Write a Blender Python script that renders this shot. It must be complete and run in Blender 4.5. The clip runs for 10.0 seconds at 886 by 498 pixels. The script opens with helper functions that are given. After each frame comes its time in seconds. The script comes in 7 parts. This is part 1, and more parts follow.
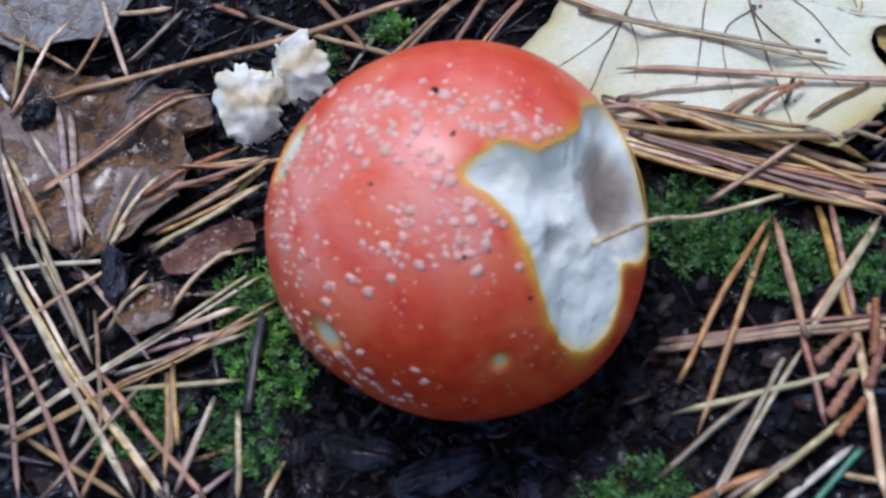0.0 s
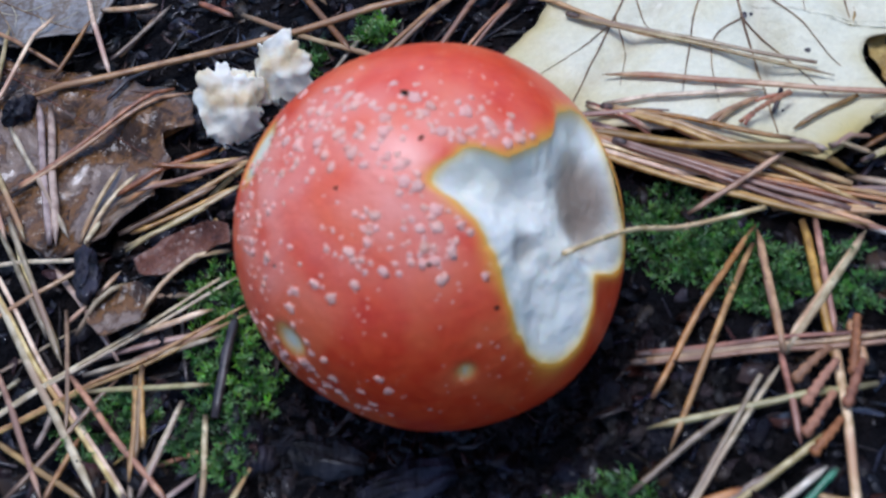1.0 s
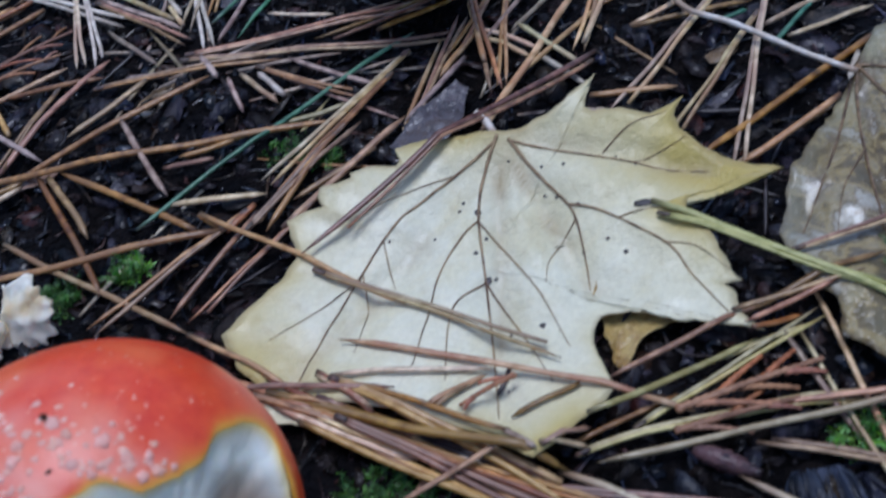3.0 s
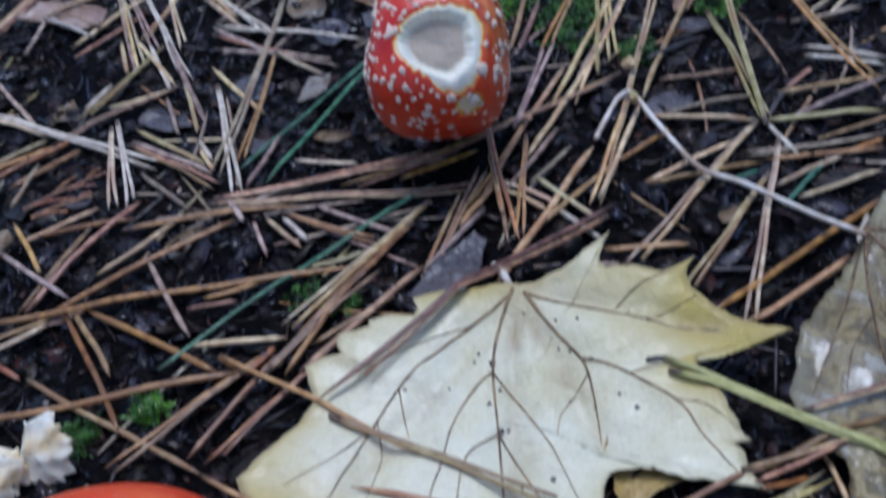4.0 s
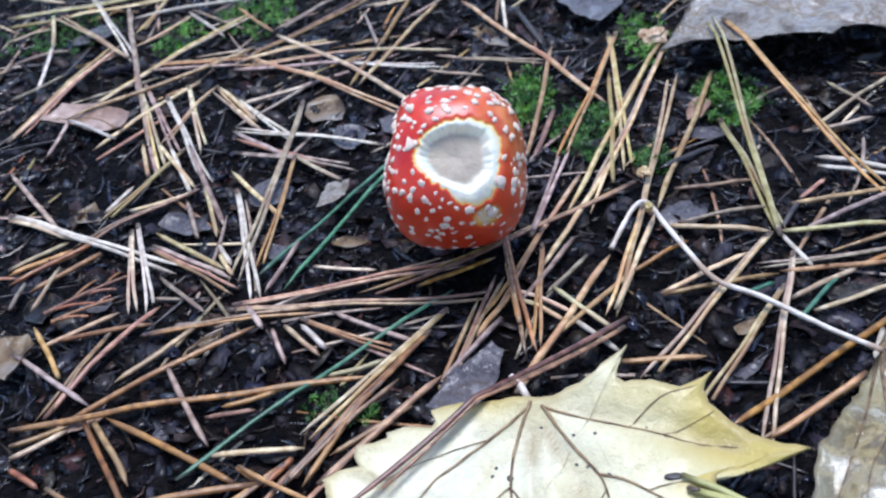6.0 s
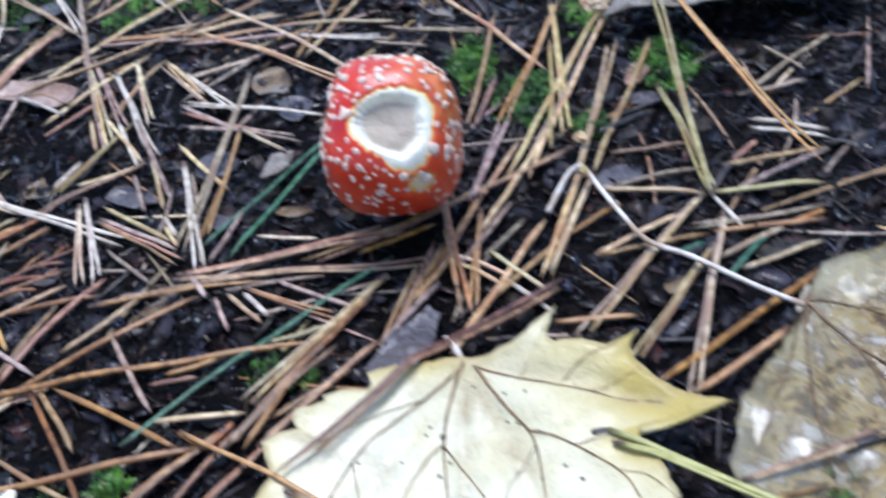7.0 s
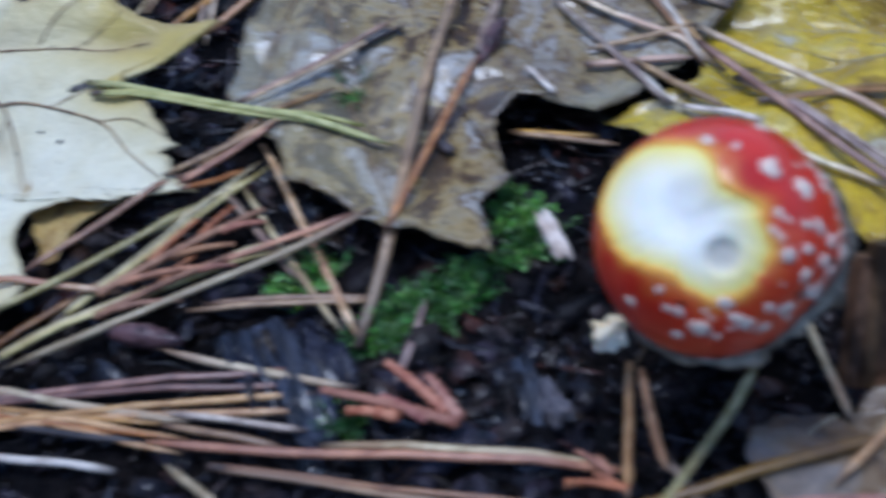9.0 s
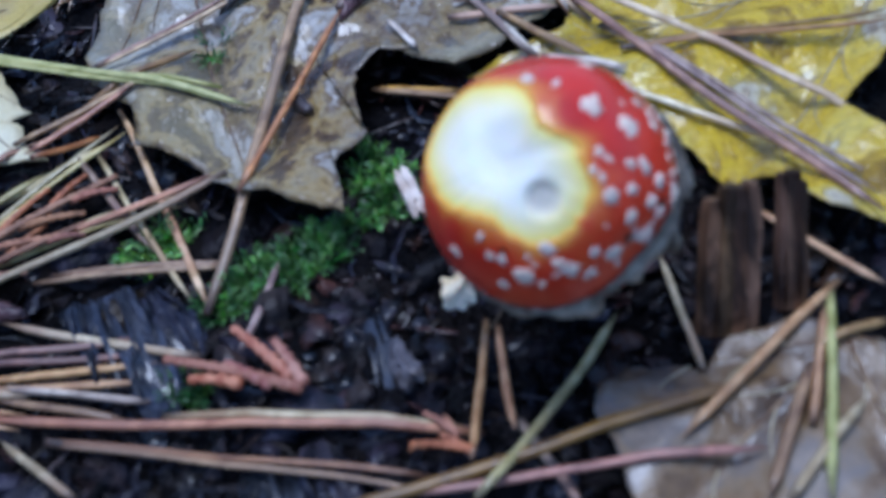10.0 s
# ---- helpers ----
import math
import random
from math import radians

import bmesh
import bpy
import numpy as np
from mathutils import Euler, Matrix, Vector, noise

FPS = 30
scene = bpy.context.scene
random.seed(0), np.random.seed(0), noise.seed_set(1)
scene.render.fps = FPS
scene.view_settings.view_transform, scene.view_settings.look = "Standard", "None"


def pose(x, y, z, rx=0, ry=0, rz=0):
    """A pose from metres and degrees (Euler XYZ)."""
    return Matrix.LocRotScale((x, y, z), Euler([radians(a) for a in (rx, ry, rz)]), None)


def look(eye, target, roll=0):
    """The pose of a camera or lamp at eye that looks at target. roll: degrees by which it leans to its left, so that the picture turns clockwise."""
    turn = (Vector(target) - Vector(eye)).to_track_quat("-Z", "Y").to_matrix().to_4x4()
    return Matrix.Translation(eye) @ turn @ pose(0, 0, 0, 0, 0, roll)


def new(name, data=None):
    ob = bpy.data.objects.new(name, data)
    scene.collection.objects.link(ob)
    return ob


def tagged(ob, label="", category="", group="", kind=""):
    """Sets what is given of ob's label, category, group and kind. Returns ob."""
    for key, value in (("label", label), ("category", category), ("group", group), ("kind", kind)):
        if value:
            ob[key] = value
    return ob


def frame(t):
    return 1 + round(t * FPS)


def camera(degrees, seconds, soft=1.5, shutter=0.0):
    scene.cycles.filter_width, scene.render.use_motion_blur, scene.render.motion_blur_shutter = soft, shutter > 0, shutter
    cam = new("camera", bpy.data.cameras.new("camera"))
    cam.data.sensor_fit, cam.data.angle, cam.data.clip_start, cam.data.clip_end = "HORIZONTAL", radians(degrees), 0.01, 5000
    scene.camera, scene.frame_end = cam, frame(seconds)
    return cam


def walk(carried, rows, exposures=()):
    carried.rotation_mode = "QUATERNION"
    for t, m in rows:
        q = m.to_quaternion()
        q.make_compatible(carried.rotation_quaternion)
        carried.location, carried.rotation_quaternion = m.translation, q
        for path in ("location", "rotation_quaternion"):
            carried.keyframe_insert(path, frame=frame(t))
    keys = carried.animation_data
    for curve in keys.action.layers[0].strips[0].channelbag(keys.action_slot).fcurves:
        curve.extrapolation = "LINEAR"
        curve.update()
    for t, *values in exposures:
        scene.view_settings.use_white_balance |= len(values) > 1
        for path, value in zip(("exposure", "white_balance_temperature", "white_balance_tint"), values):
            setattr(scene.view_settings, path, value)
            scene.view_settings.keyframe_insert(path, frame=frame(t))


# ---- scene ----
cam = camera(40, 10.0, soft=2.2, shutter=0.8)
cam.data.dof.use_dof, cam.data.dof.focus_distance, cam.data.dof.aperture_fstop = True, 0.29, 30.0
PATH = [
    (0, (0.05110, 0.04397, 0.18448), (-0.0245, 0.6395, -0.6153), -17.70),
    (0.5, (0.05491, 0.04455, 0.18117), (-0.0231, 0.6372, -0.6205), -17.52),
    (1, (0.05783, 0.04616, 0.18018), (-0.0292, 0.6450, -0.6159), -17.37),
    (1.5, (0.06357, 0.05045, 0.18098), (-0.0312, 0.6535, -0.6111), -17.42),
    (2, (0.08173, 0.05736, 0.18383), (0.0013, 0.6772, -0.5967), -15.97),
    (2.5, (0.09370, 0.06644, 0.18709), (0.0214, 0.7038, -0.5801), -14.46),
    (3, (0.11111, 0.07398, 0.18964), (0.0505, 0.7211, -0.5703), -13.28),
    (3.2, (0.11150, 0.07450, 0.19060), (0.0527, 0.7296, -0.5626), -13.05),
    (4.3, (0.11343, 0.07340, 0.19930), (0.0506, 0.8199, -0.4627), -10.98),
    (4.5, (0.11319, 0.07466, 0.20098), (0.0479, 0.8319, -0.4489), -11.12),
    (5, (0.11168, 0.07689, 0.20832), (0.0620, 0.8462, -0.4286), -10.24),
    (5.5, (0.11057, 0.07721, 0.20655), (0.0577, 0.8502, -0.4256), -10.04),
    (5.7, (0.11120, 0.07790, 0.20560), (0.0549, 0.8455, -0.4333), -10.35),
    (6.8, (0.11806, 0.07304, 0.20450), (0.0614, 0.8349, -0.4408), -11.31),
    (7, (0.12332, 0.07097, 0.20526), (0.0734, 0.8218, -0.4533), -11.39),
    (7.5, (0.13895, 0.05794, 0.18483), (0.1016, 0.8026, -0.4815), -13.55),
    (8, (0.14945, 0.05721, 0.16717), (0.1421, 0.7772, -0.5267), -14.61),
    (8.5, (0.16129, 0.05565, 0.14490), (0.1791, 0.7562, -0.5685), -15.54),
    (9, (0.17383, 0.05497, 0.13459), (0.2377, 0.7217, -0.6080), -15.13),
    (9.5, (0.18462, 0.05355, 0.12790), (0.2753, 0.7117, -0.6195), -14.32),
    (10, (0.18845, 0.05174, 0.12454), (0.2692, 0.7035, -0.6296), -15.67),
]
walk(cam, [(t, look(eye, target, roll)) for t, eye, target, roll in PATH],
     exposures=[(0, 0.38, 5420, 15), (1.5, 0.36, 5370, 15), (3, 0.02, 5270, 14), (4.5, 0.26, 5270, 14), (5.0, 0.67, 5470, 13), (5.5, 0.93, 5570, 12), (7, 0.92, 5570, 12), (7.5, 0.7, 5510, 12), (8, 0.21, 5360, 14), (9, 0.29, 4980, 14), (10, 0.4, 4850, 15)])

# ---- daylight under an overcast sky ----
SUN_UP, SUN_ROUND = 78.0, 0.0
world = bpy.data.worlds.new("sky")
scene.world = world
world.use_nodes = True
wn = world.node_tree
sky = wn.nodes.new("ShaderNodeTexSky")
sky.sky_type = "NISHITA"
sky.sun_disc = False
sky.sun_elevation, sky.sun_rotation = radians(SUN_UP), radians(SUN_ROUND)
sky.air_density, sky.dust_density = 1.0, 1.5
wn.links.new(sky.outputs[0], wn.nodes["Background"].inputs[0])
wn.nodes["Background"].inputs[1].default_value = 0.11
lamp = bpy.data.lights.new("sun", "SUN")
lamp.energy, lamp.angle, lamp.color = 1.5, radians(28), (1.0, 0.97, 0.93)
sun = new("sun", lamp)
sun.matrix_world = look((0.0, 0.21, 1.0), (0.0, 0.0, 0.0))
tagged(sun, kind="structure")

# ---- materials ----


def rgb(c):
    return (*c, 1.0)


def material(name, low, high, scale=300.0, rough=(0.5, 0.7), bump=0.3, bump_scale=None, vary=0.0, third=None, stretch=(1, 1, 1),
             spec=0.5, sub=0.0, coat=0.0, distance=0.0005, coat_rough=0.15, crisp=0.1, wet=0.0):
    """A noise-mottled surface: two scales of colour, mottled gloss and fine relief."""
    m = bpy.data.materials.new(name)
    m.use_nodes = True
    t = m.node_tree
    n, link = t.nodes, t.links.new
    b = n["Principled BSDF"]
    co = n.new("ShaderNodeTexCoord")
    mp = n.new("ShaderNodeMapping")
    mp.inputs["Scale"].default_value = stretch
    link(co.outputs["Object"], mp.inputs[0])
    one, two = n.new("ShaderNodeTexNoise"), n.new("ShaderNodeTexNoise")
    for node, sc, det in ((one, scale, 6), (two, scale * 0.22, 3)):
        node.inputs["Scale"].default_value, node.inputs["Detail"].default_value = sc, det
        link(mp.outputs[0], node.inputs["Vector"])
    ramp = n.new("ShaderNodeValToRGB")
    ramp.color_ramp.elements[0].position, ramp.color_ramp.elements[0].color = 0.5 - crisp, rgb(low)
    ramp.color_ramp.elements[1].position, ramp.color_ramp.elements[1].color = 0.5 + crisp, rgb(high)
    link(one.outputs["Fac"], ramp.inputs[0])
    colour = ramp.outputs[0]
    if third:
        r2 = n.new("ShaderNodeValToRGB")
        r2.color_ramp.elements[0].position, r2.color_ramp.elements[1].position = 0.48, 0.64
        mix = n.new("ShaderNodeMix")
        mix.data_type = "RGBA"
        link(two.outputs["Fac"], r2.inputs[0])
        link(r2.outputs[0], mix.inputs[0])
        link(colour, mix.inputs[6])
        mix.inputs[7].default_value = rgb(third)
        colour = mix.outputs[2]
    if vary:
        info, geo, hsv = n.new("ShaderNodeObjectInfo"), n.new("ShaderNodeNewGeometry"), n.new("ShaderNodeHueSaturation")
        for times, low_end, high_end, socket in ((1.0, 1 - vary, 1 + 1.15 * vary, "Value"), (7.3, 0.5 - 0.06 * vary, 0.5 + 0.06 * vary, "Hue"), (13.7, 1 - 0.7 * vary, 1 + 0.35 * vary, "Saturation")):
            plus, many, part_of, rng = (n.new(k) for k in ("ShaderNodeMath", "ShaderNodeMath", "ShaderNodeMath", "ShaderNodeMapRange"))
            link(info.outputs["Random"], plus.inputs[0])
            link(geo.outputs["Random Per Island"], plus.inputs[1])
            many.operation, many.inputs[1].default_value, part_of.operation = "MULTIPLY", times, "FRACT"
            link(plus.outputs[0], many.inputs[0])
            link(many.outputs[0], part_of.inputs[0])
            link(part_of.outputs[0], rng.inputs[0])
            rng.inputs["To Min"].default_value, rng.inputs["To Max"].default_value = low_end, high_end
            link(rng.outputs[0], hsv.inputs[socket])
        link(colour, hsv.inputs["Color"])
        colour = hsv.outputs[0]
    link(colour, b.inputs["Base Color"])
    rr = n.new("ShaderNodeMapRange")
    rr.inputs["From Min"].default_value, rr.inputs["From Max"].default_value = 0.3, 0.7
    rr.inputs["To Min"].default_value, rr.inputs["To Max"].default_value = rough
    link(two.outputs["Fac"], rr.inputs[0])
    link(rr.outputs[0], b.inputs["Roughness"])
    b.inputs["Specular IOR Level"].default_value = spec
    b.inputs["Coat Weight"].default_value = coat
    b.inputs["Coat Roughness"].default_value = coat_rough
    if wet:
        film, wr = n.new("ShaderNodeTexNoise"), n.new("ShaderNodeMapRange")
        film.inputs["Scale"].default_value, film.inputs["Detail"].default_value = 70, 4
        link(co.outputs["Object"], film.inputs["Vector"])
        link(film.outputs["Fac"], wr.inputs[0])
        wr.inputs["From Min"].default_value, wr.inputs["From Max"].default_value = 0.5, 0.6
        wr.inputs["To Max"].default_value = wet
        link(wr.outputs[0], b.inputs["Coat Weight"])
    if sub:
        b.inputs["Subsurface Weight"].default_value = sub
        b.inputs["Subsurface Radius"].default_value = (0.004, 0.002, 0.0012)
        b.inputs["Subsurface Scale"].default_value = 1.0
    if bump:
        three, bp = n.new("ShaderNodeTexNoise"), n.new("ShaderNodeBump")
        three.inputs["Scale"].default_value, three.inputs["Detail"].default_value = bump_scale or scale * 2, 5
        link(mp.outputs[0], three.inputs["Vector"])
        link(three.outputs["Fac"], bp.inputs["Height"])
        bp.inputs["Strength"].default_value, bp.inputs["Distance"].default_value = bump, distance
        link(bp.outputs[0], b.inputs["Normal"])
    return m


def edged(m, colour, attribute="edge"):
    """Adds a second pigment that follows a mesh attribute, such as the yellow flesh just under a cap's skin."""
    t = m.node_tree
    n, link = t.nodes, t.links.new
    b = n["Principled BSDF"]
    had = b.inputs["Base Color"].links[0].from_socket
    at, mix = n.new("ShaderNodeAttribute"), n.new("ShaderNodeMix")
    at.attribute_name, mix.data_type = attribute, "RGBA"
    link(at.outputs["Fac"], mix.inputs[0])
    link(had, mix.inputs[6])
    mix.inputs[7].default_value = rgb(colour)
    link(mix.outputs[2], b.inputs["Base Color"])
    return m


def speckled(m, colour, scale, size):
    """Adds small specks of another colour, thicker in some places than in others."""
    t = m.node_tree
    n, link = t.nodes, t.links.new
    b = n["Principled BSDF"]
    had = b.inputs["Base Color"].links[0].from_socket
    co, vo, ramp, mix = n.new("ShaderNodeTexCoord"), n.new("ShaderNodeTexVoronoi"), n.new("ShaderNodeValToRGB"), n.new("ShaderNodeMix")
    no, less = n.new("ShaderNodeTexNoise"), n.new("ShaderNodeMath")
    mix.data_type = "RGBA"
    vo.inputs["Scale"].default_value = scale
    no.inputs["Scale"].default_value = scale * 0.3
    link(co.outputs["Object"], vo.inputs["Vector"])
    link(co.outputs["Object"], no.inputs["Vector"])
    less.operation = "MULTIPLY_ADD"
    link(no.outputs["Fac"], less.inputs[0])
    less.inputs[1].default_value = -0.8
    up = n.new("ShaderNodeMath")
    up.inputs[1].default_value = 0.6
    link(vo.outputs["Distance"], up.inputs[0])
    link(up.outputs[0], less.inputs[2])
    ramp.color_ramp.elements[0].position, ramp.color_ramp.elements[0].color = size - 0.03, (1, 1, 1, 1)
    ramp.color_ramp.elements[1].position, ramp.color_ramp.elements[1].color = size + 0.02, (0, 0, 0, 1)
    link(less.outputs[0], ramp.inputs[0])
    link(ramp.outputs[0], mix.inputs[0])
    link(had, mix.inputs[6])
    mix.inputs[7].default_value = rgb(colour)
    link(mix.outputs[2], b.inputs["Base Color"])
    return m


def rotting(name, stops, scale, rough, sheen=1.0, relief=0.9, grain=(0.88, 1.1), film_rough=0.2, veinlet=0.07, film_scale=95, mottle=0.66):
    """A decaying leaf: blotches of several pigments, a net of veinlets and a patchy film of water."""
    m = bpy.data.materials.new(name)
    m.use_nodes = True
    t = m.node_tree
    n, link = t.nodes, t.links.new
    b = n["Principled BSDF"]
    co = n.new("ShaderNodeTexCoord")
    big, fine, film, net = n.new("ShaderNodeTexNoise"), n.new("ShaderNodeTexNoise"), n.new("ShaderNodeTexNoise"), n.new("ShaderNodeTexVoronoi")
    for node, sc, det, ro, dist in ((big, scale, 10, mottle, 0.35), (fine, 900, 4, 0.6, 0.0), (film, film_scale, 5, 0.6, 0.4)):
        for socket, value in (("Scale", sc), ("Detail", det), ("Roughness", ro), ("Distortion", dist)):
            node.inputs[socket].default_value = value
        link(co.outputs["Object"], node.inputs["Vector"])
    net.feature = "DISTANCE_TO_EDGE"
    net.inputs["Scale"].default_value = 750
    link(co.outputs["Object"], net.inputs["Vector"])
    ramp = n.new("ShaderNodeValToRGB")
    line = ramp.color_ramp
    for i, (at, c) in enumerate(stops):
        e = line.elements[i] if i < 2 else line.elements.new(at)
        e.position, e.color = at, rgb(c)
    wide = n.new("ShaderNodeMapRange")
    wide.inputs["From Min"].default_value, wide.inputs["From Max"].default_value = 0.30, 0.70
    link(big.outputs["Fac"], wide.inputs[0])
    link(wide.outputs[0], ramp.inputs[0])
    gain, mul = n.new("ShaderNodeMapRange"), n.new("ShaderNodeMix")
    gain.inputs["From Min"].default_value, gain.inputs["From Max"].default_value = 0.3, 0.7
    gain.inputs["To Min"].default_value, gain.inputs["To Max"].default_value = grain
    link(fine.outputs["Fac"], gain.inputs[0])
    mul.data_type, mul.blend_type = "RGBA", "MULTIPLY"
    mul.inputs[0].default_value = 1.0
    link(ramp.outputs[0], mul.inputs[6])
    link(gain.outputs[0], mul.inputs[7])
    link(mul.outputs[2], b.inputs["Base Color"])
    rr, wr = n.new("ShaderNodeMapRange"), n.new("ShaderNodeMapRange")
    rr.inputs["From Min"].default_value, rr.inputs["From Max"].default_value = 0.3, 0.7
    rr.inputs["To Min"].default_value, rr.inputs["To Max"].default_value = rough
    link(film.outputs["Fac"], rr.inputs[0])
    link(rr.outputs[0], b.inputs["Roughness"])
    wr.inputs["From Min"].default_value, wr.inputs["From Max"].default_value, wr.inputs["To Max"].default_value = 0.46, 0.6, sheen
    link(film.outputs["Fac"], wr.inputs[0])
    link(wr.outputs[0], b.inputs["Coat Weight"])
    b.inputs["Coat Roughness"].default_value = film_rough
    b.inputs["Specular IOR Level"].default_value = 0.35
    up, cells, bp = n.new("ShaderNodeMath"), n.new("ShaderNodeMapRange"), n.new("ShaderNodeBump")
    cells.inputs["From Max"].default_value, cells.inputs["To Max"].default_value = 0.10, veinlet
    link(net.outputs["Distance"], cells.inputs[0])
    lots = n.new("ShaderNodeTexNoise")
    lots.inputs["Scale"].default_value, lots.inputs["Detail"].default_value = 190, 3.5
    link(co.outputs["Object"], lots.inputs["Vector"])
    link(lots.outputs["Fac"], up.inputs[0])
    link(cells.outputs[0], up.inputs[1])
    link(up.outputs[0], bp.inputs["Height"])
    bp.inputs["Strength"].default_value, bp.inputs["Distance"].default_value = relief, 0.0018
    link(bp.outputs[0], b.inputs["Normal"])
    return m


SOIL = material("soil", (0.002, 0.0016, 0.0016), (0.012, 0.0095, 0.009), 260, (0.3, 0.8), 1.0, 600, third=(0.006, 0.006, 0.008), spec=0.08, distance=0.004)
# the bluish third colour paints in sky glints on the wet crumbs
CRUMB = material("humus", (0.002, 0.0015, 0.0015), (0.030, 0.022, 0.020), 420, (0.15, 0.6), 1.0, 700, vary=0.7, third=(0.008, 0.008, 0.013), spec=0.12, wet=0.4, coat_rough=0.12, distance=0.002)
NEEDLE = {
    "straw": material("needle_straw", (0.46, 0.31, 0.130), (0.80, 0.61, 0.33), 300, (0.22, 0.45), 0.12, coat=0.16, coat_rough=0.25, vary=0.35, third=(0.451, 0.260, 0.123)),
    "brown": material("needle_brown", (0.25, 0.110, 0.034), (0.52, 0.275, 0.100), 300, (0.22, 0.45), 0.12, coat=0.16, coat_rough=0.25, vary=0.35, third=(0.30, 0.150, 0.060)),
    "grey": material("needle_grey", (0.21, 0.150, 0.090), (0.46, 0.36, 0.235), 300, (0.22, 0.45), 0.12, coat=0.16, coat_rough=0.25, vary=0.3, third=(0.246, 0.164, 0.110)),
    "dark": material("needle_dark", (0.02, 0.016, 0.015), (0.07, 0.055, 0.05), 300, (0.3, 0.5), 0.12, coat=0.16, coat_rough=0.25, vary=0.3),
    "yellow": material("needle_yellow", (0.381, 0.291, 0.101), (0.605, 0.493, 0.224), 300, (0.22, 0.45), 0.12, coat=0.16, coat_rough=0.25, vary=0.3, third=(0.448, 0.280, 0.112)),
    "green": material("needle_green", (0.03, 0.13, 0.06), (0.09, 0.27, 0.14), 300, (0.3, 0.45), 0.12, coat=0.16, coat_rough=0.25, vary=0.2),
    "lime": material("needle_lime", (0.30, 0.30, 0.06), (0.52, 0.50, 0.16), 300, (0.35, 0.5), 0.12, coat=0.16, coat_rough=0.25, vary=0.1),
    "pale": material("needle_pale", (0.52, 0.42, 0.31), (0.78, 0.68, 0.54), 300, (0.4, 0.6), 0.12, coat=0.16, coat_rough=0.25, vary=0.2),
    "lilac": material("needle_lilac", (0.25, 0.155, 0.115), (0.52, 0.37, 0.28), 300, (0.22, 0.45), 0.12, coat=0.16, coat_rough=0.25, vary=0.25),
    "russet": material("needle_russet", (0.15, 0.058, 0.020), (0.38, 0.170, 0.060), 300, (0.22, 0.45), 0.12, coat=0.16, coat_rough=0.25, vary=0.4, third=(0.24, 0.12, 0.055)),
    "orange": material("needle_orange", (0.40, 0.20, 0.055), (0.62, 0.36, 0.13), 300, (0.22, 0.45), 0.12, coat=0.16, coat_rough=0.25, vary=0.2),
}
for hue in NEEDLE:
    edged(NEEDLE[hue], (0.045, 0.028, 0.022))
SHEATH = material("needle_sheath", (0.04, 0.026, 0.020), (0.16, 0.10, 0.066), 700, (0.3, 0.6), 0.6, vary=0.3)
LEAF_PALE = rotting("pale_leaf", [(0.0, (0.61, 0.53, 0.30)), (0.3, (0.74, 0.69, 0.45)), (0.55, (0.81, 0.78, 0.57)), (0.75, (0.76, 0.72, 0.50)), (1.0, (0.67, 0.61, 0.37))], 32, (0.3, 0.6), 0.4, 0.7, grain=(0.92, 1.05), veinlet=0.04)
edged(edged(LEAF_PALE, (0.54, 0.42, 0.11)), (0.40, 0.31, 0.16), "stain")
LEAF_GREY = rotting("grey_leaf", [(0.20, (0.045, 0.025, 0.011)), (0.37, (0.10, 0.058, 0.022)), (0.45, (0.32, 0.22, 0.070)), (0.55, (0.33, 0.265, 0.14)), (0.63, (0.14, 0.085, 0.034)), (0.72, (0.46, 0.43, 0.36)), (0.9, (0.30, 0.23, 0.12))], 85, (0.07, 0.4), relief=1.0, film_rough=0.11, grain=(0.84, 1.12), veinlet=0.04, film_scale=55, mottle=0.62)
edged(edged(LEAF_GREY, (0.36, 0.33, 0.19)), (0.085, 0.050, 0.020), "stain")
LEAF_YELLOW = rotting("yellow_leaf", [(0.1, (0.10, 0.055, 0.012)), (0.30, (0.30, 0.19, 0.012)), (0.42, (0.60, 0.43, 0.02)), (0.52, (0.46, 0.32, 0.015)), (0.60, (0.62, 0.48, 0.05)), (0.70, (0.36, 0.27, 0.05)), (0.78, (0.55, 0.50, 0.33)), (0.92, (0.26, 0.18, 0.08))], 58, (0.08, 0.42), relief=0.8, film_rough=0.12, veinlet=0.04, film_scale=55)
edged(LEAF_YELLOW, (0.30, 0.20, 0.02), "stain")
LEAF_BROWN = rotting("brown_leaf", [(0.1, (0.014, 0.008, 0.004)), (0.33, (0.055, 0.027, 0.010)), (0.46, (0.20, 0.095, 0.030)), (0.55, (0.09, 0.047, 0.021)), (0.64, (0.26, 0.18, 0.12)), (0.85, (0.13, 0.075, 0.036))], 55, (0.05, 0.28), relief=0.8, film_rough=0.1, veinlet=0.03, film_scale=60)
LEAF_RUST = rotting("rust_leaf", [(0.1, (0.05, 0.017, 0.01)), (0.5, (0.16, 0.058, 0.028)), (0.9, (0.25, 0.12, 0.06))], 90, (0.1, 0.4))
LEAF_LILAC = rotting("lilac_leaf", [(0.08, (0.03, 0.018, 0.009)), (0.3, (0.10, 0.062, 0.028)), (0.46, (0.20, 0.130, 0.062)), (0.58, (0.235, 0.175, 0.105)), (0.72, (0.20, 0.165, 0.13)), (0.88, (0.29, 0.235, 0.165))], 75, (0.12, 0.5), relief=0.5, film_rough=0.2, veinlet=0.03, film_scale=50, mottle=0.6)
LEAF_TAN = rotting("tan_leaf", [(0.1, (0.16, 0.09, 0.06)), (0.45, (0.36, 0.23, 0.165)), (0.7, (0.46, 0.32, 0.24)), (0.9, (0.25, 0.15, 0.10))], 60, (0.15, 0.45), relief=0.6, veinlet=0.03)
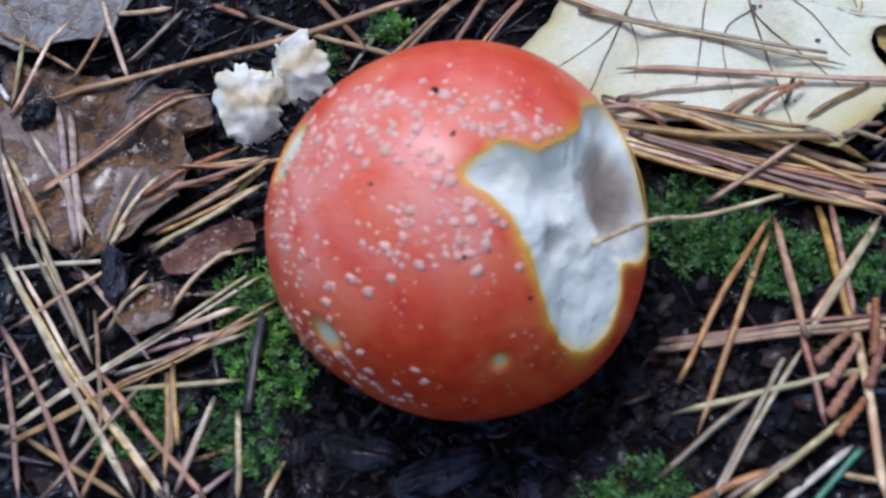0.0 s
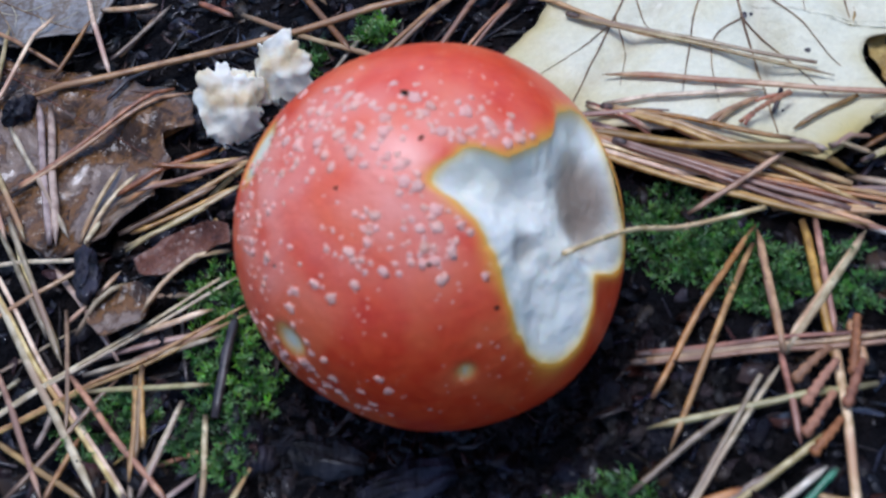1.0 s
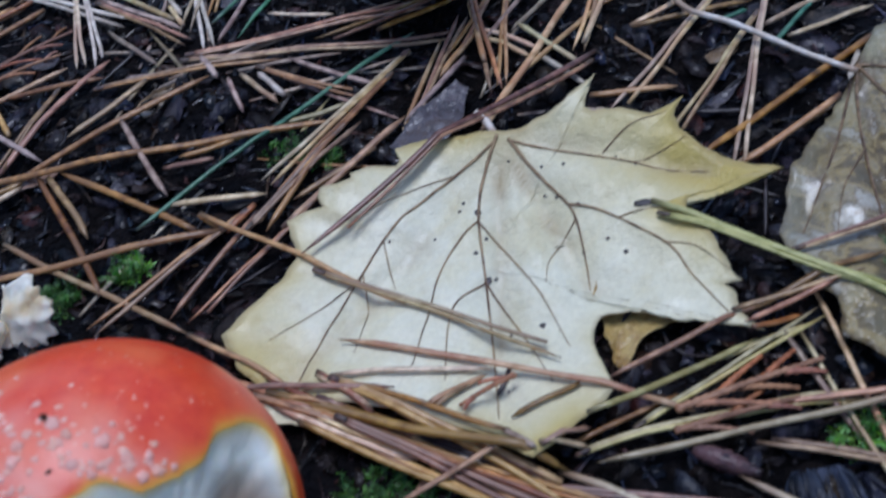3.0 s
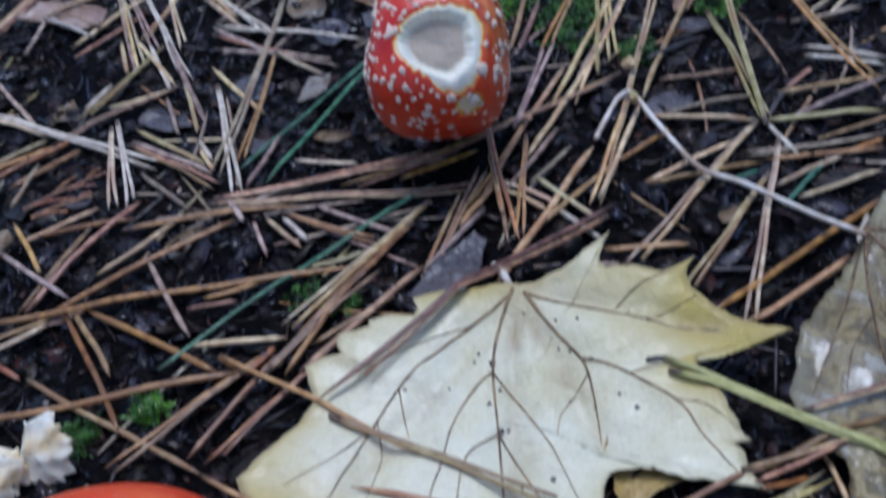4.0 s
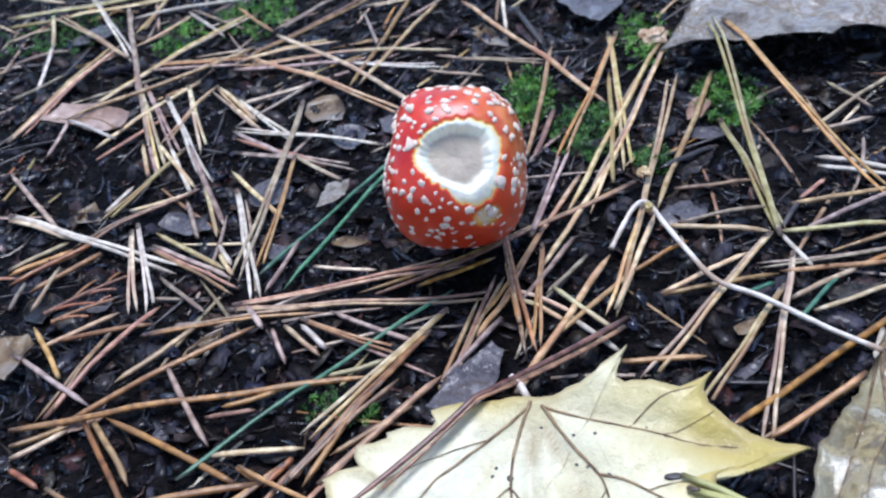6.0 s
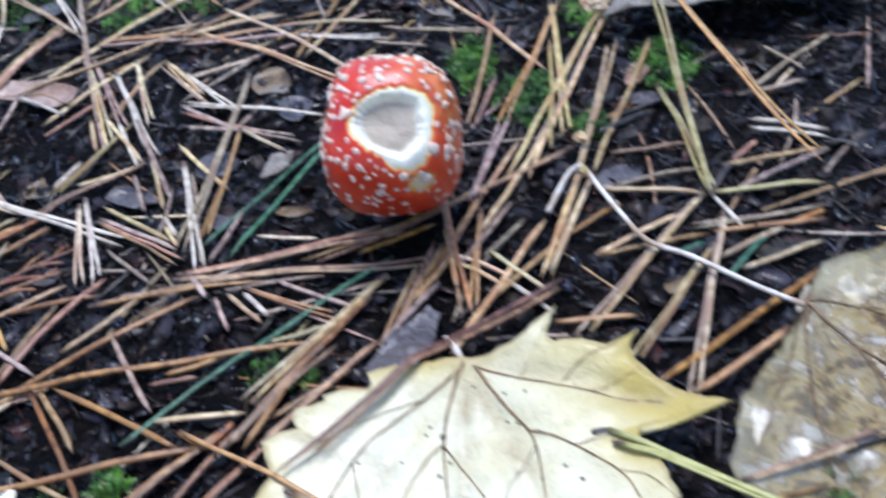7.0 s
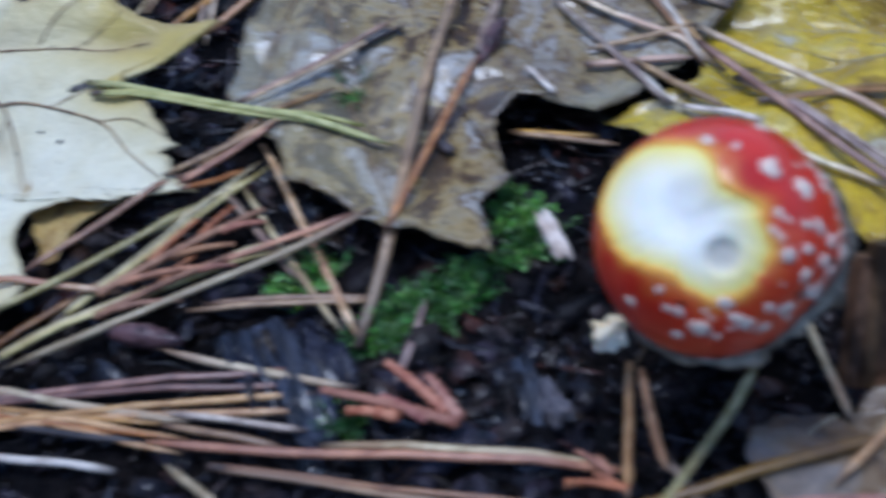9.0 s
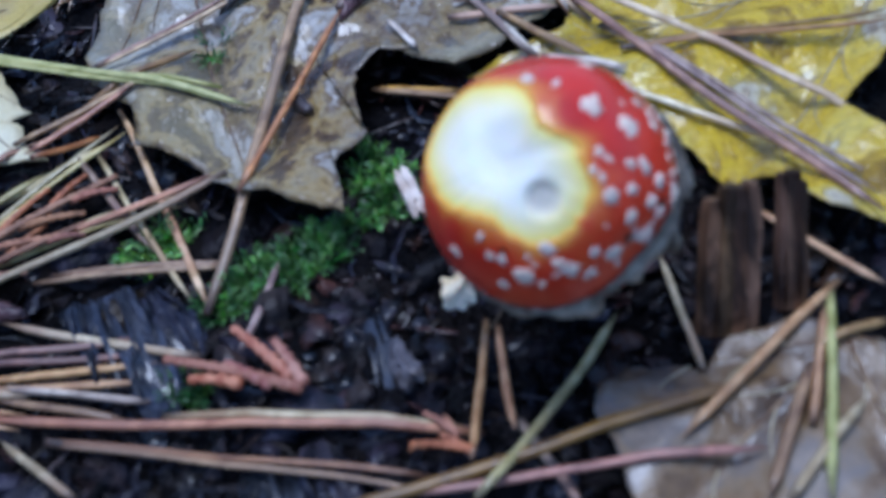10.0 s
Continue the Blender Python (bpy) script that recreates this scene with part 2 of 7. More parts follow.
LEAF_SILVER = rotting("silver_leaf", [(0.1, (0.07, 0.050, 0.035)), (0.3, (0.17, 0.135, 0.10)), (0.47, (0.31, 0.285, 0.25)), (0.58, (0.18, 0.125, 0.07)), (0.72, (0.35, 0.33, 0.30)), (0.9, (0.18, 0.11, 0.045))], 75, (0.15, 0.5), relief=0.9, film_rough=0.15, veinlet=0.04, film_scale=50)
LEAF_SLATE = rotting("slate_leaf", [(0.1, (0.03, 0.027, 0.03)), (0.45, (0.12, 0.11, 0.12)), (0.62, (0.08, 0.064, 0.058)), (0.9, (0.21, 0.195, 0.2))], 90, (0.12, 0.5))
for m in (LEAF_BROWN, LEAF_RUST, LEAF_LILAC, LEAF_SLATE, LEAF_SILVER, LEAF_TAN):
    edged(m, (0.05, 0.03, 0.018), "stain")
LEAF_FOLD = rotting("folded_leaf", [(0.0, (0.09, 0.05, 0.016)), (0.35, (0.34, 0.20, 0.05)), (0.65, (0.56, 0.40, 0.13)), (1.0, (0.30, 0.17, 0.05))], 110, (0.15, 0.45))
BUD = material("bud_scale", (0.035, 0.018, 0.020), (0.13, 0.065, 0.062), 420, (0.2, 0.45), 0.6)
SHRED = material("leaf_shred", (0.005, 0.003, 0.0025), (0.046, 0.025, 0.017), 200, (0.15, 0.5), 0.8, 500, vary=0.7, third=(0.016, 0.011, 0.010), spec=0.22, wet=0.55, coat_rough=0.12, distance=0.001)
# the blue is the sky's reflection on wet shreds, put into the base colour
SHRED_SKY = material("sky_tinted_leaf_shred", (0.002, 0.0022, 0.004), (0.022, 0.024, 0.040), 220, (0.12, 0.45), 0.8, 500, vary=0.7, third=(0.007, 0.006, 0.009), spec=0.3, wet=0.75, coat_rough=0.1, distance=0.001)
WOOD = material("old_wood", (0.030, 0.016, 0.008), (0.21, 0.110, 0.050), 260, (0.4, 0.7), 0.9, 420, vary=0.2, stretch=(1, 0.4, 0.25), third=(0.12, 0.062, 0.030), spec=0.25, distance=0.001)
FLESH_WHITE = edged(material("young_flesh", (0.96, 0.93, 0.80), (0.99, 0.975, 0.88), 110, (0.5, 0.8), 0.25, 350, sub=0.1), (0.97, 0.79, 0.18))
VEIN = material("leaf_vein", (0.13, 0.070, 0.032), (0.36, 0.245, 0.12), 260, (0.4, 0.6), 0.2)
VEIN_FINE = material("leaf_vein_fine", (0.42, 0.36, 0.20), (0.58, 0.52, 0.34), 600, (0.4, 0.6), 0.2)
VEIN_BROWN = material("leaf_vein_brown", (0.09, 0.05, 0.024), (0.24, 0.15, 0.07), 400, (0.4, 0.6), 0.2)
VEIN_PALE = material("leaf_vein_pale", (0.30, 0.24, 0.12), (0.44, 0.37, 0.22), 600, (0.4, 0.6), 0.2)
# pink round the warts, which also paints the sky's pale sheen onto the skin
CAP = edged(material("cap_skin", (0.74, 0.040, 0.008), (0.86, 0.088, 0.018), 330, (0.3, 0.46), 0.45, 620, third=(0.86, 0.135, 0.035), sub=0.1, coat=0.42, coat_rough=0.33, spec=0.35, crisp=0.2), (0.90, 0.31, 0.22), "soft_tint")
speckled(CAP, (0.92, 0.36, 0.24), 620, 0.3)
edged(CAP, (0.95, 0.47, 0.05))
edged(CAP, (0.94, 0.90, 0.66), "bare")
CAP_RED = edged(material("cap_skin_red", (0.50, 0.013, 0.005), (0.70, 0.034, 0.010), 90, (0.22, 0.4), 0.2, 600, third=(0.75, 0.060, 0.015), sub=0.1, coat=0.5, coat_rough=0.3, spec=0.4), (0.86, 0.24, 0.06), "soft_tint")
edged(CAP_RED, (0.93, 0.50, 0.05))
edged(CAP_RED, (0.92, 0.82, 0.52), "bare")
FLESH = edged(material("cap_flesh", (0.91, 0.87, 0.68), (0.98, 0.96, 0.83), 110, (0.5, 0.8), 0.6, 350, third=(0.94, 0.90, 0.73), sub=0.15, distance=0.001), (0.97, 0.68, 0.22))
edged(FLESH, (0.38, 0.285, 0.20), "bite_brown")
edged(FLESH_WHITE, (0.62, 0.56, 0.44), "bite_brown")
WART = material("wart", (0.80, 0.55, 0.40), (0.96, 0.85, 0.69), 600, (0.6, 0.85), 0.4, vary=0.10)
WART_PINK = material("wart_pink", (0.86, 0.30, 0.19), (0.94, 0.62, 0.48), 500, (0.4, 0.7), 0.3, vary=0.10)
TORN = material("torn_flesh", (0.74, 0.58, 0.32), (0.97, 0.92, 0.74), 130, (0.4, 0.75), 0.5, 420, third=(0.93, 0.86, 0.66), sub=0.1, distance=0.0008)
PEACH = material("peach_flesh", (0.40, 0.24, 0.12), (0.74, 0.58, 0.40), 240, (0.45, 0.8), 0.8, 500)
STEM = material("stem", (0.07, 0.055, 0.038), (0.60, 0.53, 0.40), 260, (0.5, 0.8), 1.0, 420, third=(0.09, 0.07, 0.05), distance=0.0015)
MOSS = material("moss", (0.035, 0.12, 0.010), (0.20, 0.43, 0.060), 200, (0.3, 0.5), 0.2, vary=0.45)
MOSS_DARK = material("moss_dark", (0.025, 0.085, 0.014), (0.115, 0.27, 0.045), 220, (0.35, 0.6), 0.2, vary=0.4)
SPRIG = material("dry_sprig", (0.22, 0.080, 0.030), (0.40, 0.165, 0.070), 500, (0.45, 0.65), 0.4, vary=0.25)
CORAL = material("coral_sprig", (0.28, 0.075, 0.042), (0.46, 0.19, 0.115), 500, (0.45, 0.65), 0.4, vary=0.2)
# both bark colours carry painted-in blue for the sky mirrored in wet facets
BARK = material("bark_chip", (0.004, 0.0038, 0.0055), (0.034, 0.030, 0.040), 300, (0.2, 0.6), 1.0, 500, vary=0.7, stretch=(1, 0.3, 1), third=(0.014, 0.010, 0.009), spec=0.16, wet=0.4, coat_rough=0.12, distance=0.0015)
BARK_SKY = material("sky_tinted_bark", (0.005, 0.006, 0.010), (0.062, 0.070, 0.108), 260, (0.2, 0.5), 1.0, 420, vary=0.3, stretch=(1, 0.22, 1), third=(0.02, 0.02, 0.028), spec=0.25, wet=0.9, coat_rough=0.15, distance=0.003)
STALK = material("leaf_stalk", (0.66, 0.56, 0.44), (0.88, 0.82, 0.72), 300, (0.3, 0.5), 0.2, third=(0.42, 0.30, 0.20), coat=0.3)
TWIG = material("twig", (0.016, 0.009, 0.005), (0.12, 0.062, 0.026), 500, (0.4, 0.7), 0.8, vary=0.3, stretch=(1, 0.3, 1), spec=0.15)

# ---- shapes ----
MM = 0.001


def part(name, bm, mat, parent=None, label="", smooth=True):
    me = bpy.data.meshes.new(name)
    bm.to_mesh(me)
    bm.free()
    return mesh_part(name, me, mat, parent, label, smooth)


def mesh_part(name, me, mat, parent=None, label="", smooth=True):
    if mat and not me.materials:
        me.materials.append(mat)
    if smooth:
        me.shade_smooth()
    ob = new(name, me)
    if parent:
        ob.parent = parent
    if label:
        ob["label"] = label
    return ob


def from_data(name, verts, faces, mat, parent=None, label="", smooth=True, edge=None):
    me = bpy.data.meshes.new(name)
    me.from_pydata([tuple(v) for v in verts], [], faces)
    if edge is not None:
        at = me.attributes.new("edge", "FLOAT", "POINT")
        at.data.foreach_set("value", np.array(edge, dtype=np.float32))
    me.update()
    return mesh_part(name, me, mat, parent, label, smooth)


def noise3(x, y, z=0.0, f=1.0):
    return noise.noise(Vector((x * f, y * f, z * f)))


def tube(points, radii, sides=6, flat=1.0):
    """Vertices and faces of a closed tube along points (metres)."""
    verts, faces = [], []
    n = len(points)
    for i, p in enumerate(points):
        p = Vector(p)
        way = (Vector(points[min(i + 1, n - 1)]) - Vector(points[max(i - 1, 0)])).normalized()
        side = way.cross(Vector((0, 0, 1)))
        side = side.normalized() if side.length > 1e-6 else Vector((1, 0, 0))
        up = side.cross(way)
        for k in range(sides):
            a = 2 * math.pi * k / sides
            verts.append(p + side * (math.cos(a) * radii[i]) + up * (math.sin(a) * radii[i] * flat))
    for i in range(n - 1):
        for k in range(sides):
            faces.append((i * sides + k, i * sides + (k + 1) % sides, (i + 1) * sides + (k + 1) % sides, (i + 1) * sides + k))
    faces.append(tuple(range(sides))[::-1])
    faces.append(tuple((n - 1) * sides + k for k in range(sides)))
    return verts, faces


def add(store, made):
    """Joins vertices and faces into one store."""
    verts, faces = store
    base = len(verts)
    verts += made[0]
    faces += [tuple(i + base for i in f) for f in made[1]]


HOLLOWS = [(36, 142, 26, 9.0), (215, 134, 17, 5.0), (100, 306, 18, 3.0), (205, 150, 12, 4.0)]


def ground_height(x, y):
    """Height of the soil, in millimetres, at a place in millimetres."""
    h = 2.2 * noise3(x, y, 3.0, 0.018) + 1.6 * noise3(x, y, 7.0, 0.06) + 0.9 * noise3(x, y, 1.0, 0.19) - 1.2
    for hx, hy, wide, deep in HOLLOWS:
        h -= deep * math.exp(-((x - hx) ** 2 + (y - hy) ** 2) / wide**2)
    return h


# ---- the soil: one sheet, fine where the camera looks ----


def steps(low, high, fine):
    inner = list(np.arange(low, high + 0.1, fine))
    out = [30.0 * 1.45**k for k in range(20)]
    return np.array([low - o for o in out[::-1]] + inner + [high + o for o in out])


gx, gy = steps(-110, 330, 2.4), steps(60, 560, 2.4)
verts = []
for y in gy:
    for x in gx:
        inside = -130 < x < 350 and 40 < y < 580
        h = ground_height(x, y) if inside else -1.2
        if inside:
            h += 0.5 * noise3(x, y, 2.0, 0.45)
        verts.append((x * MM, y * MM, h * MM))
w = len(gx)
faces = [(j * w + i, j * w + i + 1, (j + 1) * w + i + 1, (j + 1) * w + i) for j in range(len(gy) - 1) for i in range(w - 1)]
ground = from_data("ground", verts, faces, SOIL)
tagged(ground, "dark damp forest soil of black humus", "ground", kind="structure")

# ---- fallen leaves ----
LEAVES = []


def within(poly, x, y):
    odd, n = False, len(poly)
    for i in range(n):
        (x1, y1), (x2, y2) = poly[i], poly[i - 1]
        if (y1 > y) != (y2 > y) and x < (x2 - x1) * (y - y1) / (y2 - y1) + x1:
            odd = not odd
    return odd


def leaf(name, label, centre, node, rim, mat, height, veins=(), vein_mat=None, curl=2.0, thick=0.35, wrinkle=0.5, category="leaf", side_veins=True, serrate=0.9, pleat=1.0, tone=(1.0, 0.0), toned=1.0, ribs=(), droop=0.0, rot=(0.0, 0.0)):
    """A fallen leaf: rim gives its tips and bays as (degrees, millimetres) round the centre, height its lie as (flat, x, y, xx, xy, yy)."""
    seed = len(LEAVES) * 17.3
    corner = [(centre[0] + r * math.cos(radians(a)), centre[1] + r * math.sin(radians(a))) for a, r in rim]
    edge = []
    for i, (x1, y1) in enumerate(corner):
        x2, y2 = corner[(i + 1) % len(corner)]
        far = math.hypot(x2 - x1, y2 - y1)
        n = max(2, int(far / 1.3))
        for k in range(n):
            f = k / n
            wob = serrate * noise3(x1 + (x2 - x1) * f, y1 + (y2 - y1) * f, seed, 0.35) * (0 < k)
            nx, ny = (y2 - y1) / max(far, 0.01), -(x2 - x1) / max(far, 0.01)
            edge.append((x1 + (x2 - x1) * f + nx * wob, y1 + (y2 - y1) * f + ny * wob))

    def lie(x, y):
        u, v = x - centre[0], y - centre[1]
        return height[0] + height[1] * u + height[2] * v + height[3] * u * u + height[4] * u * v + height[5] * v * v

    lines = []
    for index in veins:
        a, r = rim[index]
        lines.append((centre[0] + r * math.cos(radians(a)) - node[0], centre[1] + r * math.sin(radians(a)) - node[1]))

    for _, way in ribs[:4]:
        lines.append((way[-1][0] - node[0], way[-1][1] - node[1]))

    def beside(x, y):
        """Distance to the nearest main vein."""
        least = 99.0
        for vx, vy in lines:
            f = max(0.0, min(1.0, ((x - node[0]) * vx + (y - node[1]) * vy) / (vx * vx + vy * vy)))
            least = min(least, math.hypot(x - node[0] - vx * f, y - node[1] - vy * f))
        return least

    def top(x, y, s):
        d = beside(x, y)
        fold = pleat * (0.8 - 1.5 * math.exp(-((d / 4.5) ** 1.3))) * min(1.0, math.hypot(x - node[0], y - node[1]) / 15) if lines else 0.0
        fold += wrinkle * noise3(x, y, seed, 0.05) + 0.55 * wrinkle * noise3(x, y, seed, 0.15) + 0.12 * wrinkle * noise3(x, y, seed, 0.5)
        return max(lie(x, y) + fold + curl * s**5 * (0.35 + noise3(x, y, seed + 5, 0.045)) * (1 - droop * max(0.0, min(1.0, (centre[1] - y) / 22))), ground_height(x, y) + 0.6)

    rings, n = 22, len(edge)
    tops = [(centre[0], centre[1], top(*centre, 0))]
    tint, stain = [0.0], [0.0]
    for k in range(1, rings + 1):
        s = k / rings
        for ex, ey in edge:
            x, y = centre[0] + (ex - centre[0]) * s, centre[1] + (ey - centre[1]) * s
            tops.append((x, y, top(x, y, s)))
            tint.append(max(0.0, min(1.0, s**6 * (0.45 + 1.2 * noise3(x, y, seed, 0.04)) + toned * max(0.0, ((x - centre[0]) * tone[0] + (y - centre[1]) * tone[1]) / 75) * (0.55 + 0.9 * noise3(x, y, seed + 3, 0.03)))))
            near = beside(x, y)
            stain.append(max(0.0, min(1.0, 0.75 * math.exp(-((near / 1.6) ** 1.2)) * (0.55 + 1.3 * noise3(x, y, seed, 0.12)) + 0.5 * (s > 0.97) + max(0.0, (x - centre[0]) * rot[0] + (y - centre[1]) * rot[1]) * (0.55 + 1.6 * noise3(x, y, seed + 9, 0.06)))))
    m = len(tops)
    vs = [(x * MM, y * MM, z * MM) for x, y, z in tops] + [(x * MM, y * MM, (z - thick) * MM) for x, y, z in tops]
    fs = []
    for j in range(n):
        q = (j + 1) % n
        fs += [(0, 1 + j, 1 + q), (m, m + 1 + q, m + 1 + j)]
        for k in range(rings - 1):
            a, b = 1 + k * n, 1 + (k + 1) * n
            fs += [(a + j, b + j, b + q, a + q), (m + a + j, m + a + q, m + b + q, m + b + j)]
        a = 1 + (rings - 1) * n
        fs.append((a + j, m + a + j, m + a + q, a + q))
    thing = new(name)
    thing.location = (centre[0] * MM, centre[1] * MM, lie(*centre) * MM)
    thing.matrix_world = Matrix.Translation(thing.location)
    off = -Vector(thing.location)
    blade = from_data("blade", [Vector(v) + off for v in vs], fs, mat, thing, edge=tint + tint)
    at = blade.data.attributes.new("stain", "FLOAT", "POINT")
    at.data.foreach_set("value", np.array(stain + stain, dtype=np.float32))
    tagged(thing, label, category)

    def on(x, y):
        """Height of the upper side, where the blade has it."""
        best = math.atan2(y - centre[1], x - centre[0])
        far = math.hypot(x - centre[0], y - centre[1])
        hit = min(edge, key=lambda e: abs(math.remainder(math.atan2(e[1] - centre[1], e[0] - centre[0]) - best, 2 * math.pi)))
        rim_far = math.hypot(hit[0] - centre[0], hit[1] - centre[1])
        return top(x, y, min(1.0, far / max(rim_far, 0.1)))

    LEAVES.append((edge, on))

    def rib(a, b, r0, r1, bend=0.0, fine=False):
        count = max(4, int(math.hypot(b[0] - a[0], b[1] - a[1]) / 2.5))
        pts, rad = [], []
        for i in range(count + 1):
            f = i / count
            x = a[0] + (b[0] - a[0]) * f - (b[1] - a[1]) * bend * math.sin(math.pi * f)
            y = a[1] + (b[1] - a[1]) * f + (b[0] - a[0]) * bend * math.sin(math.pi * f)
            if i > 1 and not within(edge, x, y):
                break
            pts.append(Vector((x * MM, y * MM, (on(x, y) + 0.02) * MM)) + off)
            rad.append((r0 + (r1 - r0) * f) * MM)
        if len(pts) > 2:
            made = tube(pts, rad, 5, 0.7)
            from_data("vein", *made, vein_mat or (VEIN_FINE if fine else VEIN), blade)

    for thick_end, way in ribs:
        pts, rad, last = [], [], len(way) - 1
        for i in range(last):
            p0, p1, p2, p3 = (Vector(way[min(max(i + q, 0), last)]) for q in (-1, 0, 1, 2))
            for q in range(8 + (i == last - 1)):
                f = q / 8
                p = 0.5 * ((2 * p1) + (p2 - p0) * f + (2 * p0 - 5 * p1 + 4 * p2 - p3) * f * f + (3 * p1 - p0 - 3 * p2 + p3) * f**3)
                if within(edge, p.x, p.y) or i + f < 0.3:
                    pts.append(Vector((p.x * MM, p.y * MM, (on(p.x, p.y) + 0.16) * MM)) + off)
                    rad.append(1.15 * thick_end * (1 - 0.66 * (i + f) / last) * (1 + 0.25 * noise3(p.x, p.y, seed, 0.3)) * MM)
        if len(pts) > 2:
            from_data("vein", *tube(pts, rad, 5, 0.7), vein_mat or VEIN, blade)
    for vi, index in enumerate(veins):
        tip = (centre[0] + rim[index][1] * 0.97 * math.cos(radians(rim[index][0])), centre[1] + rim[index][1] * 0.97 * math.sin(radians(rim[index][0])))
        bend = 0.03 * (vi % 3 - 1)
        rib(node, tip, 0.3, 0.09, bend)
        dx, dy = tip[0] - node[0], tip[1] - node[1]
        far = math.hypot(dx, dy)
        if side_veins and far > 22:
            for k in range(int(far / 13)):
                f = 0.28 + 0.6 * k / max(1, int(far / 13))
                for hand in (-1, 1):
                    turn = math.atan2(dy, dx) + hand * radians(36 + 8 * noise3(k, vi, seed))
                    long = far * (0.30 - 0.2 * f)
                    g = f + 0.06 * hand + 0.04 * noise3(k * 2.0, vi * 3.0, seed)
                    arc = bend * math.sin(math.pi * g)
                    a = (node[0] + dx * g - dy * arc, node[1] + dy * g + dx * arc)
                    rib(a, (a[0] + long * math.cos(turn), a[1] + long * math.sin(turn)), 0.16, 0.07, -0.08 * hand, True)
    return thing


def fleck(thing, x, y, size, long=1.0, mat=None):
    """A small dark blotch, slightly proud of the leaf."""
    edge, on = LEAVES[0]
    bm = bmesh.new()
    bmesh.ops.create_icosphere(bm, subdivisions=2, radius=1.0)
    for v in bm.verts:
        k = 1 + 0.5 * noise3(v.co.x + x, v.co.y + y, v.co.z, 1.6)
        v.co = Vector((v.co.x * size * k * long, v.co.y * size * k, v.co.z * 0.12)) * MM
    ob = part("blotch", bm, mat or NEEDLE["dark"], thing)
    ob.location = Vector((x, y, on(x, y) + 0.05)) * MM - thing.location


def top_of(x, y, under=False):
    """Height in millimetres of whatever lies uppermost at a place."""
    h = ground_height(x, y) + 1.9
    if not under:
        for edge, on in LEAVES:
            if within(edge, x, y):
                h = max(h, on(x, y))
    return h


# ---- pine needles ----
NEEDLE_WORDS = {
    "straw": "dry straw-coloured pine needle on the litter", "brown": "dry reddish-brown pine needle on the litter",
    "grey": "weathered grey-brown pine needle on the litter", "dark": "rotten blackish pine needle on dark soil",
    "yellow": "yellowed pine needle lying on the litter", "green": "fresh green pine needle lying on the litter",
    "lime": "yellow-green pine needle resting across fallen leaves", "pale": "bleached cream-coloured pine needle on the litter",
    "lilac": "weathered mauve-grey pine needle on the litter", "orange": "orange-brown pine needle among the litter", "russet": "dark russet pine needle in a thick bundle",
}
COUNT = [0]


def settle(line, floor, gap, stiff):
    """Heights of a springy stem that has come to rest on a floor."""
    n = len(line)
    a, b = floor[0] + gap, floor[-1] + gap
    for _ in range(6):
        for (x, y, f), h in zip(line, floor):
            lack = h + gap - (a + (b - a) * f)
            if lack > 0:
                a, b = a + lack * (1 - f * 0.8), b + lack * (0.2 + 0.8 * f)
    z = [a + (b - a) * f for _, _, f in line]
    for _ in range(stiff):
        for i in range(n):
            if i == 0:
                want = 2 * z[1] - z[2] - 0.04
            elif i == n - 1:
                want = 2 * z[n - 2] - z[n - 3] - 0.04
            else:
                want = 0.5 * (z[i - 1] + z[i + 1]) - 0.035
            z[i] = max(floor[i] + gap, want)
    return z


def blade_of(line, z, mid, wide, k, side=0.0, point=0.16):
    """A tapering needle along a settled line: vertices, faces and the dark of its foot and edge."""
    pts, rad, n = [], [], len(line)
    for i, (x, y, f) in enumerate(line):
        p, q = line[max(i - 1, 0)], line[min(i + 1, n - 1)]
        way = Vector((q[0] - p[0], q[1] - p[1], 0)).normalized()
        off = side * (0.45 + 1.5 * f * f) if side else 0.0
        pts.append((Vector((x - way.y * off, y + way.x * off, z[i] + (0.12 if side > 0 else 0))) - mid) * MM)
        end = min(1.0, 0.75 + 4 * f, point + (1 - point) * (9.0 * (1 - f)) ** 0.7)
        rad.append(0.5 * wide * end * (1 + 0.14 * noise3(k * 2.3, f * 6)) * MM)
    vs, fs = tube(pts, rad, 6, 0.66)
    dark = []
    for x, y, f in line:
        for c in range(6):
            dark.append(max(0.0, min(1.0, 0.75 * math.exp(-((f / 0.05) ** 2)) + 0.3 * max(0.0, noise3(k * 1.9, f * 5.0, c * 0.15)) + (0.12 if c == 1 + k % 2 else 0.0) + 0.5 * math.exp(-(((1 - f) / 0.04) ** 2)))))
    return vs, fs, dark


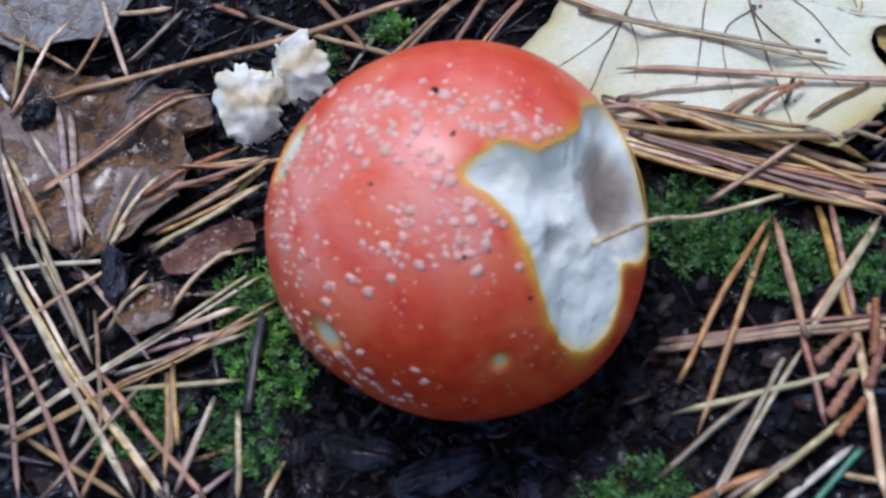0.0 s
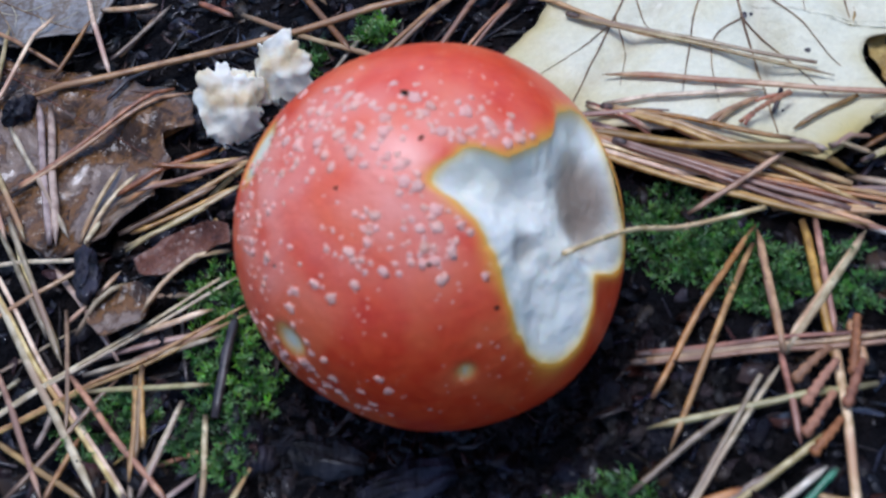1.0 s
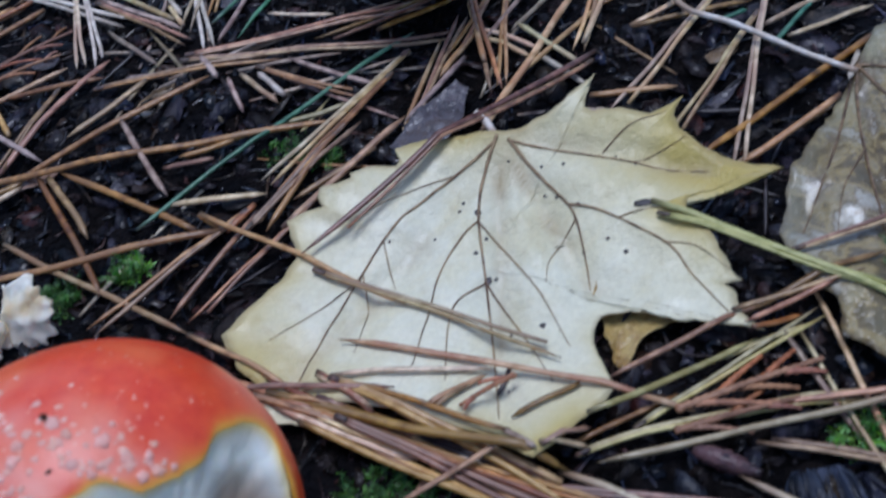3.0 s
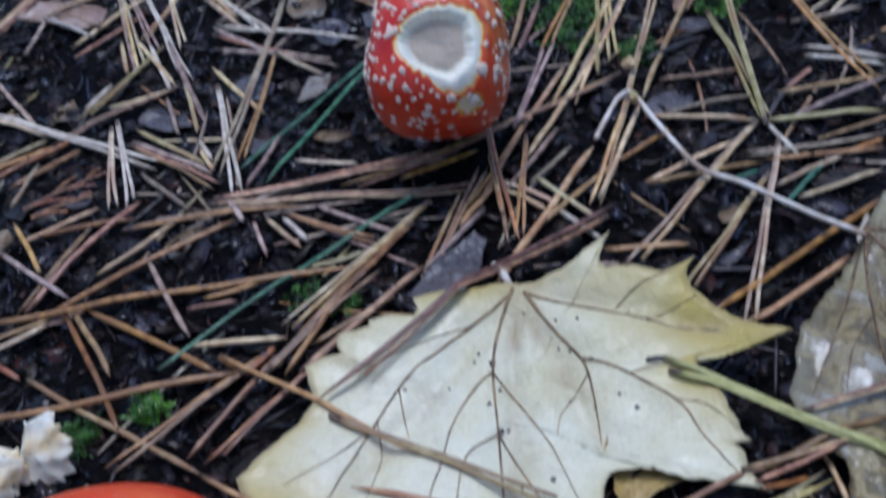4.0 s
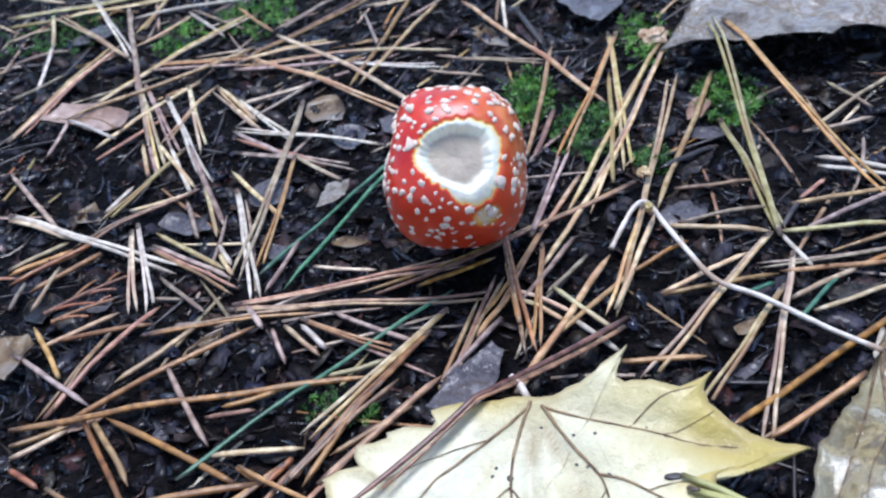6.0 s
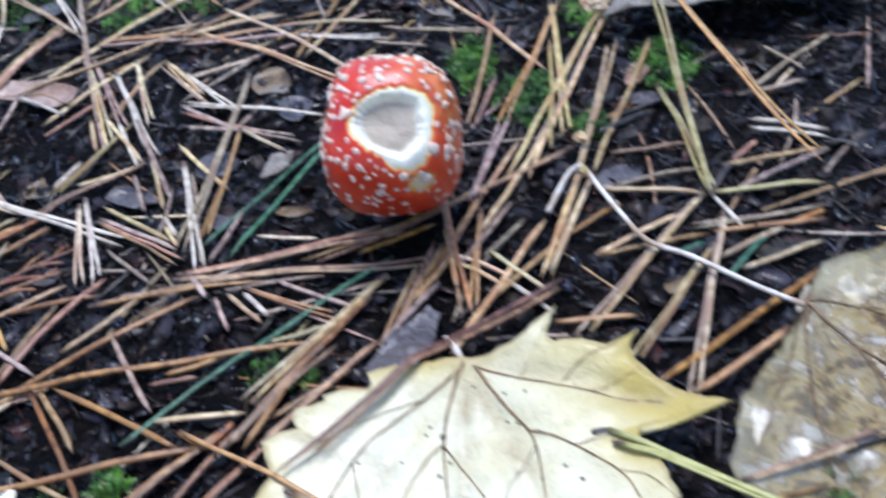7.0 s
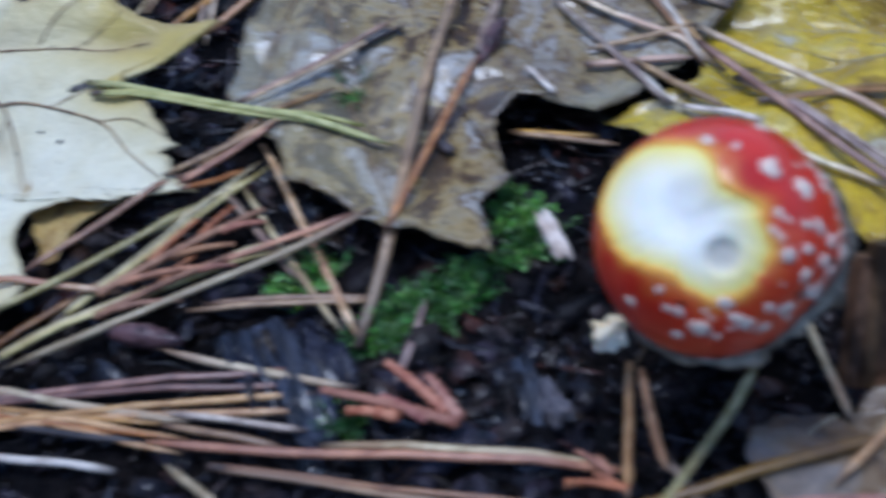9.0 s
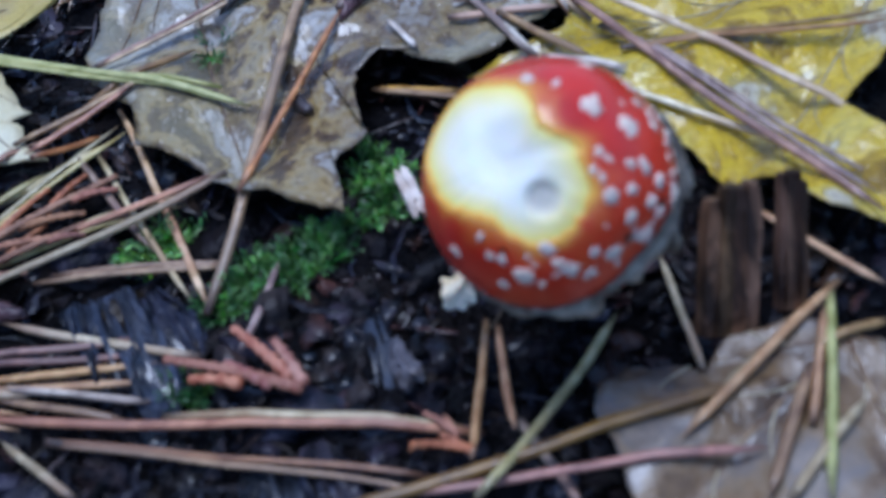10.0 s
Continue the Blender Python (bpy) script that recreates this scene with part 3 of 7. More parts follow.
def needle(x0, y0, x1, y1, hue, wide=1.25, bow=0.0, lift=0.0):
    """One pine needle between two places (millimetres), or a pair in one sheath; it lies on what is under it."""
    COUNT[0] += 1
    k = COUNT[0]
    if noise3(k * 5.3, 1.0, 8.0) > 0.1:
        x0, y0, x1, y1, bow = x1, y1, x0, y0, -bow
    dx, dy = x1 - x0, y1 - y0
    far = math.hypot(dx, dy)
    n = max(7, min(20, int(far / 4)))
    bow += 0.022 * far * noise3(k * 0.9, 5.0, 2.0)
    line = []
    for i in range(n + 1):
        f = i / n
        sway = bow * 4 * f * (1 - f) + 0.010 * far * noise3(k * 3.1, f * 3.0)
        line.append((x0 + dx * f - dy / far * sway, y0 + dy * f + dx / far * sway, f))
    extra = 0.9 * (0.5 + 0.5 * noise3(k * 1.7, 0.3, 4.0)) + lift
    on_leaf = any(within(edge, x, y) for edge, _ in LEAVES for x, y, _ in line[::3])
    z = settle(line, [top_of(x, y) for x, y, _ in line], (0.8 if on_leaf else 0.5) + 0.3 * extra, 260)
    mid = Vector(line[n // 2][:2] + (z[n // 2],))
    pair = far > 30 and wide > 1.35 and k % 5 < 3
    if not pair:
        vs, fs, dark = blade_of(line, z, mid, wide * 0.98, k)
        ob = from_data("pine_needle", vs, fs, NEEDLE[hue], edge=dark)
        ob.location = mid * MM
        return tagged(ob, NEEDLE_WORDS[hue], "pine needle", "fallen pine needles")
    thing = new("pine_needle_pair")
    thing.location = mid * MM
    for hand in (-1, 1):
        vs, fs, dark = blade_of(line[: n + 1 - (k % 2 if hand > 0 else 0)], z, mid, wide * 0.64, k + hand * 4, hand * wide * 0.36)
        from_data("needle", vs, fs, NEEDLE[hue], thing, edge=dark)
    m = max(1, min(n // 4, int(5.5 / far * n + 0.5)))
    pts = [(Vector((line[0][0] + (line[m][0] - line[0][0]) * f, line[0][1] + (line[m][1] - line[0][1]) * f, z[0] + (z[m] - z[0]) * f + 0.05)) - mid) * MM for f in (-0.06, 0.1, 0.3, 0.5, 0.62)]
    from_data("sheath", *tube(pts, [wide * r * MM for r in (0.20, 0.33, 0.40, 0.39, 0.34)], 7, 0.8), SHEATH, thing, "dark sheath holding the needles together")
    return tagged(thing, NEEDLE_WORDS[hue].replace("pine needle", "pine needle pair"), "pine needle", "fallen pine needles")
pale_leaf = leaf("maple_leaf", "pale cream-yellow fallen maple leaf with thin brown veins", (104.6, 227.3), (110.7, 256.5),
    [(-171.9, 54.3), (-177.1, 48.9), (175.9, 41.9), (167.9, 39.1), (159.3, 42.1), (156.5, 43.7), (152.4, 40.6), (149.5, 36.8), (146.9, 39.4), (143.9, 39.9), (140.6, 37.2), (136.5, 35.4), (134.9, 36.6), (129.3, 35), (121, 31.3), (117.9, 32.1), (117.2, 34.8), (112.8, 33.8), (96.8, 30.5), (85.6, 30.2), (78.2, 29.9), (66.9, 31.4), (59.1, 35.3), (54.9, 40.8), (51.7, 45.4), (51.2, 42), (50.7, 39.6), (50, 38.3), (46.7, 38.3), (40.1, 41.8), (33.5, 44.9), (31.2, 49.1), (30.5, 51.7), (28.9, 48), (25.5, 47.1), (18.2, 48.3), (11, 52.3), (7.4, 55.5), (4.8, 59.7), (5.9, 54.8), (6.8, 50.6), (7.5, 45.2), (6.7, 41.2), (4, 40.3), (-1.9, 41.3), (-7.6, 44), (-14.1, 46.5), (-16.2, 47), (-18.5, 49.4), (-20.3, 46), (-21.9, 48.5), (-26.6, 50.3), (-29.5, 55.2), (-29.9, 49.4), (-30.4, 46.5), (-32.4, 39.9), (-33, 35.4), (-34, 30.9), (-37.8, 28.1), (-41.6, 26.5), (-48.8, 27.4), (-54.3, 30.4), (-57.4, 34.7), (-59.6, 39.1), (-64.9, 41), (-72.6, 41.9), (-80.2, 44.8), (-85.8, 46.8), (-90.4, 43.8), (-95.1, 40.2), (-105.6, 37.9), (-116.4, 36.4), (-129.7, 38.2), (-143.1, 43.8), (-153.5, 50), (-162.6, 52.9)],
    LEAF_PALE, (2.6, 0.051, 0.102, 0.00064, 0.0019, 0.00315), curl=2.2, droop=1.0, wrinkle=1.3, serrate=0.6, tone=(0.8, 0.55), toned=1.3, pleat=1.7,
    ribs=[(0.38, [(110.6, 255.7), (107.2, 249.4), (104.4, 239.4), (103.9, 223.3), (103.4, 204.5), (102.9, 192)]), (0.36, [(112.8, 254.5), (118.3, 243.8), (122.8, 236.1), (123.8, 227.9), (123.7, 217.4)]), (0.28, [(112.7, 254.2), (123.8, 248.9), (136.8, 243.4), (151.5, 237.3)]), (0.32, [(110.5, 255.1), (94.7, 245.8), (84.3, 237.3), (74.2, 221.3), (65.2, 206.1)]),
        (0.28, [(122.8, 236.8), (130.2, 232.2), (139.5, 222.7), (143.1, 214.1), (147.4, 205.4)]), (0.24, [(104.2, 237.5), (96.5, 229), (91.3, 215.1), (87.9, 204.8)]), (0.22, [(104.2, 237), (109.1, 228.8), (114.2, 216.9), (117.8, 204.2)]), (0.2, [(103.9, 223.3), (96.4, 216.7), (94, 201)]), (0.2, [(103.9, 223.3), (109.8, 208.6), (113.6, 197.2)]), (0.18, [(84.3, 237.3), (85, 230.2), (85.8, 225.8)]), (0.18, [(130.4, 246.4), (138.2, 250.6), (145.4, 251.6)]),
        (0.16, [(100, 249.5), (88.3, 246.5), (78, 242.5)]), (0.15, [(79, 229), (70.5, 222), (60.5, 217)]), (0.15, [(79.5, 230), (79.8, 221), (77, 211)]), (0.14, [(131.8, 231), (138.5, 231.5), (144, 228)]), (0.13, [(139, 223), (144.5, 220.5), (149.5, 214)]), (0.13, [(123.2, 233), (117, 225.5), (115.5, 220)]), (0.13, [(136.5, 243.5), (143.5, 244.3), (150, 246)])])
leaf("maple_leaf", "mottled ochre-brown and lilac rotting maple leaf with wet sheen", (194.4, 215.9), (188.5, 264.2),
    [(97, 48.6), (89.4, 57.4), (75.5, 60.7), (64.1, 60.8), (49.4, 58.1), (37.5, 67.9), (22.1, 66), (8.9, 64), (-16.5, 54), (-36.7, 43.5), (-57.2, 36.1), (-56.4, 32.6), (-55.9, 26.8), (-61.9, 22.8), (-75.1, 23), (-79.8, 27.1), (-83.4, 35.8), (-92.8, 39.8), (-93.8, 49.8), (-105.5, 42.2), (-114.5, 39.9), (-128.7, 34.6), (-146, 34.6), (-157.7, 29.8), (-176.5, 33.1), (170, 33.8), (142.1, 34.6), (116.5, 37.6)],
    LEAF_GREY, (4.0, 0.03, 0, 0, 0, 0), vein_mat=VEIN_BROWN, curl=2.2, wrinkle=2.2, side_veins=False, pleat=1.5, tone=(-1.0, 0.1), toned=1.6, rot=(0.016, -0.004),
    ribs=[(0.4, [(188, 263), (200, 259), (228, 248)]), (0.4, [(188, 263), (195, 249), (207, 229), (211, 209)]), (0.36, [(188, 263), (183, 241), (180, 210), (180, 187)]), (0.3, [(187, 262), (178, 243), (166, 223)]), (0.2, [(195, 249), (197, 234), (195, 219)]), (0.2, [(200, 259), (208, 249), (216, 239)]), (0.18, [(183, 240), (176, 231), (172, 221)])])
leaf("maple_leaf", "bright yellow wet maple leaf under crossing needles", (245.9, 169.0), (277.4, 175.8),
    [(150.7, 35.1), (143.6, 29.1), (130.4, 22.3), (103.3, 32.3), (77.4, 36.1), (54.5, 28.1), (38.6, 41.6), (20.8, 43.5), (-5, 32.8), (-27.6, 23.3), (-50.4, 19.3), (-57.5, 25.9), (-62.5, 34.9), (-78.2, 41.3), (-81.6, 36.2), (-89.9, 30.4), (-102.2, 22.6), (-108.3, 24), (-138.1, 12.4), (-174, 15.5), (169.9, 23.6)],
    LEAF_YELLOW, (4.0, 0, 0, 0, 0, 0), veins=(0, 3, 17), vein_mat=VEIN_PALE, curl=3.0, wrinkle=2.2, pleat=1.6, toned=0.0)
leaf("broad_leaf", "flattened lilac-brown old leaf pressed on the soil", (224.4, 115.6), (239.9, 121.6),
    [(131.5, 18.6), (118.3, 15.6), (91.8, 10.3), (73.2, 13.3), (41.6, 16.8), (13.2, 19.4), (-5.1, 23.4), (-32.6, 21.7), (-62.9, 21.8), (-104.2, 16.4), (-154.1, 17.9), (171.8, 15), (147.5, 17.8)],
    LEAF_LILAC, (2.5, 0, 0, 0, 0, 0), veins=(0, 5, 8, 10), curl=1.5, wrinkle=1.0, toned=0.0, pleat=1.4)
leaf("broad_leaf", "wet dark-brown decaying leaf flattened on the soil", (-32.8, 220.2), (-58.8, 255.2),
    [(125.4, 45.2), (109.4, 32.1), (79, 22.6), (31, 24.8), (7.6, 23.2), (6.4, 16.3), (-20.1, 19.2), (-45.8, 23.3), (-75.9, 23.4), (-103.4, 26), (-139.3, 23.2), (167.9, 25), (140.3, 35.8)],
    LEAF_BROWN, (1.8, 0, 0, 0, 0, 0), veins=(3, 6), vein_mat=LEAF_RUST, curl=2.5, wrinkle=2.6, side_veins=False)
leaf("broad_leaf", "pale speckled grey-cream fallen leaf", (-51.0, 275.0), (-62.7, 278.9),
    [(140.5, 32.9), (102.6, 20.8), (16.2, 20.3), (-18.2, 25.4), (-48.1, 25.5), (-68.9, 18.9), (-94.6, 17.4), (-129.4, 15.9), (-166.1, 21.3)],
    LEAF_SILVER, (4.0, 0, 0, 0, 0, 0), veins=(2, 4, 6), curl=2.0, wrinkle=1.0)
leaf("leaf_fragment", "glossy wet red-brown leaf fragment under needles", (-11.3, 192.4), (-19.4, 193.1),
    [(-175.6, 10.4), (150.5, 5.3), (48.9, 5.3), (11, 9.4), (-14.6, 10), (-52, 5.5), (-128.8, 7.3), (-153.6, 10.2)],
    LEAF_RUST, (2.5, 0, 0, 0, 0, 0), curl=2.5, wrinkle=1.5)
leaf("broad_leaf", "large curled grey leaf arching over a dark hollow", (203.6, 404.2), (180.7, 418.2),
    [(-163.2, 42.8), (-178.1, 32.9), (156, 25.9), (110, 41.2), (73.1, 44.4), (37.9, 48.8), (-2.9, 43.6), (-40, 39.8), (-55.6, 23.2), (-75.8, 26.2), (-100.3, 21.3), (-133, 29.9), (-149.6, 34)],
    LEAF_SILVER, (11.0, 0, 0, -0.002, 0, -0.001), veins=(5, 8, 0), curl=3.0, wrinkle=1.5)
leaf("leaf_fragment", "slate-grey leaf fragment beside the pale maple leaf", (96.7, 271.3), (92.1, 272.1),
    [(-146.3, 12), (170.2, 4.6), (106.2, 4), (58.2, 12.7), (38.6, 12), (-9.8, 7.2), (-75.8, 8.5), (-111, 10.5)],
    LEAF_SLATE, (3.0, 0, 0, 0, 0, 0), curl=1.5, wrinkle=1.0)
leaf("leaf_fragment", "curled dry beige leaf tip", (-16.3, 296.6), (-20.1, 300.3),
    [(139.5, 9.8), (73.2, 8.6), (38.1, 6.6), (-86, 8.4), (-134.9, 8.2)],
    LEAF_LILAC, (4.5, 0, 0, 0, 0, 0), curl=2.5, wrinkle=1.0)
leaf("leaf_fragment", "pinkish-tan dry leaf scrap under needles", (-16.0, 406.0), (-8.0, 402.0),
    [(176, 17.5), (140, 15.5), (95, 9), (30, 9), (8, 12), (-40, 14.5), (-75, 8), (-130, 6)],
    LEAF_TAN, (3.5, 0, 0, 0, 0, 0), curl=2.5, wrinkle=1.4, ribs=[(0.25, [(-6, 398), (-16, 406), (-30, 409)])])


def scrap(mat, label, x, y, long, wide, turn, seed):
    """A torn flat scrap of old leaf pressed into the soil."""
    rim = []
    for k in range(9):
        a = 40 * k + 12 * noise3(k * 1.7, seed)
        r = long * wide / math.hypot(wide * math.cos(radians(a)), long * math.sin(radians(a)))
        rim.append((a + turn, r * (1 + 0.45 * noise3(k * 2.3, seed, 4.0))))
    leaf("leaf_fragment", label, (x, y), (x, y), rim, mat, (ground_height(x, y) + 1.3, 0.04 * noise3(x, y), 0.05 * noise3(y, x), 0, 0, 0), curl=1.6, wrinkle=1.1, serrate=0.6, toned=0.0)


SCRAPS = {"S": (LEAF_SLATE, "wet slate-blue scrap of old leaf on the soil"), "L": (LEAF_LILAC, "grey-brown scrap of old leaf among needles"),
          "D": (SHRED, "blackish-brown scrap of rotted leaf on the soil"), "T": (LEAF_TAN, "tan scrap of dry leaf among needles")}
for i, (kind, *place) in enumerate((
        ("S", 44, 359, 6.8, 6.8, 3), ("S", 20, 348, 9.6, 4.0, -28), ("S", -24, 466, 6.0, 6.2, 25), ("S", -30, 462, 3.6, 4.3, -16),
        ("L", 67, 330, 5.5, 2.1, -18), ("L", -10, 360, 5.0, 3.9, 78), ("S", 138, 395, 9.6, 2.0, 64), ("L", 113, 428, 13.1, 3.7, -57))):
    scrap(*SCRAPS[kind], *place, i * 3.1)
for i, (kind, *place) in enumerate((
        ("D", 126, 423, 11.9, 3.1, -70), ("S", 169, 357, 7.0, 3.2, -6), ("D", 162, 342, 10.2, 2.8, 34), ("S", 159, 266, 8.3, 1.5, 38),
        ("D", 145, 265, 4.8, 2.5, 72), ("L", 32, 294, 7.3, 2.9, 46), ("S", 25, 269, 4.2, 1.9, 5), ("L", 60, 395, 8.5, 6.0, -51),
        ("S", 82, 383, 7.7, 5.7, -60), ("T", 169, 368, 7.9, 2.8, 70))):
    scrap(*SCRAPS[kind], *place, 30 + i * 3.1)
for i, (kind, *place) in enumerate((
        ("S", 156, 322, 6.7, 4.7, 11), ("L", 163, 278, 4.6, 2.2, 17), ("D", 188, 286, 8.0, 2.6, 6), ("T", 3, 276, 7.9, 2.4, 9),
        ("S", 0, 318, 4.4, 3.4, 4), ("D", -15, 320, 5.9, 5.1, 37), ("D", 137, 335, 3.9, 3.0, 4), ("S", 49, 328, 3.2, 3.4, 35), ("S", 67, 379, 5.1, 6.1, 3))):
    scrap(*SCRAPS[kind], *place, 70 + i * 3.1)
leaf("leaf_fragment", "bleached cream leaf shred beside the green needles", (63.8, 348.2), (63.8, 348.2),
    [(50, 7.2), (110, 5.4), (170, 3.6), (228, 7.4), (290, 3.2), (345, 3.4)], LEAF_SILVER, (3.2, 0, 0, 0, 0, 0), curl=1.4, wrinkle=0.8, toned=0.0)
leaf("leaf_fragment", "torn slate-grey leaf scrap", (145.3, 431.8), (140.1, 443.0),
    [(121.7, 19.6), (79.8, 20.9), (38.7, 20.5), (-24.4, 12.4), (-80.9, 15.6), (-112.2, 10.8), (176.5, 8.4)],
    LEAF_SLATE, (3.5, 0, 0, 0, 0, 0), curl=2.5, wrinkle=1.2)
leaf("leaf_fragment", "small wet brown leaf scrap on the soil", (-24.7, 181.5), (-29.7, 178.8),
    [(-155.2, 6.1), (120, 3.6), (48.4, 5.9), (3.7, 8.5), (-48.4, 7.8), (-101.2, 7.6)],
    LEAF_BROWN, (2.0, 0, 0, 0, 0, 0), curl=1.5, wrinkle=1.0)
leaf("leaf_fragment", "curled yellow-brown lobe tucked under the pale maple leaf", (128.5, 212.0), (127.0, 216.0),
    [(104.5, 10), (70, 8), (35.9, 8), (-3.9, 12), (-20.5, 12), (-43.9, 8), (-79.4, 8.5), (-93.3, 12.5), (-102.4, 13), (-119.3, 7), (142, 6)],
    LEAF_FOLD, (1.2, 0, 0.0, 0, 0, 0), curl=1.5, wrinkle=1.5, toned=0.0)
leaf("leaf_fragment", "pale torn leaf tip showing between needles", (69.7, 200.0), (63.1, 203.9),
    [(136.8, 12.6), (118.1, 5.2), (1.4, 5.7), (-38.5, 4.9), (-115, 4.2), (-166.9, 8.4), (160, 11.6)],
    LEAF_PALE, (2.2, 0, 0, 0, 0, 0), curl=1.0, wrinkle=0.8, toned=0.0)
for fx, fy, size in (
        (104.1, 239.7, 0.85),
        (104.1, 236.7, 0.5),
        (105.1, 233.1, 0.45),
        (102.7, 230, 0.5),
        (104.2, 223.9, 0.95),
        (105.8, 224.3, 0.5),
        (100.6, 241.2, 0.45),
        (101.6, 243, 0.45),
        (123, 245.6, 0.4),
        (118.3, 240.5, 0.4),
        (120.5, 239.3, 0.4),
        (124.6, 236.3, 0.5),
        (128.8, 227.3, 0.4),
        (131.7, 223.7, 0.5),
        (137.4, 243.2, 0.5),
        (133.8, 245.5, 0.35),
        (118.5, 246.4, 0.35),
        (112.1, 250.1, 0.35),
        (113.4, 210.4, 0.6),
        (107.3, 210.4, 0.35),
        (94.8, 235.6, 0.3),
        (105.3, 197.6, 0.3),
        (85.5, 237, 0.35),
        (123.8, 226, 0.4),
):
    fleck(pale_leaf, fx, fy, size)
fleck(pale_leaf, 137.4, 233.4, 1.1, 2.0)


# ---- toadstools ----


def smooth_round(rows, a):
    """Value at angle a (degrees) of a closed row of (angle, value)."""
    n = len(rows)
    for i in range(n):
        a0, v0 = rows[i]
        a1, v1 = rows[(i + 1) % n]
        span = (a1 - a0) % 360
        if (a - a0) % 360 <= span and span:
            f = ((a - a0) % 360) / span
            vp, vn = rows[i - 1][1], rows[(i + 2) % n][1]
            return 0.5 * ((2 * v0) + (v1 - vp) * f + (2 * vp - 5 * v0 + 4 * v1 - vn) * f * f + (3 * v0 - vp - 3 * v1 + vn) * f**3)
    return rows[0][1]


WART_MESHES = {}


def wart_mesh(kind, mat):
    if (kind, mat.name) not in WART_MESHES:
        bm = bmesh.new()
        bmesh.ops.create_icosphere(bm, subdivisions=2, radius=1.0)
        for v in bm.verts:
            k = 1 + 0.62 * noise3(v.co.x + kind * 7, v.co.y, v.co.z, 1.7) + 0.2 * noise3(v.co.x, v.co.y + kind * 3, v.co.z, 4.0)
            v.co = Vector((v.co.x * k, v.co.y * k * (0.75 + 0.12 * (kind % 3)), max(v.co.z, -0.4) * 0.38 * k))
        me = bpy.data.meshes.new("wart")
        bm.to_mesh(me)
        bm.free()
        me.materials.append(mat)
        me.shade_smooth()
        WART_MESHES[(kind, mat.name)] = me
    return WART_MESHES[(kind, mat.name)]


class Cap:
    """A domed cap (millimetres) with one bitten place."""

    def __init__(self, centre, radii, axis, rim, bumps=(), tilt=(0, 0, 0), square=2.0, wobble=1.0):
        self.p = square
        self.c, self.r = Vector(centre), Vector(radii)
        self.turn = Euler([radians(a) for a in tilt]).to_matrix()
        self.b = Vector(axis).normalized()
        self.e1 = Vector((0, 0, 1)).cross(self.b).normalized()
        self.e2 = self.b.cross(self.e1)
        rim = [(a, smooth_round(rim, a) + wobble * (0.9 * noise3(a * 0.11, centre[0], 2.0) + 0.6 * noise3(a * 0.31, centre[1]))) for a in range(-180, 180, 3)]
        self.rim, self.bumps = rim, [(Vector(d).normalized(), amp, w) for d, amp, w in bumps]

    def way(self, around, off):
        a, o = radians(around), radians(off)
        return self.b * math.cos(o) + (self.e1 * math.cos(a) + self.e2 * math.sin(a)) * math.sin(o)

    def reach(self, d):
        q = self.turn.transposed() @ d
        r = (abs(q.x / self.r.x) ** self.p + abs(q.y / self.r.y) ** self.p + abs(q.z / self.r.z) ** self.p) ** (-1 / self.p)
        for way, amp, w in self.bumps:
            r += amp * math.exp(-((1 - d.dot(way)) / (w * w)))
        return r * (1 + 0.006 * noise3(d.x, d.y, d.z, 2.2))

    def at(self, d, deep=0.0):
        return (d * (self.reach(d) - deep)) * MM

    def bitten(self, d, more=0.0):
        off = math.degrees(math.acos(max(-1, min(1, d.dot(self.b)))))
        return off < smooth_round(self.rim, math.degrees(math.atan2(d.dot(self.e2), d.dot(self.e1)))) + more


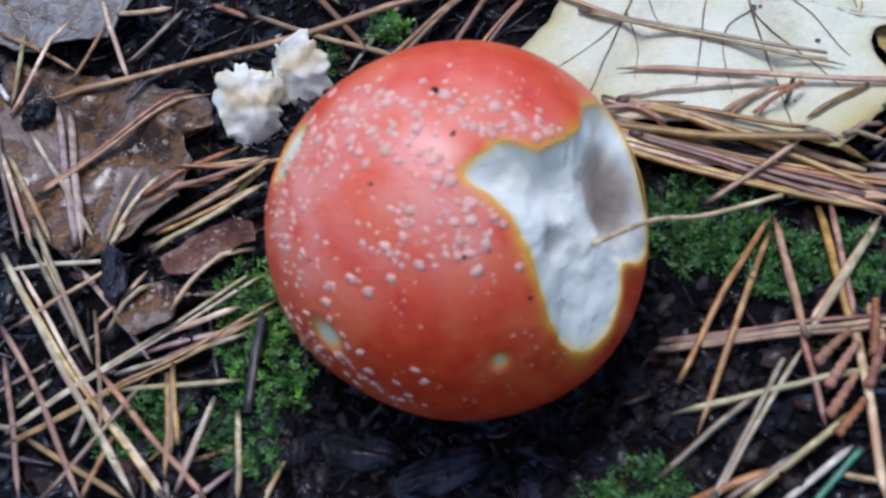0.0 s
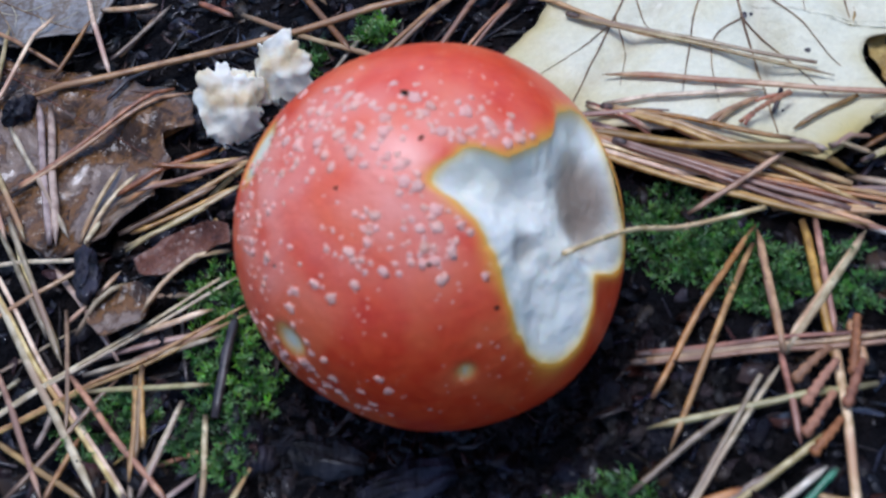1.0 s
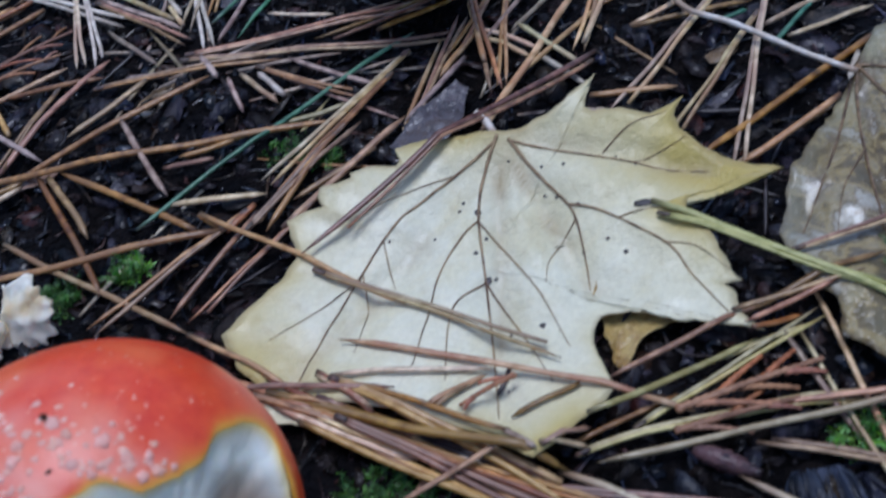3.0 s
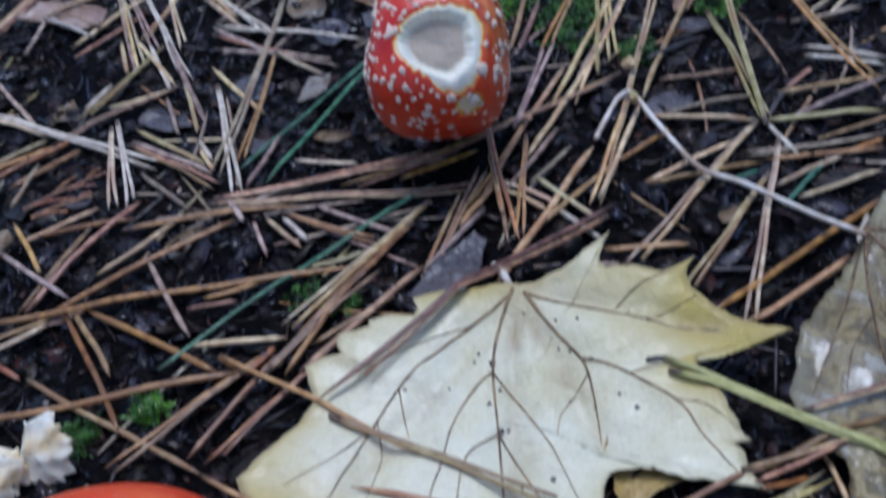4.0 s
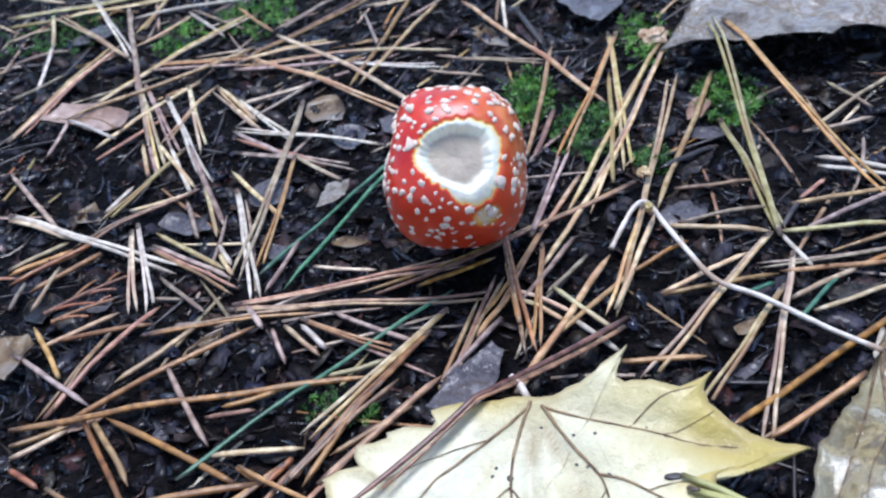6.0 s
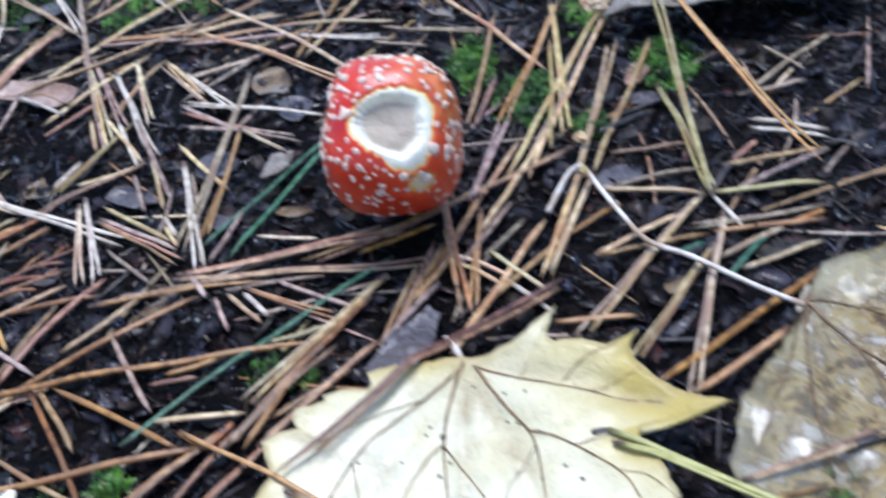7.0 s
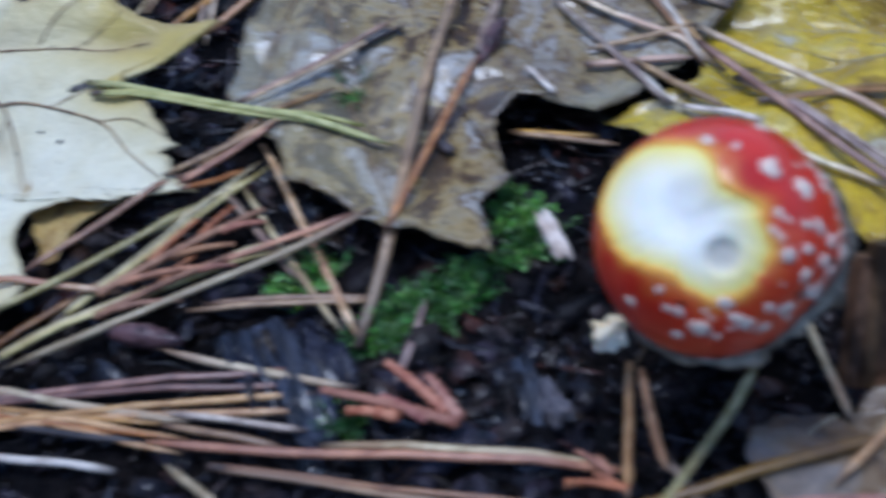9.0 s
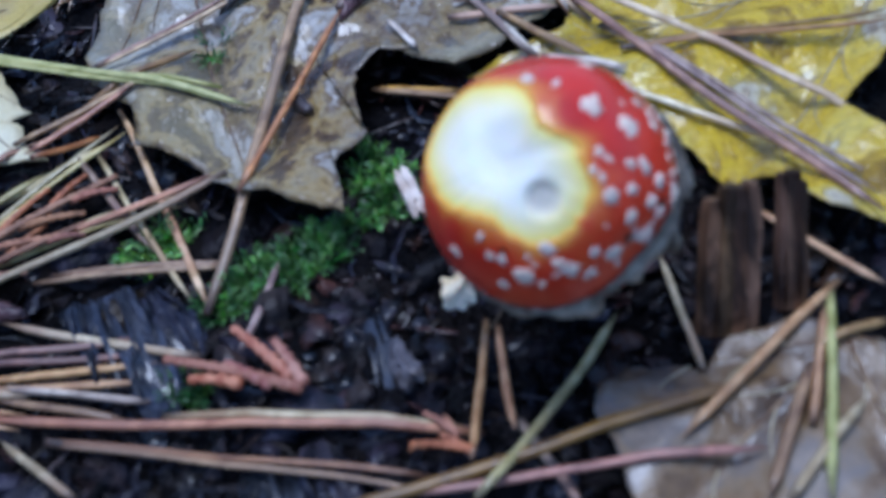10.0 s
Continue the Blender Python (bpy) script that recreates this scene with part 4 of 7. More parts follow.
def toadstool(name, label, cap, skin, deep, edge_wide, inner_wide, gills, warts, stem, hollow=1.0, holes=(), ragged=0.25, veil=None, flesh_mat=None, specks=(), soft_tints=(), step=0.74, gills_sharp=6):
    """A toadstool: skin, bitten flesh, warts and stem. gills: ways and sizes of the brownish places in the bite."""
    thing = new(name)
    thing.location = cap.c * MM
    tagged(thing, label, "toadstool")
    around, down = 180, 84
    vs, fs, tint, soft_tint, bare = [], [], [], [], []
    for i in range(down + 1):
        for j in range(around):
            a = 360 * j / around
            r = smooth_round(cap.rim, a)
            f = i / down
            off = r + (178 - r) * (0.25 * f + 0.75 * f**1.25)
            d = cap.way(a, off)
            tuck = 0.35 * math.exp(-((off - r) / 1.2))
            hole = sum(1.6 * (1 / (1 + math.exp(-(size - math.degrees(d.angle(Vector(w)))) * 2.0))) for w, size in holes)
            vs.append(cap.at(d, tuck + 0.5 * hole))
            band = edge_wide * (1 + 0.9 * noise3(d.x, d.y, d.z + 9, 5.0))
            tint.append(min(1.0, math.exp(-((off - r) / max(band, 0.2)) ** 1.3) + hole * 0.8))
            bare.append(min(1.0, sum(1 / (1 + math.exp(-(0.9 * size - 1.2 - math.degrees(d.angle(Vector(w)))) * 1.6)) for w, size in holes)))
            soft = sum(w * math.exp(-((d - Vector(way).normalized()).length / size) ** 2) for way, size, w in soft_tints)
            soft_tint.append(max(0.0, min(1.0, soft * (0.75 + 0.9 * noise3(d.x, d.y, d.z, 7.0)))))
    for i in range(down):
        for j in range(around):
            q = (j + 1) % around
            fs.append((i * around + j, (i + 1) * around + j, (i + 1) * around + q, i * around + q))
    shell = from_data("cap", vs, fs, skin, thing, edge=tint)
    at = shell.data.attributes.new("soft_tint", "FLOAT", "POINT")
    at.data.foreach_set("value", np.array(soft_tint, dtype=np.float32))
    at = shell.data.attributes.new("bare", "FLOAT", "POINT")
    at.data.foreach_set("value", np.array(bare, dtype=np.float32))
    vs, fs, tint, brown = [], [], [], []
    rings = 44
    for i in range(rings + 1):
        s = 1 - i / rings
        for j in range(around):
            a = 360 * j / around
            r = smooth_round(cap.rim, a)
            calm = sum(smooth_round(cap.rim, a + k) for k in (-36, -24, -12, 0, 12, 24, 36)) / 7 if hollow == 2 else r
            d = cap.way(a, s * (calm + (r - calm) * s**6))
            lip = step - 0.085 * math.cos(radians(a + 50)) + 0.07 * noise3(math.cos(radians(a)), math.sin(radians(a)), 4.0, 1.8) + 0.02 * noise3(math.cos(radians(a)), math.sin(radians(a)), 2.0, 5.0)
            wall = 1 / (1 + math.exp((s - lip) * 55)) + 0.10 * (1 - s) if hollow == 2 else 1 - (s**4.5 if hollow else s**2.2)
            lump = ragged * deep * (noise3(d.x, d.y, d.z + 3, 3.5) + 0.35 * noise3(d.x, d.y, d.z, 9.0) + 0.12 * noise3(d.x, d.y, d.z, 25.0)) * min(1.0, (1 - s) * 4)
            extra = sum(g[2] * math.exp(-((math.degrees(d.angle(Vector(g[0]))) / g[1]) ** 4)) for g in gills)
            vs.append(cap.at(d, 0.35 + deep * wall * (0.75 + 0.25 * (1 - s)) + lump + extra))
            tint.append(math.exp(-((1 - s) / inner_wide) ** 1.4))
            # with hollow 2 the flesh is mixed browner everywhere inside the lip
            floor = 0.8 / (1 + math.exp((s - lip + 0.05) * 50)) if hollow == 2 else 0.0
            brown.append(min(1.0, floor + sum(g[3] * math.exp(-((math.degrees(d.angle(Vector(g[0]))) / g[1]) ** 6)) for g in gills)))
    for i in range(rings):
        for j in range(around):
            q = (j + 1) % around
            fs.append((i * around + j, (i + 1) * around + j, (i + 1) * around + q, i * around + q)[::-1])
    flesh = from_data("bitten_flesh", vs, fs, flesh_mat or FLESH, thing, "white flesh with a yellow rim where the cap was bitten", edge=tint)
    at = flesh.data.attributes.new("bite_brown", "FLOAT", "POINT")
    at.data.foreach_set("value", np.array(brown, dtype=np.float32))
    for d, size, mat in warts:
        d = Vector(d).normalized()
        ob = new("wart", wart_mesh(random.randrange(9), mat))
        ob.parent = shell
        spin = d.to_track_quat("Z", "Y").to_matrix().to_4x4() @ Matrix.Rotation(random.uniform(0, 6.28), 4, "Z")
        ob.matrix_local = Matrix.Translation(cap.at(d, 0.05)) @ spin @ Matrix.Diagonal((size * MM, size * MM * random.uniform(0.7, 1.1), size * MM * random.uniform(0.6, 0.9), 1))
    if veil:
        axis, low, drop = Vector(veil[0]).normalized(), veil[1], veil[2]
        one = axis.cross(Vector((0, 1, 0))).normalized()
        two = axis.cross(one)
        vs, fs, n = [], [], 120
        for j in range(n):
            a = 2 * math.pi * j / n
            out = one * math.cos(a) + two * math.sin(a)
            d = (out - axis * low).normalized()
            tear = drop * max(0.12, 0.7 + 1.1 * noise3(out.x, out.y, out.z, 3.0) + 0.8 * noise3(out.x, out.y, out.z, 8.0))
            edge_at = cap.at(d) * 1.015
            for f, grow in ((0.0, 1.0), (0.4, 1.03), (1.0, 0.96), (1.0, 0.9), (0.4, 0.95), (0.0, 0.93)):
                vs.append((edge_at - out * edge_at.dot(out)) + out * edge_at.dot(out) * (grow + 0.03 * noise3(out.x, out.y, f, 6.0)) - axis * tear * f * MM)
        for j in range(n):
            q = (j + 1) % n
            for k in range(5):
                fs.append((j * 6 + k, j * 6 + k + 1, q * 6 + k + 1, q * 6 + k))
        from_data("veil", vs, fs, STEM, thing, "torn greyish-white veil under the cap edge")
    for d, size in specks:
        d = Vector(d).normalized()
        ob = new("soil_speck", wart_mesh(random.randrange(5), TWIG))
        ob.parent = shell
        ob.matrix_local = Matrix.Translation(cap.at(d, -0.05)) @ d.to_track_quat("Z", "Y").to_matrix().to_4x4() @ Matrix.Diagonal((size * MM, size * 0.7 * MM, size * 0.5 * MM, 1))
    foot, girth = Vector(stem[0]) - cap.c, stem[1]
    pts = [Vector((0, 0, -0.3 * cap.r.z)).lerp(foot, f / 8) * MM for f in range(9)]
    vs, fs = tube(pts, [girth * (0.85 + 0.3 * f / 8 + 0.06 * noise3(f * 1.0, 2.0)) * MM for f in range(9)], 24)
    from_data("stem", vs, fs, STEM, thing, "short dirty-white stem")
    return thing


def strew(cap, number, spots, small, large, mat, gap, keep=2.5, away=()):
    """Warts strewn round some ways, none in the bite and none on another."""
    out, tries = [], 0
    while len(out) < number and tries < 20000:
        tries += 1
        way, spread = spots[random.randrange(len(spots))]
        d = (Vector(way).normalized() + Vector([random.gauss(0, spread) for _ in range(3)])).normalized()
        size = random.uniform(small, large)
        if any(math.degrees(d.angle(Vector(w))) < wide + 1.5 for w, wide in away) or cap.bitten(d, keep) or any(((d - e).length * cap.r.x) < (size + s) * gap for e, s, _ in out):
            continue
        out.append((d, size, mat))
    return out


random.seed(4)
big = Cap((38.3, 170.1, 19.6), (32.4, 32.4, 32.4), (0.688, -0.471, 0.552),
          [(-174, 27.1), (-152, 35.0), (-134, 41.4), (-120, 40.2), (-107, 32.2), (-92, 22.7), (-64, 42.5), (-42, 41.0), (-20, 42.8), (-4, 47.2),
           (24, 32.6), (33, 24.0), (55, 20.6), (83, 22.7), (91, 31.5), (102, 35.5), (114, 38.3), (121, 30.5), (139, 24.3), (164, 23.1)],
          bumps=[((0.60, -0.72, -0.34), 1.2, 0.3), ((-0.2, 0.75, 0.63), -0.8, 0.35), ((0.86, -0.5, 0.03), -0.7, 0.14), ((-0.6, -0.75, -0.2), -0.7, 0.3)])
SPOTS_BIG = [((-0.33, 0.10, 0.94), 0.13), ((0.10, -0.05, 0.99), 0.13), ((0.36, -0.13, 0.92), 0.09), ((-0.14, -0.20, 0.97), 0.13), ((-0.53, 0.05, 0.85), 0.12),
             ((0.50, -0.19, 0.84), 0.06), ((-0.68, -0.09, 0.73), 0.12), ((0.03, -0.45, 0.89), 0.11), ((0.07, -0.67, 0.74), 0.06), ((0.17, -0.58, 0.79), 0.09),
             ((-0.21, -0.57, 0.79), 0.10), ((-0.80, -0.25, 0.55), 0.10), ((-0.64, -0.51, 0.58), 0.13)]
SPECKS_BIG = [((0.08, 0.07, 0.99), 0.85), ((0.13, -0.2, 0.97), 0.5), ((-0.66, -0.46, 0.6), 0.4), ((0.07, -0.7, 0.71), 0.45), ((-0.28, -0.33, 0.9), 0.4), ((0.32, -0.83, 0.47), 0.4)]
HOLES_BIG = (((-0.69, -0.67, 0.27), 5.0), ((-0.736, 0.225, 0.637), 10.0), ((0.12, -0.97, 0.21), 2.2))
GILLS_BIG = [((0.92, -0.22, 0.34), 16, 1.6, 1.0), ((0.55, -0.63, 0.55), 5, 1.2, 0.5), ((0.58, -0.42, 0.70), 9, 1.0, 0.15)]
# the pink tint over the wart spots is partly a painted highlight
toadstool("red_toadstool", "large orange-red toadstool cap with pinkish warts, deeply bitten", big, CAP, 4.0, 2.4, 0.05,
          GILLS_BIG,
          strew(big, 24, SPOTS_BIG[:6], 0.8, 1.2, WART_PINK, 1.05)
          + strew(big, 46, [((-0.61, -0.78, 0.13), 0.12), ((-0.45, -0.88, 0.02), 0.1), ((-0.72, -0.66, 0.2), 0.1), ((-0.85, -0.5, 0.15), 0.1)], 0.45, 1.0, WART_PINK, 0.6, away=[HOLES_BIG[0]])
          + strew(big, 60, SPOTS_BIG, 0.75, 1.1, WART_PINK, 0.8) + strew(big, 250, SPOTS_BIG, 0.35, 0.75, WART_PINK, 0.75),
          ((36, 176, -12), 9.0), holes=HOLES_BIG, ragged=0.27, specks=SPECKS_BIG, soft_tints=[(w, 2.3 * s, 0.42) for w, s in SPOTS_BIG])
small = Cap((100, 318.8, 27.3), (17.0, 18.5, 19.5), (0.048, -0.704, 0.708),
            [(-160, 23.5), (-114, 22.1), (-96, 30.6), (-81, 33.3), (-79, 35.1), (-70, 36.0), (-60, 35.1), (-49, 35.2), (-31, 30.4), (0, 32.5), (19, 34.6), (37, 31.4), (55, 28.6), (79, 26.2), (115, 25.9), (145, 27.8), (170, 28.5)], square=2.8, tilt=(35, 0, -8), wobble=2.6,
            bumps=[((-0.81, 0.14, 0.60), -2.3, 0.27), ((-0.39, 0.57, 0.72), 0.9, 0.3), ((-0.72, -0.47, -0.51), 1.0, 0.35), ((0.69, 0.49, 0.53), 0.6, 0.3), ((0.50, 0.57, 0.65), -0.8, 0.13), ((0.80, -0.5, 0.2), -0.5, 0.2)])
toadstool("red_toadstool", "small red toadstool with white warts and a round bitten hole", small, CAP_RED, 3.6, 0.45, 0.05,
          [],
          strew(small, 46, [((0.1, 0.0, 1), 0.35), ((0, -0.7, 0.7), 0.9)], 1.0, 1.75, WART, 0.9) + strew(small, 190, [((0, -0.7, 0.7), 0.9)], 0.5, 1.2, WART, 0.7), ((100, 338, -4), 6.0), hollow=2, ragged=0.12, step=0.80, soft_tints=[((0.75, -0.15, 0.65), 0.5, 0.85), ((0.45, 0.25, 0.85), 0.4, 0.6), ((0.9, -0.4, 0.1), 0.45, 0.4)], holes=(((0.31, -0.95, -0.02), 9.0),))
third = Cap((212.4, 139.9, 26.5), (13.8, 13.8, 13.8), (-0.454, -0.339, 0.824),
            [(-156, 42.6), (-127, 32.0), (-102, 25.3), (-75, 24.2), (-62, 32.0), (-42, 41.1), (-23, 43.7), (-1, 42.6), (19, 36.9), (39, 30.9),
             (58, 23.2), (83, 28.4), (109, 37.2), (134, 45.1), (161, 59.9), (179, 59.1)], wobble=2.2,
            bumps=[((0.75, -0.55, 0.1), 0.5, 0.2), ((0.3, -0.95, 0.0), -0.5, 0.18), ((-0.4, -0.9, 0.05), 0.5, 0.15), ((0.4, 0.1, 0.9), 0.4, 0.2), ((0.62, -0.3, 0.72), -0.35, 0.15)])
toadstool("red_toadstool", "small red toadstool with cream warts, skin nibbled down to yellow-white flesh", third, CAP_RED, 1.2, 5.0, 0.34,
          [((-0.36, -0.28, 0.89), 15, 0.6, 0.3), ((-0.25, -0.72, 0.65), 8, 0.9, 0.9)],
          [(d, 0.85 * s, WART) for d, s in (
              ((0.36, -0.25, 0.90), 1.5), ((0.58, -0.39, 0.71), 1.5), ((0.26, -0.58, 0.77), 0.75), ((0.31, -0.63, 0.71), 0.7), ((0.17, -0.68, 0.72), 0.7),
              ((0.23, -0.81, 0.54), 1.2), ((0.57, -0.64, 0.51), 1.3), ((0.66, -0.67, 0.34), 1.2), ((0.96, -0.17, 0.22), 1.5), ((0.35, -0.88, 0.31), 1.1),
              ((0.19, 0.0, 0.98), 0.8), ((0.03, 0.15, 0.99), 1.1), ((-0.32, -0.89, 0.33), 1.2), ((-0.63, -0.74, 0.22), 1.0), ((-0.73, -0.58, 0.36), 0.8),
              ((0.53, -0.80, 0.28), 0.9), ((-0.9, -0.4, 0.1), 0.9), ((0.5, 0.2, 0.85), 1.1), ((0.8, 0.1, 0.6), 1.2), ((0.0, -0.97, 0.2), 0.9), ((0.45, -0.89, 0.05), 1.5), ((0.15, -0.98, 0.1), 1.3), ((0.75, -0.65, 0.1), 1.6), ((-0.2, -0.97, 0.12), 1.2), ((0.6, -0.78, 0.15), 1.2), ((-0.5, -0.85, 0.1), 1.3))]
          + strew(third, 40, [((0.3, -0.93, 0.2), 0.2), ((-0.45, -0.85, 0.25), 0.18), ((0.8, -0.55, 0.15), 0.18), ((0.9, -0.2, 0.4), 0.2)], 0.35, 0.9, WART, 0.8),
          ((216, 153, -2), 5.0), hollow=0, ragged=0.1, flesh_mat=FLESH_WHITE, specks=[((0.3, -0.94, 0.15), 0.6), ((0.62, -0.75, 0.2), 0.7), ((-0.6, -0.72, 0.3), 0.5)], veil=((-0.42, -0.05, 0.9), 0.2, 4.5))

# needles, patch 1
# needles, patch 2
needle(44.3, 253.9, 49.0, 250.1, "brown", 1.25)
# needles, patch 3
needle(57.3, 250.4, 61.4, 257.0, "brown", 1.25)
# needles, patch 4
needle(156.6, 244.4, 181.6, 256.7, "brown", 1.25)
# needles, patch 5
# needles, patch 6
needle(-55.8, 202.6, -25.8, 141.0, "straw", 1.6)
needle(-53.6, 198.6, -20.4, 139.9, "straw", 1.6)
needle(-53.9, 184.0, -35.6, 143.0, "brown", 1.25, 0.7)
needle(-51.9, 207.7, -38.4, 177.9, "grey", 1.25)
needle(-48.2, 206.7, -35.0, 171.1, "yellow", 1.25)
needle(-47.0, 201.2, -35.4, 172.7, "straw", 1.25)
needle(-43.1, 144.6, -23.4, 166.2, "brown", 1.25)
needle(-33.2, 168.4, -12.6, 138.2, "brown", 1.25)
needle(-53.2, 176.8, -47.2, 145.4, "brown", 1.25)
needle(-46.8, 158.0, -27.0, 141.2, "brown", 1.25)
needle(-20.1, 165.4, -20.4, 144.3, "brown", 1.25)
needle(-18.9, 167.3, -19.3, 148.0, "brown", 1.25)
needle(-11.2, 158.4, -18.6, 141.4, "straw", 1.25)
needle(-6.9, 154.7, -7.3, 137.1, "straw", 1.25)
needle(-30.6, 167.8, -4.0, 171.1, "straw", 1.25)
needle(-18.8, 177.5, -2.5, 189.7, "straw", 1.25, 2.8)
needle(-33.0, 177.4, -21.9, 187.2, "straw", 1.25)
needle(-35.2, 180.2, -24.7, 190.4, "straw", 1.25)
needle(-55.3, 198.2, -30.3, 193.9, "straw", 1.25)
needle(-51.1, 183.3, -31.0, 192.8, "straw", 1.25)
needle(-50.0, 165.0, -43.2, 170.0, "yellow", 1.25)
needle(-35.3, 183.4, -32.6, 154.9, "brown", 1)
needle(-38.2, 154.1, -36.1, 161.9, "grey", 1.25)
needle(-30.1, 155.7, -35.6, 143.0, "brown", 1.25)
needle(-31.8, 195.5, -28.5, 201.5, "straw", 1.25)
# needles, patch 7
needle(-56.5, 239.3, -44.0, 266.1, "straw", 1.25)
needle(-56.4, 242.2, -54.9, 265.3, "straw", 1.25)
needle(-35.9, 269.0, -29.8, 243.2, "straw", 1.25)
needle(-43.5, 247.4, -34.0, 259.6, "brown", 1.25)
needle(-50.0, 242.3, 49.5, 249.2, "brown", 2)
needle(-30.8, 250.1, -17.3, 264.5, "grey", 1.25)
needle(-31.6, 261.1, -20.4, 265.5, "straw", 1.8)
needle(-60.9, 266.1, -42.2, 250.5, "brown", 1.25)
needle(-49.2, 214.2, -10.9, 236.5, "brown", 1.8)
needle(-46.1, 240.1, -39.0, 198.4, "lilac", 1.8)
needle(-43.3, 238.3, -37.7, 198.1, "lilac", 1.8)
needle(-51.4, 233.0, -35.0, 199.0, "straw", 1.25)
needle(-32.2, 196.7, -25.3, 215.5, "straw", 1.25, 1.2)
needle(-30.9, 196.3, -21.1, 212.2, "straw", 1.25, 1.9)
needle(-59.3, 237.2, -51.6, 201.7, "grey", 1.25)
needle(-56.8, 227.0, -48.1, 200.8, "straw", 1.25)
needle(-55.3, 226.6, -43.9, 199.7, "yellow", 1.25)
needle(-17.7, 212.5, -2.6, 210.9, "brown", 1.25)
needle(-25.1, 204.3, -11.5, 208.2, "brown", 1.25)
needle(-24.1, 195.0, 0.6, 205.7, "yellow", 1.25)
needle(-20.3, 203.8, 0.9, 212.6, "brown", 1.25)
needle(-8.3, 246.7, 4.7, 222.3, "dark", 1.2)
needle(-29.5, 235.2, -19.4, 246.1, "dark", 1.25)
needle(-60.6, 250.5, -56.9, 243.3, "pale", 1.25)
# needles, patch 8
needle(72.6, 205.7, 103.3, 202.1, "straw", 1.25)
needle(105.1, 190.4, 118.2, 195.0, "brown", 1.25)
needle(72.4, 205.1, 114.4, 173.7, "orange", 2.2, 0.7)
needle(76.3, 203.3, 104.6, 186.9, "russet", 1.25)
needle(73.3, 197.1, 112.6, 168.5, "russet", 2.2, 1.0)
needle(83.2, 193.9, 102.1, 180.1, "straw", 1.6)
needle(97.2, 180.7, 113.3, 170.4, "orange", 1.25)
needle(84.7, 190.4, 95.1, 181.3, "pale", 1.25)
needle(103.6, 187.4, 108.9, 181.9, "lilac", 1.25)
needle(109.7, 182.5, 119.0, 187.5, "brown", 1.25)
needle(109.3, 183.1, 117.9, 184.0, "yellow", 1.25)
# needles, patch 9
# needles, patch 10
needle(138.6, 232.8, 184.1, 196.6, "lime", 1.6)
needle(139.2, 229.4, 183.8, 198.9, "lime", 1.6)
needle(162.1, 216.5, 193.6, 223.4, "brown", 1.5)
needle(147.9, 205.2, 173.1, 208.8, "brown", 1.25)
needle(149.4, 201.9, 167.6, 207.8, "brown", 1.25)
needle(118.7, 180.1, 177.5, 184.6, "yellow", 1.5, -0.4)
needle(126.3, 186.1, 164.2, 204.0, "yellow", 1.5)
needle(123.5, 195.0, 154.4, 207.4, "brown", 1.25)
needle(164.2, 208.4, 169.3, 163.8, "straw", 1.25)
needle(156.3, 201.1, 163.8, 178.0, "grey", 1.25)
needle(168.9, 162.6, 213.1, 244.4, "russet", 1.9)
needle(178.3, 178.3, 202.2, 207.3, "brown", 1.3)
needle(148.9, 180.3, 174.1, 170.7, "brown", 1.25)
needle(202.2, 207.3, 213.3, 225.9, "grey", 2)
needle(229.8, 277.1, 232.8, 219.9, "straw", 1.25)
needle(232.7, 278.1, 229.6, 235.6, "brown", 1.25)
needle(213.7, 232.9, 226.7, 206.0, "grey", 1.25)
needle(202.4, 193.7, 216.3, 182.3, "brown", 1.25)
# needles, patch 11
needle(159.3, 200.7, 167.3, 166.2, "straw", 1)
needle(141.6, 173.7, 166.8, 155.6, "straw", 1.4)
needle(137.3, 159.0, 196.8, 129.9, "brown", 1.5)
needle(160.2, 149.0, 197.0, 130.3, "straw", 1.3)
needle(145.6, 151.2, 188.8, 125.2, "brown", 1.4)
needle(140.6, 162.0, 159.2, 152.1, "grey", 1.25)
needle(140.4, 160.1, 155.9, 150.4, "brown", 1.25)
needle(139.9, 153.8, 148.0, 141.2, "straw", 1.25)
needle(146.3, 180.2, 173.8, 170.0, "brown", 1.1)
needle(142.8, 187.8, 175.2, 184.8, "brown", 1.25)
needle(143.6, 197.3, 162.2, 201.9, "yellow", 1.25)
needle(203.4, 147.9, 194.1, 125.2, "orange", 1.2, 0.0, 4.0)
needle(204.4, 146.4, 200.4, 128.0, "orange", 1.2, 0.0, 4.0)
needle(201.3, 130.2, 203.8, 115.8, "straw", 1.3)
needle(193.0, 119.3, 218.8, 140.1, "yellow", 1.34, 0.0, 9.0)
needle(227.4, 146.0, 223.4, 125.4, "yellow", 1)
needle(178.1, 126.5, 226.1, 121.5, "russet", 1.8, -1.0)
needle(185.9, 124.9, 224.8, 112.7, "russet", 1.3)
needle(242.5, 130.0, 227.4, 103.6, "lime", 1.3)
needle(235.7, 122.0, 245.2, 122.1, "brown", 1.3)
needle(223.5, 105.4, 237.1, 113.7, "straw", 1.25)
needle(234.4, 193.7, 252.1, 133.6, "brown", 1.5)
needle(235.4, 196.2, 261.2, 148.0, "straw", 1.5)
needle(236.9, 185.8, 254.0, 137.0, "lilac", 1.4)
needle(236.7, 177.2, 271.3, 164.9, "brown", 1.4)
needle(218.3, 200.0, 235.4, 196.2, "brown", 1.25)
needle(226.3, 182.0, 235.4, 172.5, "pale", 1.25)
needle(233.3, 169.7, 248.9, 151.0, "straw", 1.2)
needle(240.5, 145.8, 248.2, 127.1, "orange", 1.2)
needle(202.2, 194.1, 214.5, 185.5, "brown", 1.25)
